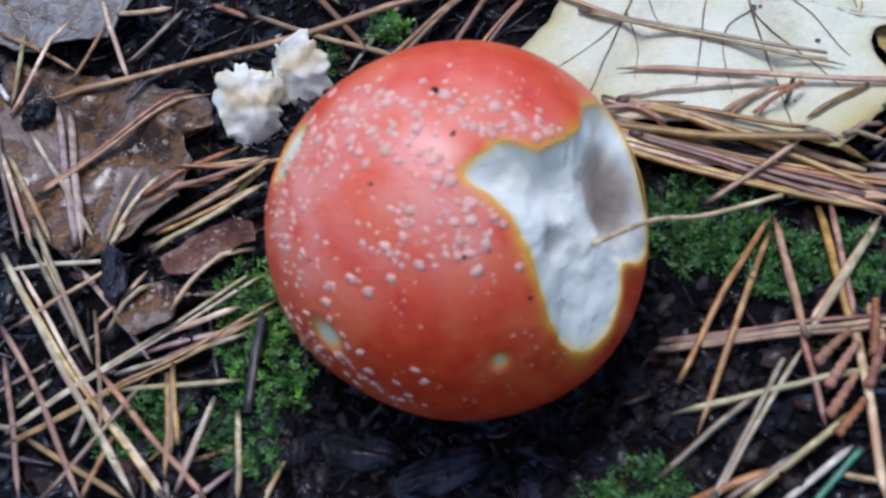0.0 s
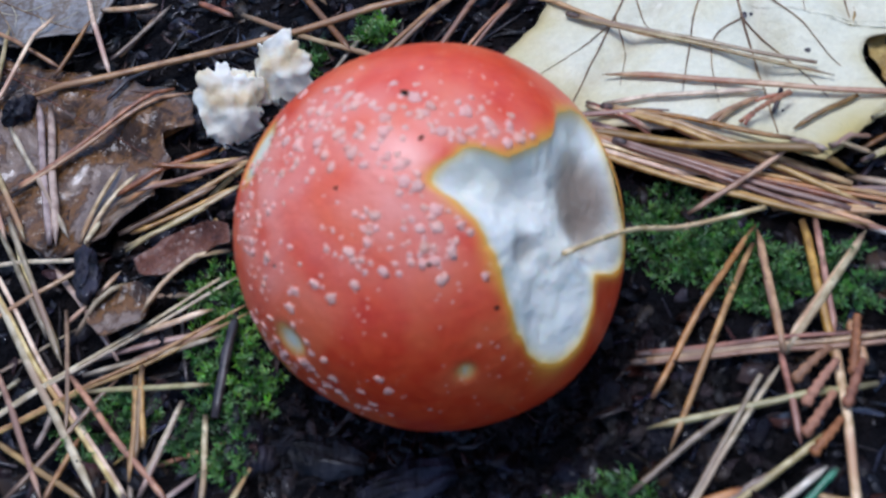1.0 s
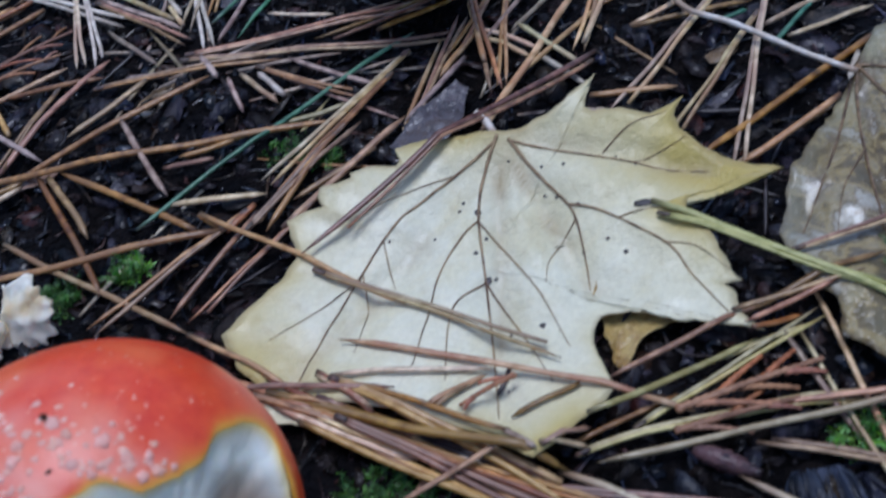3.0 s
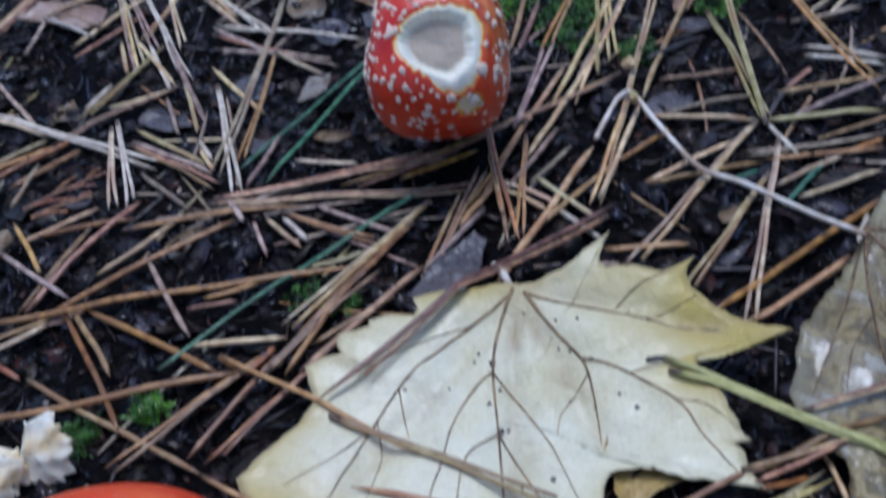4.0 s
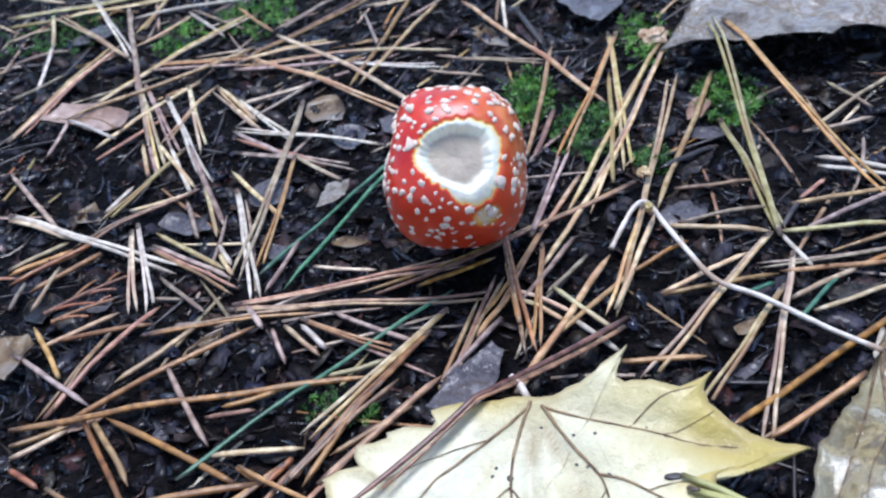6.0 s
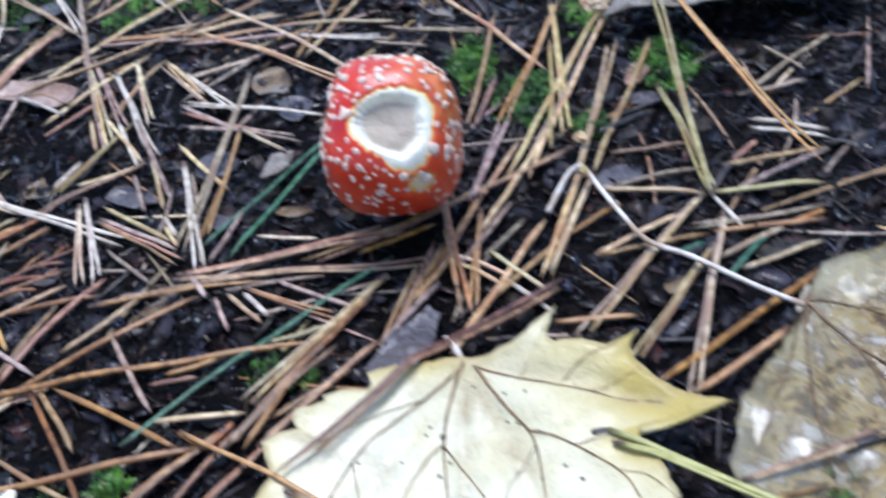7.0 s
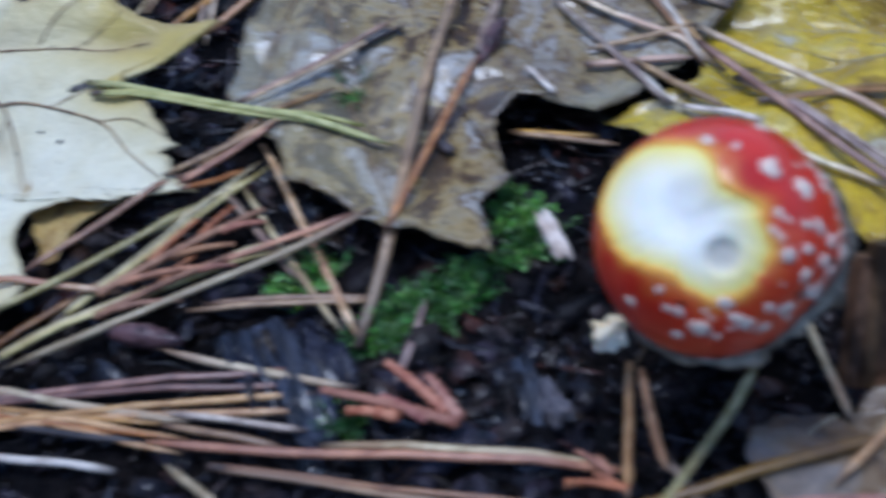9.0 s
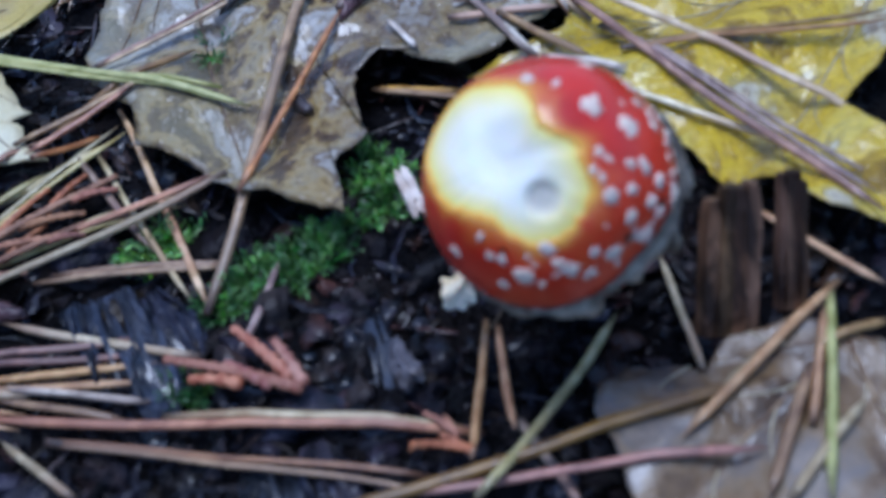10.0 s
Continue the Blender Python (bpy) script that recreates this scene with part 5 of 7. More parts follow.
needle(172.3, 152.5, 180.4, 166.6, "lilac", 1.2)
needle(222.1, 197.7, 225.6, 182.4, "pale", 0.9)
# needles, patch 12
needle(135.7, 286.1, 67.8, 234.7, "russet", 1.7, 0.0, 4.0)
needle(134.7, 283.2, 73.8, 237.6, "russet", 1.6, 0.0, 4.0)
needle(44.8, 254.3, 87.9, 219.9, "orange", 1.34)
needle(70.0, 231.7, 116.4, 201.9, "straw", 1.6, 0.6)
needle(74.2, 215.0, 137.4, 187.8, "straw", 1.5)
needle(60.1, 204.8, 114.0, 179.4, "brown", 2.2)
needle(61.3, 202.5, 91.8, 186.0, "straw", 1.5)
needle(83.3, 197.8, 113.3, 174.9, "russet", 2)
needle(115.5, 182.6, 170.1, 185.6, "yellow", 1.6, 2.4)
needle(118.5, 188.1, 151.4, 200.1, "yellow", 1.4)
needle(-0.5, 256.3, 43.4, 222.3, "straw", 1.5)
needle(43.4, 222.3, 65.6, 203.8, "brown", 1.3)
needle(114.9, 185.0, 135.3, 192.0, "brown", 1.25)
needle(150.8, 206.1, 178.7, 214.0, "brown", 1.5)
needle(150.4, 200.3, 160.7, 204.1, "brown", 1.25)
needle(83.2, 179.1, 103.9, 185.7, "brown", 1.25)
needle(97.9, 176.6, 160.8, 156.2, "orange", 2)
needle(103.1, 179.1, 162.2, 160.9, "russet", 2)
needle(23.2, 226.2, 55.4, 254.9, "brown", 2)
# needles, patch 13
needle(5.0, 275.3, 24.4, 236.3, "russet", 1.6)
needle(38.9, 227.9, 57.3, 253.3, "brown", 1.5)
needle(43.6, 225.2, 69.8, 253.4, "brown", 1.4)
needle(64.9, 254.8, 83.8, 266.2, "brown", 1.6)
needle(67.6, 150.9, 128.7, 143.4, "brown", 1.7, -0.6)
needle(102.0, 172.5, 99.3, 142.5, "brown", 1.6)
needle(94.2, 173.0, 91.9, 146.0, "orange", 1.5)
needle(91.9, 146.0, 111.5, 167.1, "straw", 1.5)
needle(111.7, 160.3, 129.3, 145.3, "lilac", 1.6)
needle(104.0, 151.0, 103.6, 141.7, "orange", 2)
needle(-21.2, 169.6, -4.6, 173.5, "brown", 1.6)
needle(-21.8, 175.2, -6.0, 177.3, "straw", 1.5)
needle(-26.6, 207.3, -5.1, 216.9, "brown", 1.6)
needle(-25.4, 198.8, -5.4, 206.9, "brown", 1.7)
# needles, patch 14
needle(62.8, 202.6, 143.6, 157.0, "brown", 1.4)
needle(66.2, 197.4, 112.2, 168.0, "orange", 1.5)
needle(59.6, 208.1, 115.4, 170.9, "russet", 1.5)
needle(69.0, 196.3, 90.4, 186.0, "pale", 1.25)
needle(88.5, 193.7, 111.0, 175.6, "pale", 1.4)
needle(101.3, 183.1, 143.0, 155.4, "orange", 1.6)
needle(98.1, 180.4, 114.7, 167.2, "orange", 1.25)
needle(111.9, 180.3, 144.2, 159.1, "straw", 1.6)
needle(112.1, 167.6, 133.0, 155.4, "pale", 1.3)
needle(105.2, 181.5, 121.9, 169.7, "yellow", 1.25)
needle(69.7, 207.1, 80.4, 196.6, "straw", 1.25)
needle(90.5, 186.8, 138.2, 158.0, "dark", 1.25)
needle(73.1, 193.5, 120.3, 163.2, "russet", 1.25)
# needles, patch 15
needle(-16.9, 212.6, 1.0, 212.2, "orange", 1.25)
needle(-23.4, 204.0, -8.3, 209.8, "orange", 1.25)
needle(-21.4, 200.3, 2.3, 211.9, "orange", 1.4)
needle(-23.9, 194.6, -5.8, 202.5, "yellow", 1.4)
needle(-22.7, 198.2, -0.6, 205.2, "brown", 1.25)
# needles, patch 16
needle(-51.5, 160.5, -0.7, 185.3, "straw", 1.4)
needle(-51.2, 157.5, 2.1, 176.0, "brown", 1.4)
needle(-29.5, 164.0, -5.8, 160.9, "yellow", 1.25)
needle(-18.0, 150.3, -19.3, 167.2, "orange", 1.25)
needle(-17.7, 143.9, -11.2, 158.5, "straw", 1.25)
needle(-5.2, 153.9, -1.4, 175.7, "dark", 2.2)
# needles, patch 17
needle(216.9, 117.5, 243.7, 129.9, "orange", 1.3)
needle(221.8, 106.7, 234.5, 120.3, "brown", 1.5)
needle(230.5, 113.1, 239.5, 126.3, "orange", 1.2)
# needles, patch 18
needle(94.4, 173.9, 69.4, 143.2, "orange", 1.25)
needle(92.9, 169.6, 70.2, 132.7, "brown", 1.25)
needle(93.9, 170.1, 91.7, 148.7, "brown", 1.25)
needle(91.5, 146.7, 90.2, 129.5, "russet", 1.25)
needle(104.2, 172.1, 100.7, 147.9, "brown", 1.25)
needle(100.7, 147.9, 95.0, 115.0, "straw", 1.6)
needle(110.7, 166.3, 92.9, 148.4, "straw", 1.25)
needle(90.6, 145.6, 69.0, 120.3, "straw", 1.5)
needle(68.6, 152.2, 107.5, 146.2, "russet", 1.4)
needle(67.4, 137.4, 104.9, 138.5, "yellow", 1.4)
needle(62.6, 127.3, 82.5, 138.2, "grey", 1.25)
needle(64.0, 121.7, 80.8, 124.3, "brown", 1.7)
needle(73.1, 119.5, 97.3, 132.3, "straw", 1.4)
needle(79.6, 118.2, 92.9, 125.3, "pale", 1.25)
needle(84.0, 117.2, 94.3, 124.7, "green", 1.25)
needle(71.2, 120.5, 85.7, 126.3, "grey", 1.25)
needle(90.0, 121.2, 96.9, 118.4, "orange", 1.25)
# needles, patch 19
needle(184.0, 220.9, 193.1, 222.5, "dark", 1.7)
needle(190.2, 194.9, 192.0, 189.8, "dark", 2)
needle(233.8, 223.0, 230.2, 237.2, "grey", 1.25)
needle(217.1, 227.0, 229.7, 212.8, "yellow", 1.25)
# needles, patch 20

# needles beyond the pale leaf
needle(-63.3, 485.8, -0.3, 490.2, "yellow", 2.0)
needle(-61.7, 479.1, -41.2, 478.1, "yellow", 1.6)
needle(-41.4, 479.4, 1.3, 486.2, "straw", 1.5)
needle(-15.1, 474.2, 31.9, 477.0, "pale", 1.6)
needle(-66.9, 501.2, -55.0, 507.9, "straw", 1.4)
needle(-59.3, 502.0, -43.6, 495.5, "straw", 1.4)
needle(-34.0, 497.0, -7.7, 439.9, "pale", 1.7)
needle(-44.2, 482.3, -10.0, 442.4, "straw", 1.7)
needle(-17.1, 483.2, 5.1, 385.5, "grey", 1.9)
needle(-15.7, 479.4, -2.6, 415.8, "lilac", 1.6)
needle(-6.8, 434.2, 11.3, 372.4, "straw", 1.7)
needle(-2.6, 426.0, 14.7, 380.2, "lilac", 1.6)
needle(-45.1, 481.8, -40.1, 457.4, "straw", 1.6)
needle(-40.3, 458.3, -39.4, 428.1, "pale", 1.6)
needle(-55.0, 450.9, -33.1, 455.1, "grey", 1.3)
needle(-58.9, 467.4, -43.6, 474.3, "straw", 1.2)
needle(-15.2, 455.9, -43.0, 400.1, "straw", 2.0)
needle(-15.6, 452.2, -39.7, 401.8, "brown", 1.7)
needle(-27.1, 453.8, -31.1, 432.9, "dark", 1.5)
needle(8.8, 468.0, -7.3, 450.6, "straw", 1.4)
needle(32.7, 465.9, -18.2, 415.8, "straw", 1.7)
needle(-49.1, 426.1, -30.3, 434.1, "grey", 1.5)
needle(-1.3, 490.1, -10.1, 459.5, "straw", 1.6)
needle(34.8, 437.3, -24.8, 406.4, "brown", 1.8)
needle(17.2, 420.1, -13.5, 389.9, "straw", 1.7)
needle(23.2, 417.5, 9.0, 386.0, "straw", 1.5)
needle(23.6, 416.3, 38.1, 393.1, "straw", 1.6)
needle(22.5, 414.3, 38.5, 388.7, "straw", 1.5)
needle(7.4, 470.5, 22.3, 449.9, "pale", 1.4)
needle(8.4, 471.4, 28.5, 454.3, "brown", 1.3)
needle(13.3, 418.4, 22.8, 379.7, "straw", 1.6)
needle(7.9, 411.4, 25.4, 365.0, "pale", 1.7)
needle(-2.2, 436.6, 35.3, 430.6, "brown", 1.7)
needle(-1.7, 432.8, 31.7, 427.3, "lilac", 1.3)
needle(-23.4, 404.1, -6.9, 393.8, "pale", 1.4)
needle(-23.1, 404.0, -28.0, 388.9, "lilac", 1.5)
needle(23.5, 477.0, 45.4, 477.1, "pale", 1.5)
needle(44.6, 474.0, 89.7, 461.5, "straw", 1.6)
needle(88.0, 459.1, 67.4, 402.8, "brown", 1.7)
needle(96.7, 450.8, 70.1, 404.1, "straw", 1.6)
needle(105.4, 455.5, 70.6, 453.8, "straw", 1.4)
needle(73.6, 461.0, 31.4, 431.0, "brown", 1.7)
needle(63.3, 467.4, 39.6, 447.2, "grey", 1.6)
needle(39.6, 447.2, 24.4, 471.7, "brown", 1.4)
needle(41.2, 444.9, 89.1, 389.5, "straw", 1.8)
needle(31.3, 432.5, 85.5, 385.5, "straw", 1.7)
needle(28.2, 429.0, 63.0, 436.1, "straw", 1.6)
needle(28.1, 425.5, 75.5, 425.3, "brown", 1.6)
needle(28.1, 424.8, 66.2, 417.3, "lilac", 1.5)
needle(64.2, 425.6, 100.6, 419.7, "yellow", 1.5)
needle(66.2, 416.9, 98.3, 409.2, "pale", 1.6)
needle(30.9, 403.8, 54.5, 407.5, "straw", 1.7)
needle(30.1, 407.3, 50.0, 381.1, "pale", 1.6)
needle(30.1, 402.8, 41.5, 385.0, "straw", 1.4)
needle(53.6, 406.4, 31.1, 392.1, "grey", 1.4)
needle(52.5, 399.3, 37.8, 316.6, "straw", 2.0)
needle(51.3, 371.4, 44.1, 318.7, "orange", 1.4)
needle(31.3, 389.3, 78.0, 371.3, "pale", 1.4)
needle(31.4, 388.7, 50.9, 370.1, "lilac", 1.7)
needle(31.6, 385.6, 60.4, 365.9, "brown", 1.6)
needle(32.2, 379.5, 70.4, 362.4, "lilac", 1.6)
needle(50.8, 371.6, 66.0, 352.7, "straw", 1.5)
needle(94.1, 418.0, 110.1, 409.4, "grey", 1.3)
needle(91.8, 407.6, 109.5, 401.2, "grey", 1.3)
needle(105.0, 448.4, 144.0, 376.3, "straw", 1.9)
needle(101.2, 413.6, 129.1, 401.9, "grey", 1.4)
needle(118.8, 455.4, 118.5, 426.1, "pale", 1.4)
needle(119.4, 455.2, 115.5, 432.2, "brown", 1.3)
needle(123.4, 436.3, 129.4, 412.7, "dark", 2.2)
needle(132.0, 412.0, 118.4, 354.0, "orange", 1.6)
needle(152.1, 410.8, 127.5, 351.9, "orange", 1.8)
needle(128.4, 376.4, 120.3, 353.6, "brown", 1.8)
needle(149.7, 411.5, 144.7, 340.0, "yellow", 1.7)
needle(147.2, 392.7, 140.1, 336.2, "yellow", 1.5)
needle(164.5, 403.9, 126.4, 328.4, "yellow", 1.7)
needle(165.2, 400.3, 131.4, 326.8, "straw", 1.7)
needle(165.6, 387.1, 145.4, 322.5, "straw", 1.8)
needle(146.7, 326.3, 132.1, 287.1, "straw", 1.9)
needle(176.6, 384.7, 149.7, 323.2, "straw", 1.7)
needle(149.0, 322.5, 133.8, 288.7, "straw", 1.6)
needle(178.6, 399.9, 177.9, 307.0, "yellow", 1.8)
needle(174.4, 362.7, 177.9, 309.2, "yellow", 1.8)
needle(182.1, 395.9, 209.0, 315.2, "orange", 1.8)
needle(206.7, 372.0, 214.8, 354.9, "grey", 1.3)
needle(227.3, 371.1, 196.2, 350.1, "grey", 1.4)
needle(194.2, 349.8, 213.4, 350.5, "grey", 1.4)
needle(194.0, 337.6, 213.0, 327.5, "pale", 1.8)
needle(193.6, 333.6, 212.1, 324.7, "pale", 1.5)
needle(155.3, 330.0, 177.5, 331.1, "brown", 1.4)
needle(183.0, 318.7, 210.8, 320.9, "brown", 1.6)
needle(153.1, 338.8, 170.8, 349.8, "dark", 2.0)
needle(-34.0, 362.1, 22.2, 326.4, "pale", 2.2)
needle(-33.5, 360.2, -12.1, 347.8, "straw", 1.6)
needle(-37.9, 382.4, -17.0, 352.4, "lilac", 1.6)
needle(2.5, 389.1, 6.2, 373.0, "straw", 1.5)
needle(4.8, 387.9, 9.0, 372.9, "lilac", 1.5)
needle(7.3, 387.9, 21.8, 363.9, "straw", 1.5)
needle(11.5, 385.7, 20.3, 362.0, "pale", 1.5)
needle(18.1, 383.8, 32.5, 343.7, "lilac", 1.9)
needle(24.3, 363.8, 30.7, 339.1, "straw", 1.5)
needle(16.9, 383.2, -4.8, 351.3, "yellow", 1.7)
needle(1.9, 370.1, -4.1, 356.9, "pale", 1.5)
needle(22.7, 363.7, -11.7, 342.8, "brown", 1.7)
needle(22.3, 362.7, 3.4, 356.2, "straw", 1.5)
needle(-27.1, 333.2, -11.1, 343.1, "orange", 1.8)
needle(-27.7, 335.9, -13.1, 347.3, "yellow", 1.6)
needle(-26.1, 329.1, -5.2, 344.3, "brown", 1.8)
needle(-18.7, 324.4, -2.3, 339.3, "brown", 1.8)
needle(-23.5, 331.3, -8.0, 342.0, "orange", 1.6)
needle(-23.2, 318.2, -21.3, 329.0, "grey", 1.5)
needle(-17.0, 316.5, -12.5, 333.8, "yellow", 1.5)
needle(5.5, 347.0, 11.8, 310.5, "straw", 1.7)
needle(6.8, 349.3, 16.4, 309.6, "pale", 1.6)
needle(12.2, 345.6, 35.0, 322.6, "straw", 1.7)
needle(12.6, 339.3, 37.3, 318.5, "lilac", 1.6)
needle(12.0, 338.2, 39.0, 312.9, "brown", 1.7)
needle(17.1, 324.2, 31.6, 306.6, "grey", 1.4)
needle(34.3, 361.0, 44.5, 308.4, "pale", 1.9)
needle(31.9, 369.8, 49.2, 343.0, "straw", 1.6)
needle(31.3, 336.5, 36.5, 324.3, "pale", 1.5)
needle(19.3, 359.6, 25.6, 338.7, "lilac", 1.5)
needle(37.6, 318.9, 32.1, 331.6, "straw", 1.4)
needle(44.5, 318.2, 82.1, 366.9, "green", 1.35)
needle(51.2, 312.2, 82.1, 364.1, "green", 1.35)
needle(46.4, 311.6, 54.5, 330.4, "lilac", 1.6)
needle(38.6, 307.4, 98.3, 316.0, "brown", 1.9)
needle(71.0, 306.1, 146.0, 335.3, "brown", 1.9)
needle(37.2, 306.6, 105.7, 302.5, "brown", 1.7)
needle(58.7, 320.2, 75.6, 315.4, "straw", 1.2)
needle(94.9, 307.0, 30.8, 252.2, "green", 1.35)
needle(129.7, 356.8, 116.0, 320.3, "lilac", 1.8)
needle(131.8, 343.7, 118.0, 320.3, "straw", 1.5)
needle(119.8, 323.4, 103.3, 292.7, "orange", 1.8)
needle(143.2, 349.5, 118.0, 308.4, "straw", 1.7)
needle(126.9, 317.0, 111.3, 296.4, "lilac", 1.5)
needle(108.6, 331.9, 112.2, 277.5, "brown", 1.9)
needle(109.1, 315.4, 110.5, 287.7, "straw", 1.6)
needle(118.7, 317.8, 113.5, 279.1, "orange", 1.5)
needle(129.5, 310.2, 117.7, 297.2, "grey", 1.4)
needle(135.0, 308.6, 107.8, 265.7, "straw", 2.0)
needle(139.3, 301.4, 117.1, 282.2, "orange", 1.6)
needle(107.1, 309.1, 94.0, 275.3, "brown", 1.7)
needle(109.9, 302.1, 99.7, 285.5, "orange", 1.7)
needle(139.3, 301.2, 155.0, 309.7, "brown", 1.5)
needle(145.0, 292.7, 168.3, 302.0, "straw", 1.6)
needle(145.3, 291.7, 173.7, 293.7, "brown", 1.6)
needle(173.7, 293.7, 201.9, 293.7, "brown", 1.6)
needle(149.2, 317.5, 176.2, 308.9, "straw", 1.7)
needle(177.3, 308.9, 206.2, 306.6, "yellow", 1.7)
needle(153.8, 317.2, 178.0, 319.3, "grey", 1.4)
needle(175.3, 308.7, 136.7, 265.8, "straw", 2.0)
needle(178.7, 310.6, 185.9, 320.9, "dark", 1.6)
needle(185.5, 320.5, 194.1, 327.2, "brown", 1.4)
needle(177.9, 307.4, 182.2, 294.5, "pale", 1.5)
needle(181.8, 307.9, 210.5, 320.0, "lilac", 1.6)
needle(178.8, 301.1, 158.0, 242.3, "straw", 1.7)
needle(174.0, 289.6, 146.8, 254.8, "straw", 1.7)
needle(163.6, 288.2, 171.9, 290.8, "green", 1.35)
needle(174.0, 277.0, 187.3, 290.9, "green", 1.35)
needle(173.9, 284.0, 192.7, 293.5, "straw", 1.6)
needle(192.7, 293.5, 203.1, 297.2, "orange", 1.6)
needle(169.1, 297.2, 203.5, 298.4, "grey", 1.4)
needle(177.9, 279.3, 199.4, 286.0, "yellow", 1.5)
needle(196.3, 276.5, 151.0, 248.2, "brown", 1.9)
needle(183.1, 257.1, 159.3, 244.6, "orange", 1.8)
needle(191.6, 272.2, 185.1, 258.7, "pale", 1.5)
needle(132.3, 273.0, 151.7, 270.9, "orange", 1.8)
needle(-11.7, 302.9, 8.0, 311.7, "straw", 1.6)
needle(-8.4, 304.7, 18.4, 305.8, "brown", 1.7)
needle(18.7, 312.6, -5.7, 278.5, "brown", 1.8)
needle(6.9, 303.9, -7.1, 276.9, "brown", 1.7)
needle(-15.0, 311.0, -3.6, 290.0, "orange", 1.6)
needle(-15.7, 297.6, 5.3, 280.2, "lilac", 1.6)
needle(-13.5, 275.8, 75.5, 277.2, "russet", 2.0)
needle(45.2, 297.8, 1.3, 276.9, "brown", 1.9)
needle(29.3, 301.3, 11.1, 285.8, "brown", 1.8)
needle(-12.1, 270.2, 1.8, 275.4, "brown", 1.7)
needle(-11.3, 266.5, 1.0, 274.1, "straw", 1.7)
needle(10.8, 275.2, 44.0, 249.7, "brown", 1.8)
needle(7.4, 274.8, 19.2, 254.0, "brown", 1.7)
needle(24.2, 287.6, 36.9, 261.9, "lilac", 1.6)
needle(-10.5, 263.4, -2.7, 257.2, "russet", 1.7)
needle(15.7, 302.0, 62.6, 303.1, "brown", 1.7)
needle(34.8, 271.5, 47.3, 270.4, "brown", 1.4)
needle(37.8, 258.4, 59.2, 258.2, "straw", 1.8)
needle(93.0, 298.8, 59.2, 260.1, "straw", 2.1)
needle(88.6, 291.5, 61.2, 255.2, "brown", 1.9)
needle(79.6, 276.5, 54.2, 248.4, "brown", 2.0)
needle(73.9, 273.5, 59.0, 247.4, "brown", 1.7)
needle(91.0, 274.4, 62.8, 246.8, "brown", 2.0)
needle(106.2, 290.9, 90.4, 273.0, "lilac", 1.7)
needle(56.3, 256.0, 50.2, 248.8, "brown", 1.9)
needle(56.3, 300.2, 82.4, 284.9, "brown", 1.6)
needle(63.8, 301.8, 85.3, 288.4, "lilac", 1.6)
needle(56.4, 298.1, 63.0, 289.7, "pale", 1.6)
needle(52.4, 298.1, 61.4, 287.3, "straw", 1.5)
needle(42.4, 306.7, 47.0, 297.5, "lilac", 1.7)
needle(49.6, 296.6, 53.1, 285.8, "lilac", 1.4)
needle(62.7, 279.9, 77.5, 282.6, "yellow", 1.6)
needle(38.7, 273.3, 51.5, 276.4, "orange", 1.7)
needle(48.2, 276.2, 59.0, 278.3, "russet", 1.5)
needle(23.8, 303.4, 32.0, 302.8, "lilac", 1.4)
needle(110.1, 298.9, 121.4, 287.6, "yellow", 1.5)
needle(119.3, 299.2, 132.1, 283.6, "yellow", 1.5)
needle(121.7, 290.5, 132.8, 275.9, "pale", 1.5)
needle(109.7, 302.1, 123.8, 290.1, "straw", 1.4)
needle(73.7, 368.9, 83.9, 375.1, "grey", 1.2)
needle(106.5, 315.9, 85.6, 309.2, "brown", 1.5)

# needles along the lower edge of the pale leaf
needle(50.1, 211.1, 70.0, 198.8, "brown", 1.7)
needle(52.5, 208.3, 84.7, 200.3, "russet", 1.5)
needle(61.5, 201.3, 86.3, 186.8, "straw", 1.3)
needle(79.4, 196.9, 106.7, 180.9, "dark", 1.6)
needle(88.5, 192.3, 113.3, 172.2, "pale", 1.3)
needle(69.9, 207.7, 81.4, 194.9, "russet", 1.3)
needle(90.2, 195.1, 101.7, 201.2, "orange", 1.3)
needle(91.5, 194.3, 100.2, 200.8, "brown", 1.2)
needle(69.9, 201.5, 90.4, 189.4, "russet", 1.6)
needle(84.6, 196.3, 109.4, 178.9, "russet", 1.5)
needle(78.3, 191.4, 103.1, 174.1, "orange", 1.3)
needle(96.3, 186.7, 110.8, 175.2, "russet", 1.3)
needle(55.9, 205.2, 79.3, 193.2, "russet", 1.6)
needle(62.0, 203.8, 84.0, 195.4, "orange", 1.2)
needle(103.3, 196.9, 106.6, 202.8, "dark", 0.9)
# needles over the grey leaf
needle(213.8, 228.3, 236.1, 187.3, "straw", 1.35)
needle(218.0, 215.6, 224.9, 182.9, "grey", 1.3)
needle(216.9, 197.5, 232.2, 189.9, "brown", 1.5)
needle(214.8, 223.8, 245.0, 203.7, "brown", 1.3)
needle(230.6, 230.9, 234.2, 188.2, "brown", 1.4)
needle(234.9, 228.7, 242.1, 206.7, "brown", 1.4)
needle(229.6, 219.9, 251.4, 216.7, "grey", 1.6)
needle(233.4, 206.3, 233.4, 189.0, "pale", 1.2)
needle(208.2, 201.5, 210.2, 192.3, "pale", 1.1)
needle(225.8, 222.2, 241.9, 197.4, "straw", 1.3)
needle(223.9, 193.7, 232.0, 177.4, "brown", 1.5)
needle(244.4, 223.7, 248.4, 210.7, "straw", 1.4)
needle(221.4, 230.0, 231.6, 228.5, "dark", 1.6)
needle(210.5, 223.6, 215.1, 221.9, "dark", 1.3)

# ---- loose litter ----
random.seed(11)


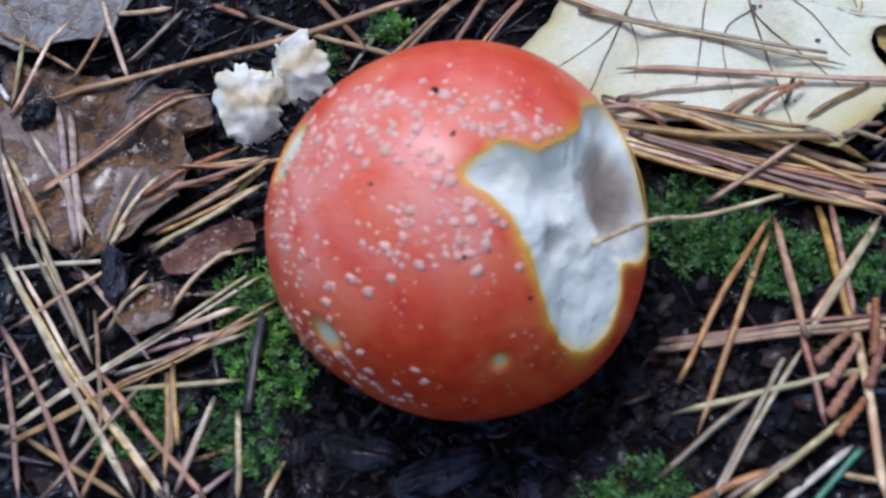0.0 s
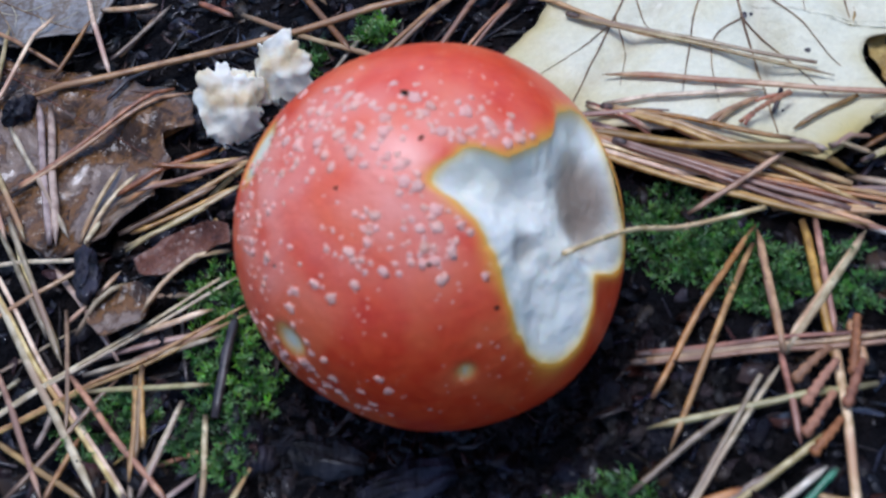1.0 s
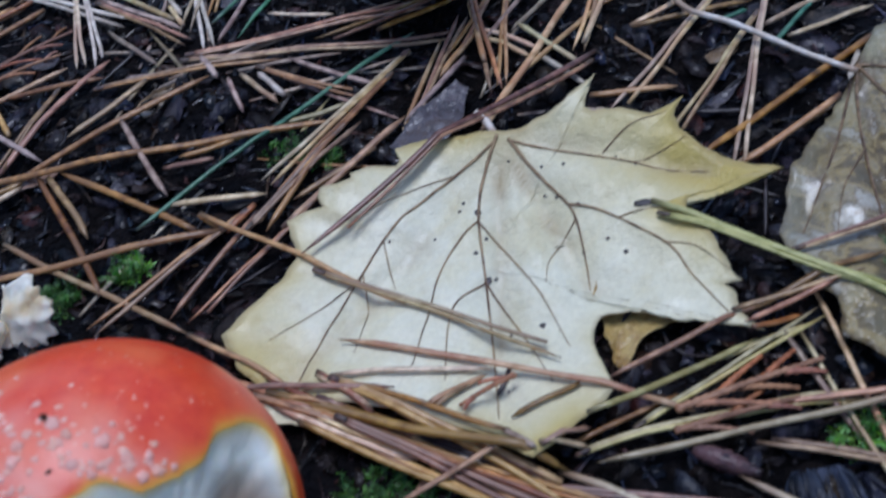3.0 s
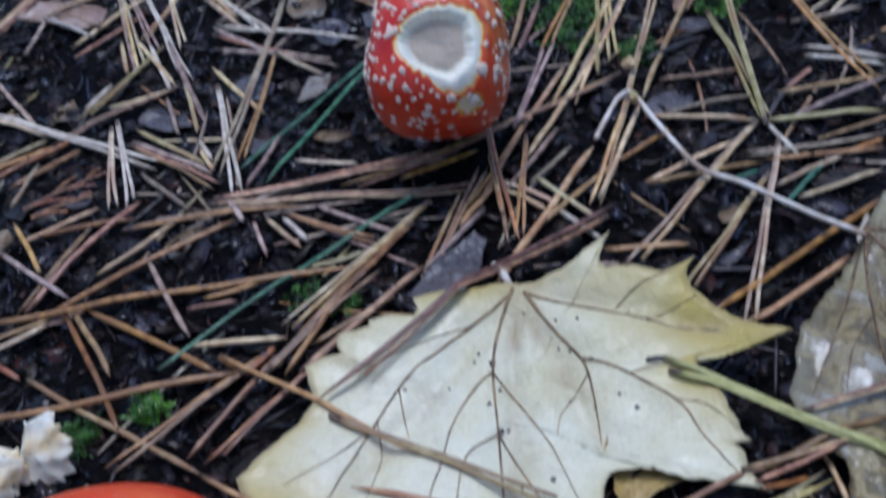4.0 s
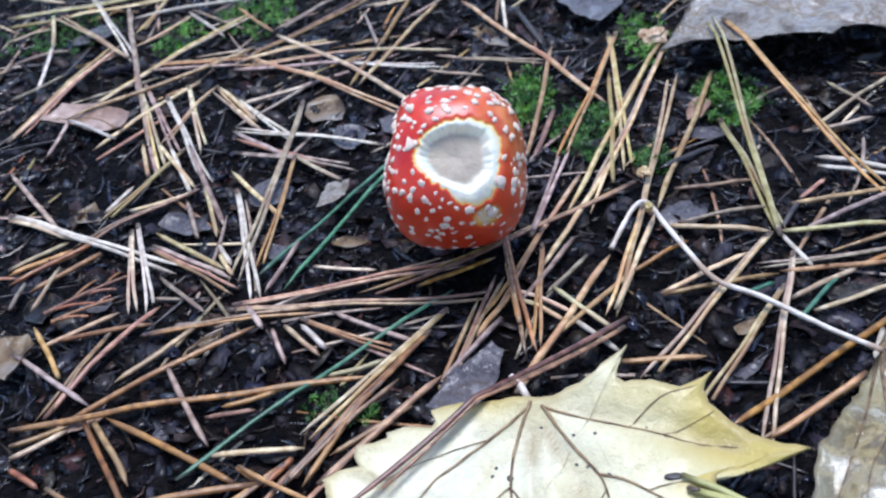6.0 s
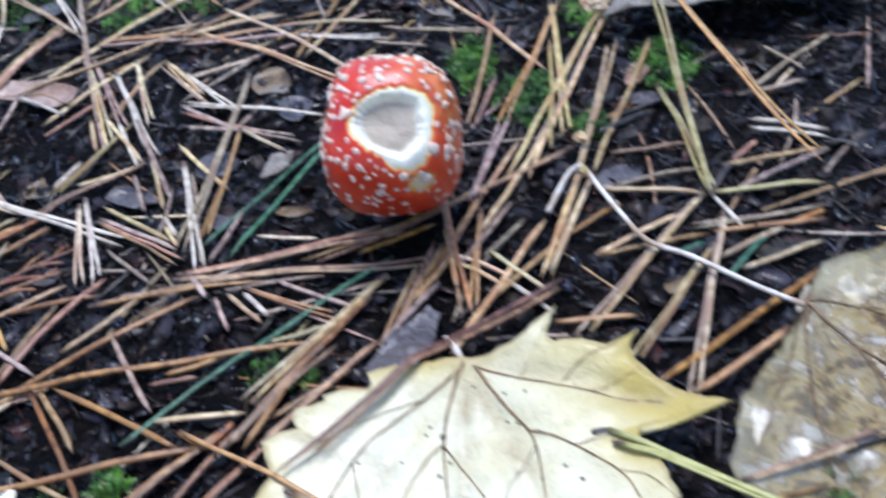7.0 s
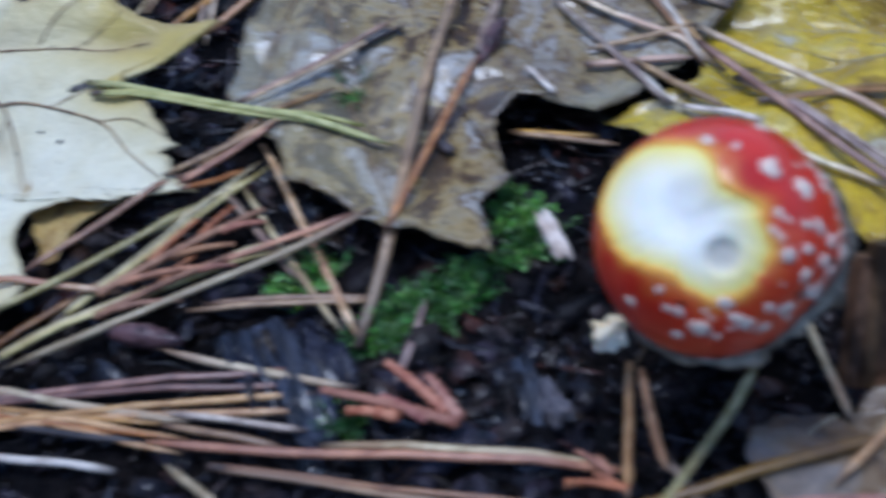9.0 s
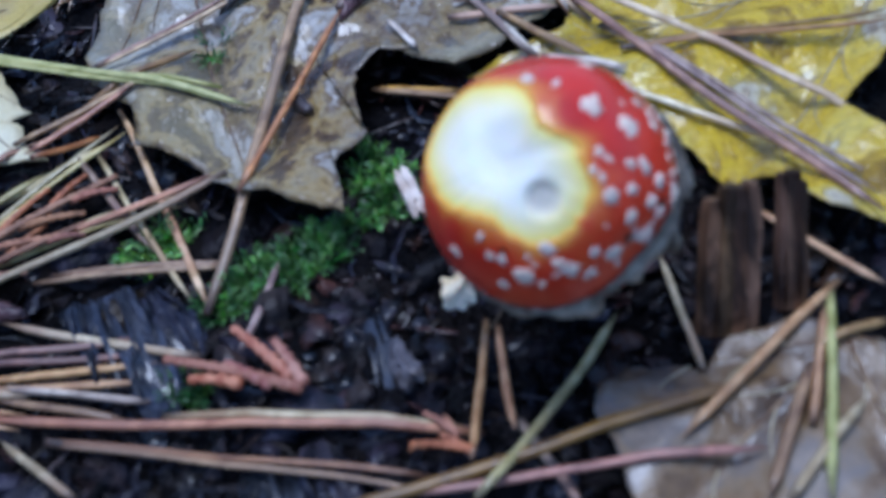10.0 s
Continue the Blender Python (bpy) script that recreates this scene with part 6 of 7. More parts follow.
def lump(sx, sy, sz, rough, seed, detail=1):
    """Vertices and faces of a rough lump (millimetres)."""
    bm = bmesh.new()
    bmesh.ops.create_icosphere(bm, subdivisions=detail, radius=1.0)
    vs = []
    for v in bm.verts:
        k = 1 + rough * noise3(v.co.x + seed, v.co.y, v.co.z, 1.9)
        vs.append(Vector((v.co.x * sx * k, v.co.y * sy * k, v.co.z * sz * k)))
    fs = [tuple(v.index for v in f.verts) for f in bm.faces]
    bm.free()
    return vs, fs


LUMPS = [lump(1, 1, 1, 0.9, s * 3.7) for s in range(10)]
LUMPS_FINE = [lump(1, 1, 1, 1.1, s * 2.9 + 1, 2) for s in range(10)]


def strew_lumps(name, label, number, box, low, high, mat, long=1.0, shapes=LUMPS):
    store = ([], [])
    for _ in range(number):
        x, y = random.uniform(box[0], box[1]), random.uniform(box[2], box[3])
        s = low + (high - low) * random.random() ** 2.2
        turn = Euler((random.uniform(-0.4, 0.4), random.uniform(-0.4, 0.4), random.uniform(0, 6.28))).to_matrix()
        vs, fs = shapes[random.randrange(10)]
        base = Vector((x, y, ground_height(x, y) - 0.15 * s))
        scale = Vector((s * random.uniform(0.7, 1.2), s * random.uniform(0.8, 1.3) * long, s * random.uniform(0.35, 0.7)))
        add(store, ([(base + turn @ Vector((v.x * scale.x, v.y * scale.y, v.z * scale.z))) * MM for v in vs], fs))
    return tagged(from_data(name, *store, mat), label, "litter", kind="stuff")


BOX = (-105, 320, 75, 545)
strew_lumps("humus_crumbs", "loose black crumbs of damp humus", 5200, BOX, 0.6, 3.2, CRUMB)
strew_lumps("humus_crumbs", "wet black chunks of humus round the toadstool, tinted with reflected sky blue", 1300, (145, 245, 92, 168), 0.5, 2.4, CRUMB, 1.3, LUMPS_FINE)
strew_lumps("humus_crumbs", "wet black chunks of humus in the hollow, tinted with reflected sky blue", 800, (-10, 85, 112, 160), 0.5, 2.6, CRUMB, 1.3, LUMPS_FINE)
strew_lumps("bark_bits", "small dark bits of rotted bark", 1100, BOX, 1.2, 4.0, BARK, 2.2)


def strew_shreds(name, label, number, box, low, high, mat):
    """Thin torn bits of old leaf and bark, tilted any way."""
    store = ([], [])
    for _ in range(number):
        x, y = random.uniform(box[0], box[1]), random.uniform(box[2], box[3])
        s = low + (high - low) * random.random() ** 2.5
        turn = Euler((random.gauss(0, 0.33), random.gauss(0, 0.33), random.uniform(0, 6.28))).to_matrix()
        n = random.randrange(8, 12)
        rim = [Vector((s * random.uniform(0.55, 1.2) * math.cos(6.283 * k / n), s * random.uniform(0.3, 0.8) * math.sin(6.283 * k / n), s * random.uniform(-0.12, 0.2))) for k in range(n)]
        base = Vector((x, y, ground_height(x, y) + random.uniform(-0.3, 0.7)))
        vs = [base + turn @ Vector((0, 0, 0.12 * s))] + [base + turn @ v for v in rim]
        vs += [v - Vector((0, 0, 0.3)) for v in vs]
        m = n + 1
        fs = []
        for k in range(n):
            a, b = 1 + k, 1 + (k + 1) % n
            fs += [(0, a, b), (m, m + b, m + a), (a, m + a, m + b, b)]
        add(store, ([v * MM for v in vs], fs))
    return tagged(from_data(name, *store, mat), label, "litter", kind="stuff")


SEEN = (-75, 265, 88, 500)
strew_shreds("leaf_shreds", "wet dark-brown shreds of rotted leaves on the soil", 4200, SEEN, 0.8, 5.5, SHRED)
strew_shreds("leaf_shreds", "wet black shreds of rotted leaves on the soil, tinted with reflected sky blue", 2000, SEEN, 0.8, 4.2, SHRED_SKY)
strew_shreds("bark_shreds", "thin black shreds of rotted bark, tinted with reflected sky blue", 2600, SEEN, 0.8, 4.0, BARK)


def strew_fibres(label, number, box, mat, low=3.0, high=14.0):
    """Thin dark strips of rotted needle, stalk and bark fibre, bent and tilted among the crumbs."""
    store = ([], [])
    for _ in range(number):
        x, y = random.uniform(box[0], box[1]), random.uniform(box[2], box[3])
        far, turn = low + (high - low) * random.random() ** 1.8, random.uniform(0, 3.14)
        tip, bow, r = random.gauss(0, 0.16), random.gauss(0, 0.12), random.uniform(0.18, 0.55)
        pts = []
        for f in (-1, -0.4, 0.3, 1):
            u, v = f * far / 2, bow * far * (1 - f * f)
            px, py = x + u * math.cos(turn) - v * math.sin(turn), y + u * math.sin(turn) + v * math.cos(turn)
            pts.append(Vector((px, py, max(ground_height(px, py) + 0.3, ground_height(x, y) + 0.3 + u * tip))) * MM)
        add(store, tube(pts, [r * k * MM for k in (0.6, 1.0, 0.9, 0.4)], 4, 0.5))
    return tagged(from_data("soil_fibres", *store, mat, smooth=False), label, "litter", kind="stuff")


strew_fibres("dark brown rotted fibres tangled in the soil", 2400, SEEN, SHRED)
strew_fibres("black rotted fibres tangled in the soil, tinted with reflected sky blue", 1800, SEEN, SHRED_SKY)


def strew_needles(label, number, hues, seed, low=14, high=60, wide=(1.1, 1.95)):
    """Nameless needles of the lower litter, too many to count."""
    random.seed(seed)
    for hue in hues:
        store = ([], [])
        for _ in range(number):
            x, y = random.uniform(*BOX[:2]), random.uniform(*BOX[2:])
            far, turn = random.uniform(low, high), random.gauss(0.55, 0.75)
            if any(math.hypot(x - hx, y - hy) < hw + 4 for hx, hy, hw in ((38, 160, 42), (28, 135, 24), (100, 318, 20), (205, 138, 38), (185, 140, 24), (95, 140, 36), (150, 182, 32))):
                continue
            if any(within(edge, x + k * math.cos(turn) * far / 2, y + k * math.sin(turn) * far / 2) for edge, _ in LEAVES for k in (-1, -0.5, 0, 0.5, 1)):
                continue
            if -40 < x < 60 and 225 < y < 300 and random.random() < 0.85:
                continue
            if random.random() < 0.25:
                turn = random.uniform(0, 3.14)
            dx, dy, bow = math.cos(turn) * far / 2, math.sin(turn) * far / 2, random.gauss(0, 0.04) * far
            line = [(x + dx * f - dy / far * bow * (1 - f * f), y + dy * f + dx / far * bow * (1 - f * f)) for f in (-1, -0.6, -0.2, 0.2, 0.6, 1)]
            h = [ground_height(*p) for p in line]
            tip = random.uniform(-0.8, 0.8)
            mid = max(hh - tip * f for hh, f in zip(h, (-1, -0.6, -0.2, 0.2, 0.6, 1))) + random.uniform(-0.7, 0.6)
            r = random.uniform(*wide) / 2
            add(store, tube([Vector((px, py, mid + tip * f)) * MM for (px, py), f in zip(line, (-1, -0.6, -0.2, 0.2, 0.6, 1))],
                            [r * k * MM for k in (0.5, 0.9, 1, 1, 0.9, 0.4)], 5, 0.6))
        tagged(from_data("needle_litter", *store, NEEDLE[hue]), label % hue, "pine needles", kind="stuff")


strew_needles("dense lower layer of %s pine needles", 300, ("dark", "dark"), 21, 8, 30, (0.7, 1.2))
strew_needles("scattered lower layer of %s pine needles", 150, ("brown", "grey", "lilac"), 22, 14, 48, (0.9, 1.5))
strew_needles("scattered lower layer of %s pine needles", 45, ("straw", "orange", "yellow"), 23, 10, 40, (0.9, 1.5))

# ---- moss ----


def moss(x, y, rx, ry, number, mat, turn=0.0, tall=(2.5, 5.5), label="patch of bright green feathery moss"):
    store = ([], [])
    for _ in range(int(number * 1.1)):
        a, r = random.uniform(0, 6.28), math.sqrt(random.random()) * (0.8 + 0.3 * random.random())
        u, v = r * rx * math.cos(a), r * ry * math.sin(a)
        px, py = x + u * math.cos(turn) - v * math.sin(turn), y + u * math.sin(turn) + v * math.cos(turn)
        base = Vector((px, py, ground_height(px, py) - 0.3))
        lean = Vector((random.gauss(0, 0.6), random.gauss(0, 0.6), 0.75)).normalized()
        long = random.uniform(*tall)
        side = lean.cross(Vector((random.uniform(-1, 1), random.uniform(-1, 1), 0.2))).normalized()
        for k in range(13):
            f = (k + 1) / 13
            at = base + lean * long * f + Vector((0, 0, -1.2 * f * f))
            spread = Matrix.Rotation(k * 2.4, 3, lean) @ side
            size = random.uniform(0.6, 1.35) * (1.15 - 0.6 * f)
            tip = at + (spread * 0.9 + lean * 0.6).normalized() * size * 1.7
            wide = lean.cross(spread).normalized() * size * 0.26
            add(store, ([at * MM, (at.lerp(tip, 0.45) + wide) * MM, tip * MM, (at.lerp(tip, 0.45) - wide + lean * 0.12) * MM], [(0, 1, 2), (0, 2, 3)]))
        add(store, tube([base * MM, (base + lean * long * 0.9) * MM], [0.16 * MM, 0.08 * MM], 3))
    return tagged(from_data("moss", *store, mat, smooth=False), label, "moss", kind="stuff")


random.seed(31)
moss(-3, 172, 8, 18, 230, MOSS, 0.25)
moss(-6, 152, 6, 10, 120, MOSS_DARK, label="patch of dark green moss")
moss(82, 176, 12, 11, 210, MOSS_DARK, label="patch of dark green moss")
moss(92, 164, 8, 9, 120, MOSS_DARK, label="patch of dark green moss")
moss(58, 126, 9, 6, 140, MOSS_DARK, label="patch of dark green moss")
moss(106, 160, 6, 8, 70, MOSS_DARK, label="patch of dark green moss")
moss(29, 244, 4, 4, 50, MOSS)
moss(13, 240, 5, 4, 60, MOSS_DARK, label="patch of dark green moss")
moss(122, 388, 6, 14, 150, MOSS)
moss(136, 366, 10, 14, 240, MOSS_DARK, label="patch of dark green moss")
moss(153, 348, 5, 7, 90, MOSS_DARK, label="patch of dark green moss")
moss(179, 373, 10, 12, 170, MOSS)
moss(66, 272, 9, 7, 60, MOSS_DARK, tall=(1.5, 3.5), label="patch of dark green moss")
moss(72, 268, 4, 3, 22, MOSS, tall=(1.5, 3.5))
moss(32, 464, 14, 14, 160, MOSS)
moss(5, 455, 8, 12, 80, MOSS)
moss(-40, 470, 22, 14, 120, MOSS_DARK, label="patch of dark green moss")
moss(160, 410, 8, 16, 90, MOSS)
moss(181, 167, 13, 4, 170, MOSS_DARK, 0.2)
moss(178, 166, 11, 3, 90, MOSS, 0.2)
moss(198, 175, 4, 8, 95, MOSS)
moss(165, 180, 4, 2.5, 40, MOSS, tall=(4, 8), label="small bright green moss sprig on a needle")
moss(226, 206, 6, 6, 60, MOSS)
moss(-26, 158, 10, 8, 80, MOSS_DARK, label="patch of dark green moss")
moss(164, 153, 3, 3, 26, MOSS_DARK, label="small dark green moss tuft")

moss(181.7, 214, 2.2, 1.6, 14, MOSS_DARK, tall=(5, 8), label="tiny dark green moss shred on the grey leaf")
moss(224.6, 201.7, 2.2, 1.8, 14, MOSS_DARK, tall=(6, 9), label="tiny dark green moss shred on the grey leaf")
moss(-50, 239, 4, 3, 30, MOSS_DARK, label="small dark green moss tuft")

# ---- scaly dry sprigs ----


def sprig(x0, y0, x1, y1, number, spread=0.6, wide=1.5, label="dry orange-brown scaly cypress sprig on the litter"):
    """A flattened sprig: a main shoot with side shoots, each a chain of scales."""
    a, b = Vector((x0, y0, 0)), Vector((x1, y1, 0))
    way, far = (b - a).normalized(), (b - a).length
    mid = (a + b) / 2
    z = max(top_of(*(a.lerp(b, f / 6)).to_2d()) for f in range(7)) + 0.9
    thing = new("cypress_sprig")
    thing.location = Vector((mid.x, mid.y, z)) * MM

    def chain(p, q, w, name):
        n = max(4, int((q - p).length / (w * 0.85)))
        pts, rad = [], []
        for i in range(n):
            for f, k in ((0.0, 0.72), (0.35, 1.0), (0.8, 0.9)):
                s = (i + f) / n
                pts.append((p.lerp(q, s) - mid + Vector((0, 0, 0.6 * math.sin(3.1 * s)))) * MM)
                rad.append(0.5 * w * k * (1.05 - 0.45 * s) * MM)
        from_data(name, *tube(pts, rad, 7, 0.7), SPRIG, thing)

    chain(a, b, wide, "shoot")
    for i in range(number):
        f = 0.12 + 0.6 * i / max(1, number - 1)
        hand = 1 if i % 2 else -1
        side = Matrix.Rotation(hand * spread, 3, "Z") @ way
        p = a.lerp(b, f)
        chain(p, p + side * far * (0.52 - 0.35 * f), wide * 0.85, "shoot")
    return tagged(thing, label, "sprig", "dry scaly sprigs")


def fan(lines, wide, label, mat=CORAL):
    """A sprig whose shoots are given one by one."""
    mid = Vector((lines[0][0], lines[0][1], 0))
    thing = new("cypress_sprig")
    thing.location = Vector((mid.x, mid.y, max(top_of(a, b) for a, b, _, _ in lines) + 1.2)) * MM
    for x0, y0, x1, y1 in lines:
        p, q = Vector((x0, y0, 0)) - mid, Vector((x1, y1, 0)) - mid
        n = max(4, int((q - p).length / (wide * 0.8)))
        pts, rad = [], []
        for i in range(n):
            for f, k in ((0.0, 0.66), (0.35, 1.0), (0.8, 0.9)):
                u = (i + f) / n
                bend = 0.6 * math.sin(3.1 * u)
                pts.append((p.lerp(q, u) + Vector((0.5 * bend * noise3(x1, y1), bend * noise3(y1, x1), bend))) * MM)
                rad.append(0.5 * wide * k * (1.05 - 0.35 * u) * MM)
        from_data("shoot", *tube(pts, rad, 8, 0.75), mat, thing)
    return tagged(thing, label, "sprig", "dry scaly sprigs")


sprig(-13, 315, 8, 326, 4, 0.45)
sprig(-10, 311, 6, 317, 2, 0.4)
fan([(91.8, 140.3, 99.2, 145.2), (92.3, 135.7, 99.6, 142.8), (90.8, 130.7, 97.5, 137.4), (101.0, 139.5, 104.9, 150.4), (91.1, 127.3, 97.4, 132.6), (98.4, 134.3, 103.3, 142.2)], 2.0, "dry orange-brown scaly cypress sprig on the litter", SPRIG)
sprig(134, 188, 162, 194, 5, 0.4, 1.9)
sprig(133, 184, 156, 187, 3, 0.4, 1.7)
coral = [(178.4, 143.3, 162.4, 156.0), (178.7, 143.6, 176.6, 152.3), (177.5, 145.4, 172.0, 156.8), (174.9, 145.4, 169.8, 151.7), (171.4, 147.3, 164.8, 151.2)]
fan(coral, 2.0, "dry coral-red scaly cypress sprig on dark soil")
sprig(195, 127, 188, 131, 2, 0.4, 1.4)
sprig(194, 130, 191, 135, 1, 0.4, 1.2)
sprig(107, 199, 96, 194, 2, 0.4, 1.4)

# ---- bark, wood, broken flesh ----


def chip(name, label, x, y, long, wide, high, turn, mat=BARK, z=0.0, rough=0.6, category="bark chip"):
    store = ([], [])
    bm = bmesh.new()
    bmesh.ops.create_grid(bm, x_segments=14, y_segments=22, size=1.0)
    n = len(bm.verts)
    top = []
    for v in bm.verts:
        edge = max(abs(v.co.x), abs(v.co.y))
        ridge = noise3(v.co.x * 5, v.co.y * 0.9, x + y) * rough
        shape = (1 + 0.45 * noise3(v.co.x, v.co.y * 2, x)) * (1 - 0.55 * v.co.y * v.co.y)
        top.append(Vector((v.co.x * wide / 2 * shape, v.co.y * long / 2, high * (1 - edge**4) * (0.6 + ridge))))
    fs = [tuple(v.index for v in f.verts) for f in bm.faces]
    bm.free()
    spin = Matrix.Rotation(radians(turn), 3, "Z")
    add(store, ([spin @ v * MM for v in top], fs))
    add(store, ([spin @ Vector((v.x, v.y, -0.8)) * MM for v in top], [f[::-1] for f in fs]))
    ob = from_data(name, *store, mat)
    ob.location = Vector((x, y, ground_height(x, y) + z + 0.6)) * MM
    return tagged(ob, label, category)


chip("bark_chip", "fibrous black rotted bark chip on the soil, tinted with reflected sky blue", 158.9, 162.1, 25, 8.5, 4, -172, BARK_SKY, 0.4, rough=1.4)
chip("bark_chip", "fibrous black rotted bark chip on the soil, tinted with reflected sky blue", 152.9, 164.9, 20, 9.0, 4, -179, BARK_SKY, -0.7, rough=1.4)
chip("bark_chip", "fibrous black rotted bark chip on the soil, tinted with reflected sky blue", 163.6, 164.4, 17, 8.5, 4, -163, BARK_SKY, -0.6, rough=1.4)
chip("bark_chip", "fibrous black rotted bark chip on the soil, tinted with reflected sky blue", 170.6, 133.2, 9.5, 9, 2.5, -188, BARK_SKY, -0.8, rough=1.4)
chip("bark_chip", "fibrous black rotted bark chip on the soil, tinted with reflected sky blue", 176.1, 131.8, 9.6, 7, 2.5, -186, BARK_SKY, -0.9, rough=1.4)
chip("bark_chip", "fibrous black rotted bark chip on the soil, tinted with reflected sky blue", 188.4, 147.9, 13.0, 5, 2, -188, BARK_SKY, -0.9, rough=1.4)
chip("bark_chip", "dark bark chip in the hollow, tinted with reflected sky blue", 12, 146, 17, 8, 3, 70)
chip("bark_chip", "dark bark chip in the hollow, tinted with reflected sky blue", 26, 139, 18, 8, 3, 100)
chip("bark_chip", "dark bark chip in the hollow, tinted with reflected sky blue", 178, 132, 12, 7, 2.5, 10)
chip("bark_chip", "blackish bark chip among needles", 150, 372, 18, 7, 3, -35)
chip("bark_chip", "blackish bark chip among needles", 158, 362, 14, 7, 2.5, -50)


def board(label, base, top, wide, thick):
    """A split piece of old wood: a stave with fibres standing proud, broken off unevenly at its upper end."""
    base, top = Vector(base), Vector(top)
    way = (top - base).normalized()
    side = way.cross(Vector((0, -0.6, 0.8))).normalized()
    out = side.cross(way)
    thing = new("wood_splinter")
    thing.location = base * MM
    count = 4
    for k in range(count):
        vs, fs, n = [], [], 14
        mid = (k + 0.5) / count - 0.5
        long = (top - base).length * (1 + 0.16 * noise3(k * 1.9, base.x))
        for i in range(n + 1):
            f = i / n
            half = 0.5 * wide / count * (1.7 + 0.3 * noise3(k * 3.0, f * 3.0, base.y)) * (1 if f < 0.9 else 1 - 4 * (f - 0.9))
            at = way * long * f + side * (mid * wide + 0.4 * noise3(k, f * 2.0, base.x)) + out * (0.22 * noise3(k * 2.0, f * 2.5) + 0.3 * thick * math.cos(3 * mid))
            for u, w in ((-1, -0.5), (-0.6, 0.42), (0.0, 0.5), (0.6, 0.42), (1, -0.5)):
                vs.append((at + side * half * u + out * thick * w * (1 + 0.2 * noise3(u * 2, f * 9, k))) * MM)
        for i in range(n):
            for q in range(5):
                r = (q + 1) % 5
                fs.append((i * 5 + q, i * 5 + r, (i + 1) * 5 + r, (i + 1) * 5 + q))
        fs += [(4, 3, 2, 1, 0), tuple(n * 5 + q for q in range(5))]
        from_data("fibre", vs, fs, WOOD, thing, smooth=False)
    return tagged(thing, label, "wood")


board("upright brown wood splinter behind the toadstool", (229.5, 131.0, -1), (234.5, 139.5, 15), 6.5, 2.2)
board("narrow brown wood splinter under the yellow leaf", (238.0, 131.0, -1), (242.0, 139.0, 14), 3.5, 1.5)


def crumble(x, y, z, sx, sy, sz, seed, name, label, mat=None, square=3.5):
    """A torn angular piece with ridges and pits."""
    bm = bmesh.new()
    bmesh.ops.create_icosphere(bm, subdivisions=5, radius=1.0)
    for v in bm.verts:
        c = v.co.copy()
        box = (abs(c.x) ** square + abs(c.y) ** square + abs(c.z) ** square) ** (-1 / square)
        k = box * (1 + 0.55 * noise3(c.x + seed, c.y, c.z, 1.1))
        k += 0.22 * (0.4 - abs(noise3(c.x, c.y + seed, c.z * 0.6, 2.0)) * 1.6) - 1.1 * max(0.0, noise3(c.x + 4, c.y, c.z + seed, 1.7) - 0.15) + 0.07 * noise3(c.x, c.y, c.z + seed, 8.0)
        v.co = Vector((c.x * sx * k, c.y * sy * k, c.z * sz * k)) * MM
    ob = part(name, bm, mat or TORN)
    ob.location = Vector((x, y, z)) * MM
    return tagged(ob, label, "toadstool fragment")


def torn(x, y, z, wide, high, seed, turns, label, bend=0.9):
    """A torn shell of toadstool flesh: curved, thick, with a ragged outline, pits and folds."""
    n, m = 30, 30
    spin = Euler([radians(a) for a in turns]).to_matrix()
    fore, back = [], []
    for j in range(m + 1):
        for i in range(n + 1):
            u, v = 2 * i / n - 1, 2 * j / m - 1
            r = max(abs(u), abs(v))
            a = math.atan2(v, u)
            out = r * (0.86 + 0.34 * noise3(math.cos(a), math.sin(a), seed, 1.9) + 0.22 * noise3(math.cos(a), math.sin(a), seed, 5.0)) / max(1e-6, math.hypot(u, v)) if r else 0.0
            px, py = u * out * wide / 2, v * out * high / 2
            fold = 0.9 * noise3(px, py, seed, 0.33) + 2.4 * abs(noise3(px, py, seed + 7, 0.15))
            pit = -1.5 * max(0.0, noise3(px, py, seed + 3, 0.28) - 0.22)
            cup = bend * (px * px / wide + 0.6 * py * py / high)
            thick = (0.5 + 1.3 * (1 - r**3)) * (1 + 0.5 * noise3(px, py, seed + 9, 0.4))
            fore.append(spin @ Vector((px, cup + fold + pit - thick * 0.5, py)))
            back.append(spin @ Vector((px, cup + fold + thick * 0.5, py)))
    w, q = n + 1, (n + 1) * (m + 1)
    fs = []
    for j in range(m):
        for i in range(n):
            f = (j * w + i, j * w + i + 1, (j + 1) * w + i + 1, (j + 1) * w + i)
            fs += [f, tuple(k + q for k in f[::-1])]
    ring = [i for i in range(w)] + [j * w + n for j in range(1, m + 1)] + [m * w + i for i in range(n - 1, -1, -1)] + [j * w for j in range(m - 1, 0, -1)]
    fs += [(b, a, a + q, b + q) for a, b in zip(ring, ring[1:] + ring[:1])]
    ob = from_data("toadstool_fragment", [v * MM for v in fore + back], fs, TORN)
    ob.location = Vector((x, y, z)) * MM
    return tagged(ob, label, "toadstool fragment")


torn(-1.0, 223.0, 6.0, 16.0, 20.0, 1.0, (-40, 8, 10), "crumpled cream-white broken toadstool piece on soil")
torn(9.0, 230.0, 6.5, 15.0, 18.0, 5.0, (-36, -16, -16), "crumpled cream-white broken toadstool piece on soil")
torn(1.5, 229.0, 4.5, 12.0, 12.0, 9.0, (-62, 10, 40), "cream-white inner flake of broken toadstool flesh", 0.5)


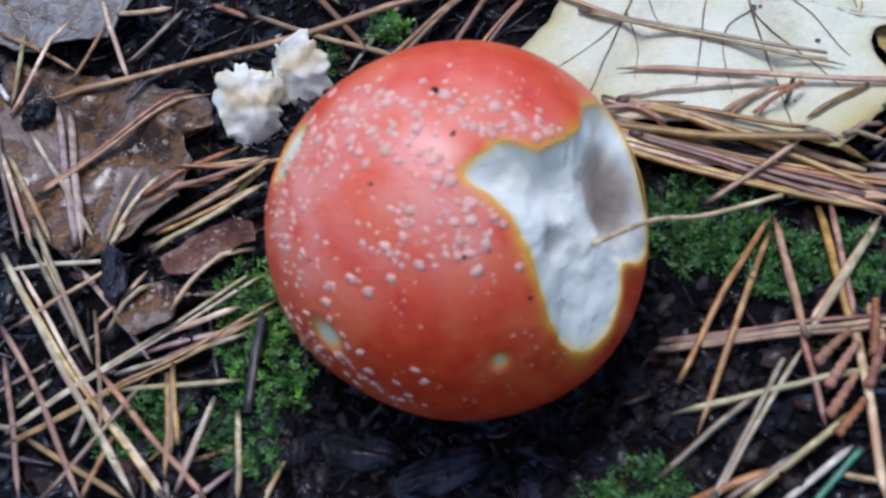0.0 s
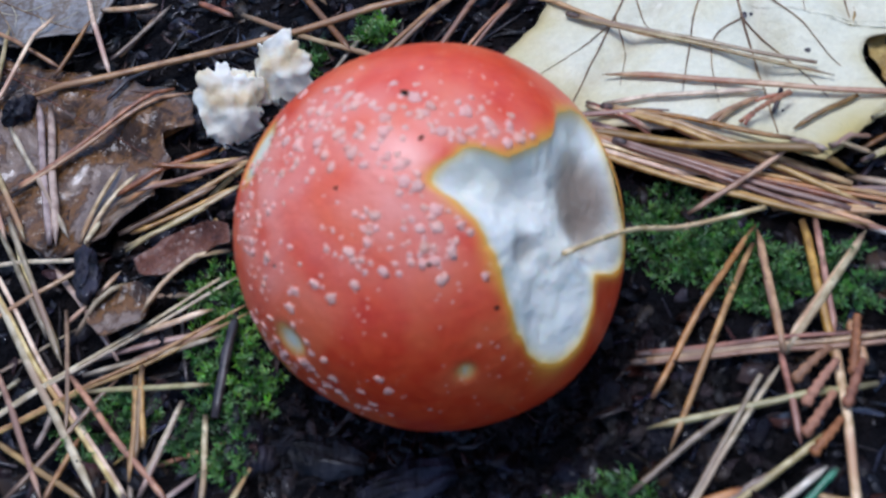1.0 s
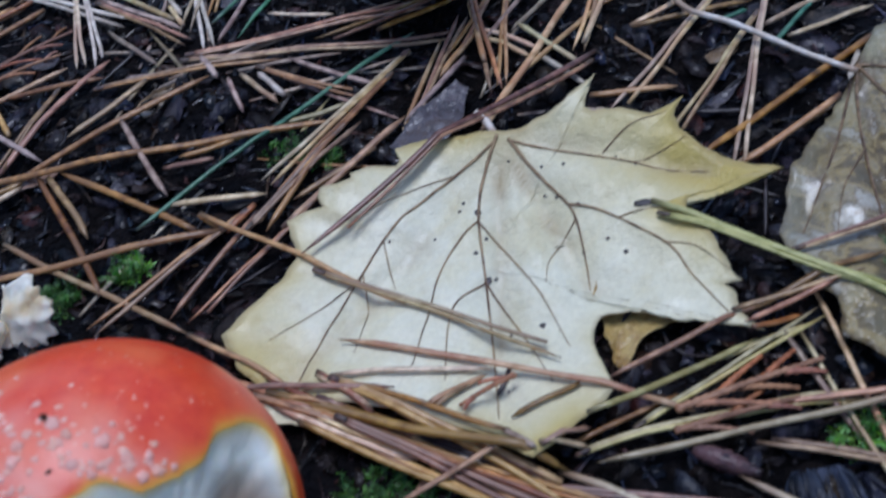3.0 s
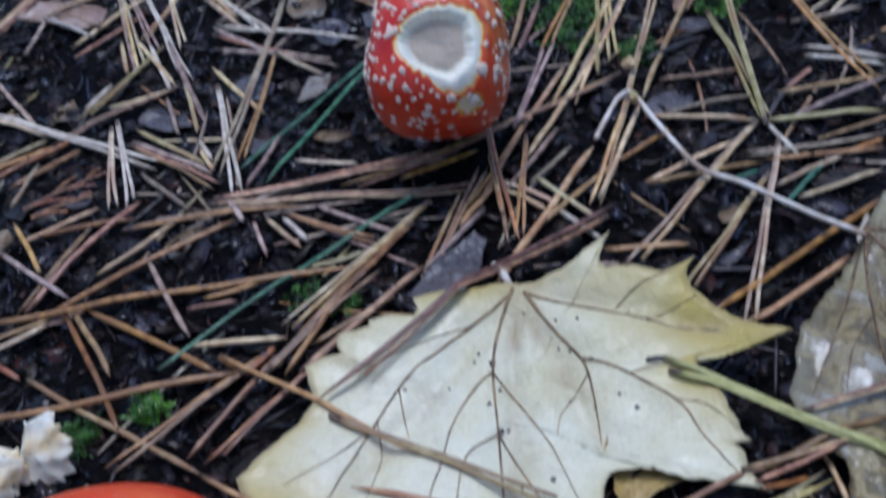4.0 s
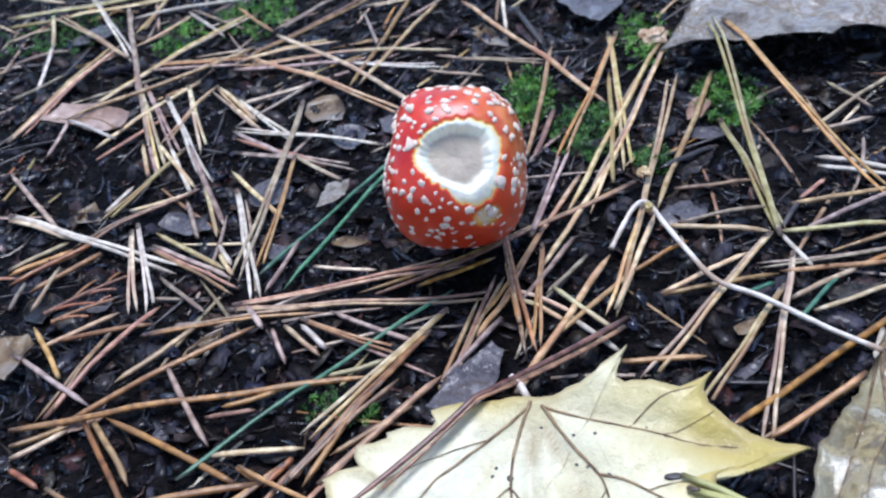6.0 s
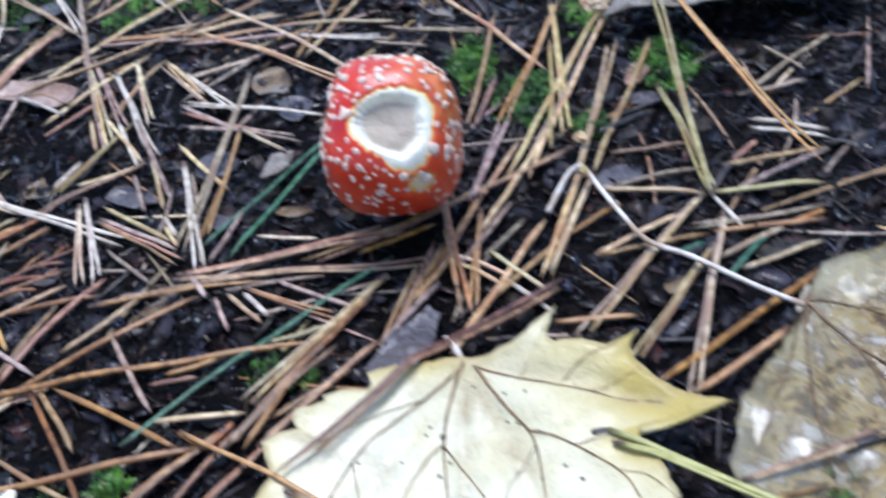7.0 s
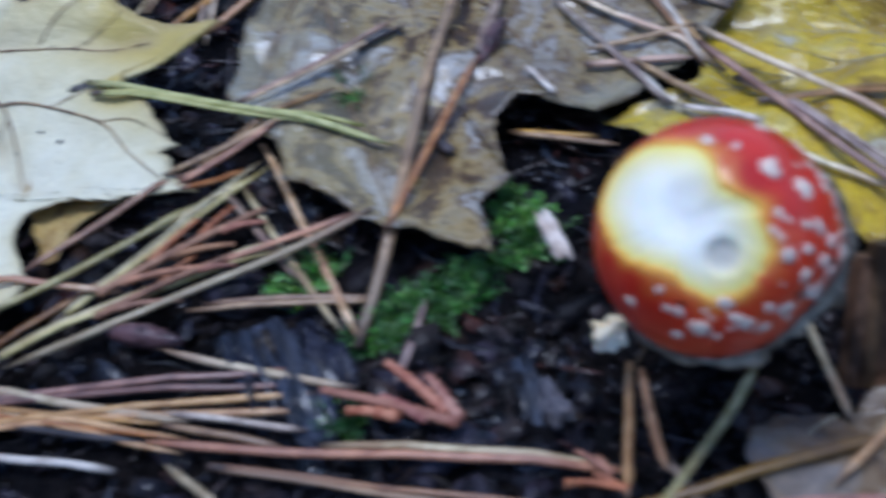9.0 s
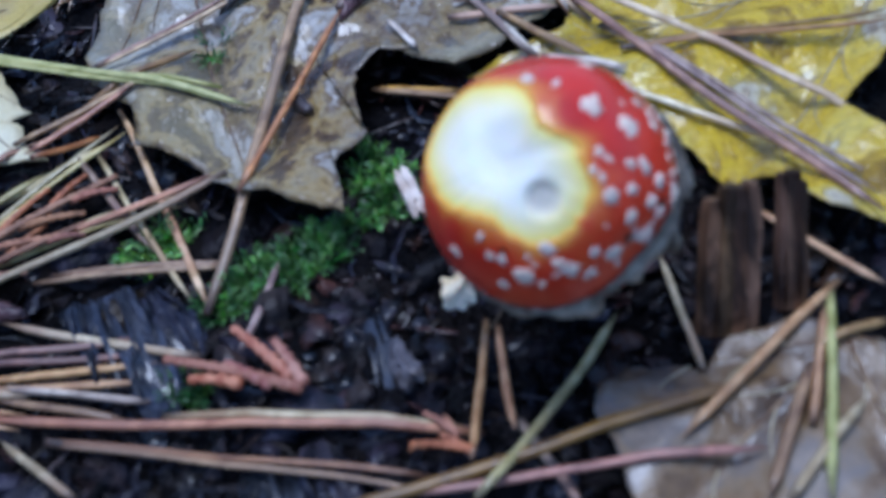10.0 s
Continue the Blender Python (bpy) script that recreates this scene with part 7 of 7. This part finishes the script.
def bud(x0, y0, x1, y1, wide):
    """A small scaly bud."""
    a, b = Vector((x0, y0, 0)), Vector((x1, y1, 0))
    z = top_of(*((a + b) / 2).to_2d()) + 0.45 * wide
    thing = new("pine_bud")
    thing.location = (a + Vector((0, 0, z))) * MM
    pts = [(b - a) * f * MM for f in (0, 0.1, 0.3, 0.5, 0.7, 0.9, 1.0)]
    from_data("core", *tube(pts, [wide * k * 0.45 * MM for k in (0.3, 0.7, 1, 1, 0.8, 0.5, 0.15)], 10), BUD, thing)
    way = (b - a).normalized()
    for i in range(8):
        for k in range(6):
            f, turn = 0.08 + 0.11 * i, k * 1.047 + i * 0.52
            out = Matrix.Rotation(turn, 3, way) @ Vector((-way.y, way.x, 0))
            at = (b - a) * f
            r = wide * 0.42 * math.sin(min(3.0, 0.6 + 2.5 * f))
            side = way.cross(out) * wide * 0.2
            tip = at + out * r * 1.25 + way * wide * 0.45
            from_data("scale", [(at + out * r * 0.8 + side) * MM, (at + out * r * 0.8 - side) * MM, tip * MM, (at + out * r * 1.15) * MM], [(0, 1, 3), (0, 3, 2), (3, 1, 2)], BUD, thing)
    return tagged(thing, "purple-brown scaly pine bud among the needles", "pine bud")


bud(135.2, 179.7, 145.4, 173.1, 4.0)
crumble(201, 147, 6, 2.0, 1.8, 2.0, 9.0, "toadstool_fragment", "small white crumb of toadstool flesh")
crumble(163, 408, 2, 4, 3.5, 2, 12.0, "toadstool_fragment", "small pale peach crumb of toadstool flesh", PEACH)


crumble(201, 170, 2, 1.2, 4.5, 1.0, 3.0, "leaf_fragment", "small bleached leaf shred standing in moss", NEEDLE["pale"])
crumble(191, 143, 1, 1.6, 3.0, 1.2, 8.0, "bark_chip", "small slate-blue chip on black humus", LEAF_SLATE)
crumble(-31, 189, 3, 2.5, 5.0, 1.8, 2.0, "twig_stub", "short black knobbly twig stub under needles", BARK)
crumble(-50, 238, 3, 3.0, 3.0, 2.5, 4.0, "twig_stub", "black mossy twig stub beside the wet leaf", BARK)


def stalk(name, label, points, wide, mat, category="leaf stalk"):
    """A bent stalk through places (x, y, height above what lies there), smoothed."""
    pts, rad = [], []
    n = len(points)
    for i in range(n - 1):
        p0, p1, p2, p3 = (Vector(points[min(max(i + k, 0), n - 1)]) for k in (-1, 0, 1, 2))
        for s in range(6 + (i == n - 2)):
            f = s / 6
            pts.append(0.5 * ((2 * p1) + (p2 - p0) * f + (2 * p0 - 5 * p1 + 4 * p2 - p3) * f * f + (3 * p1 - p0 - 3 * p2 + p3) * f**3))
    for i, p in enumerate(pts):
        rad.append(0.5 * wide * (1 + 0.15 * noise3(i * 0.7, wide)) * MM)
    mid = sum(pts, Vector()) / len(pts)
    ob = from_data(name, *tube([(p - mid) * MM for p in pts], rad, 7), mat)
    ob.location = mid * MM
    return tagged(ob, label, category)


stalk("leaf_stalk", "long pale bent stalk of the grey maple leaf", [(135.6, 309.3, 3), (139.6, 316.3, 4), (143.5, 320.9, 6), (146.7, 320.6, 7), (149.6, 312.6, 6), (153.5, 302.0, 5), (158.0, 290.6, 5), (166.9, 282.9, 5), (179.0, 269.8, 5), (187.6, 261.1, 5.5)], 1.35, STALK)
stalk("leaf_stalk", "short cream stump of the pale leaf's stalk", [(107, 266, 7), (109, 262, 7.5), (110.5, 256, 7.5)], 1.8, STALK)
stalk("twig", "slim curved brown twig lying over the bitten cap", [(59.5, 151.5, 33.5), (70.5, 163.0, 20.5), (81, 170, 9.0), (96, 174.5, 4.0)], 0.9, NEEDLE["straw"], "twig")
crumble(148.3, 335.2, 5.5, 1.5, 1.8, 1.3, 14.0, "pale_bud", "small pale yellow bud on a needle", NEEDLE["yellow"], 2.2)
crumble(146.9, 319.0, 7.0, 1.2, 1.6, 1.1, 15.0, "pale_bud", "small pale yellow bud on a needle", NEEDLE["yellow"], 2.2)
bud(209.0, 214.6, 201.7, 205.6, 3.4)
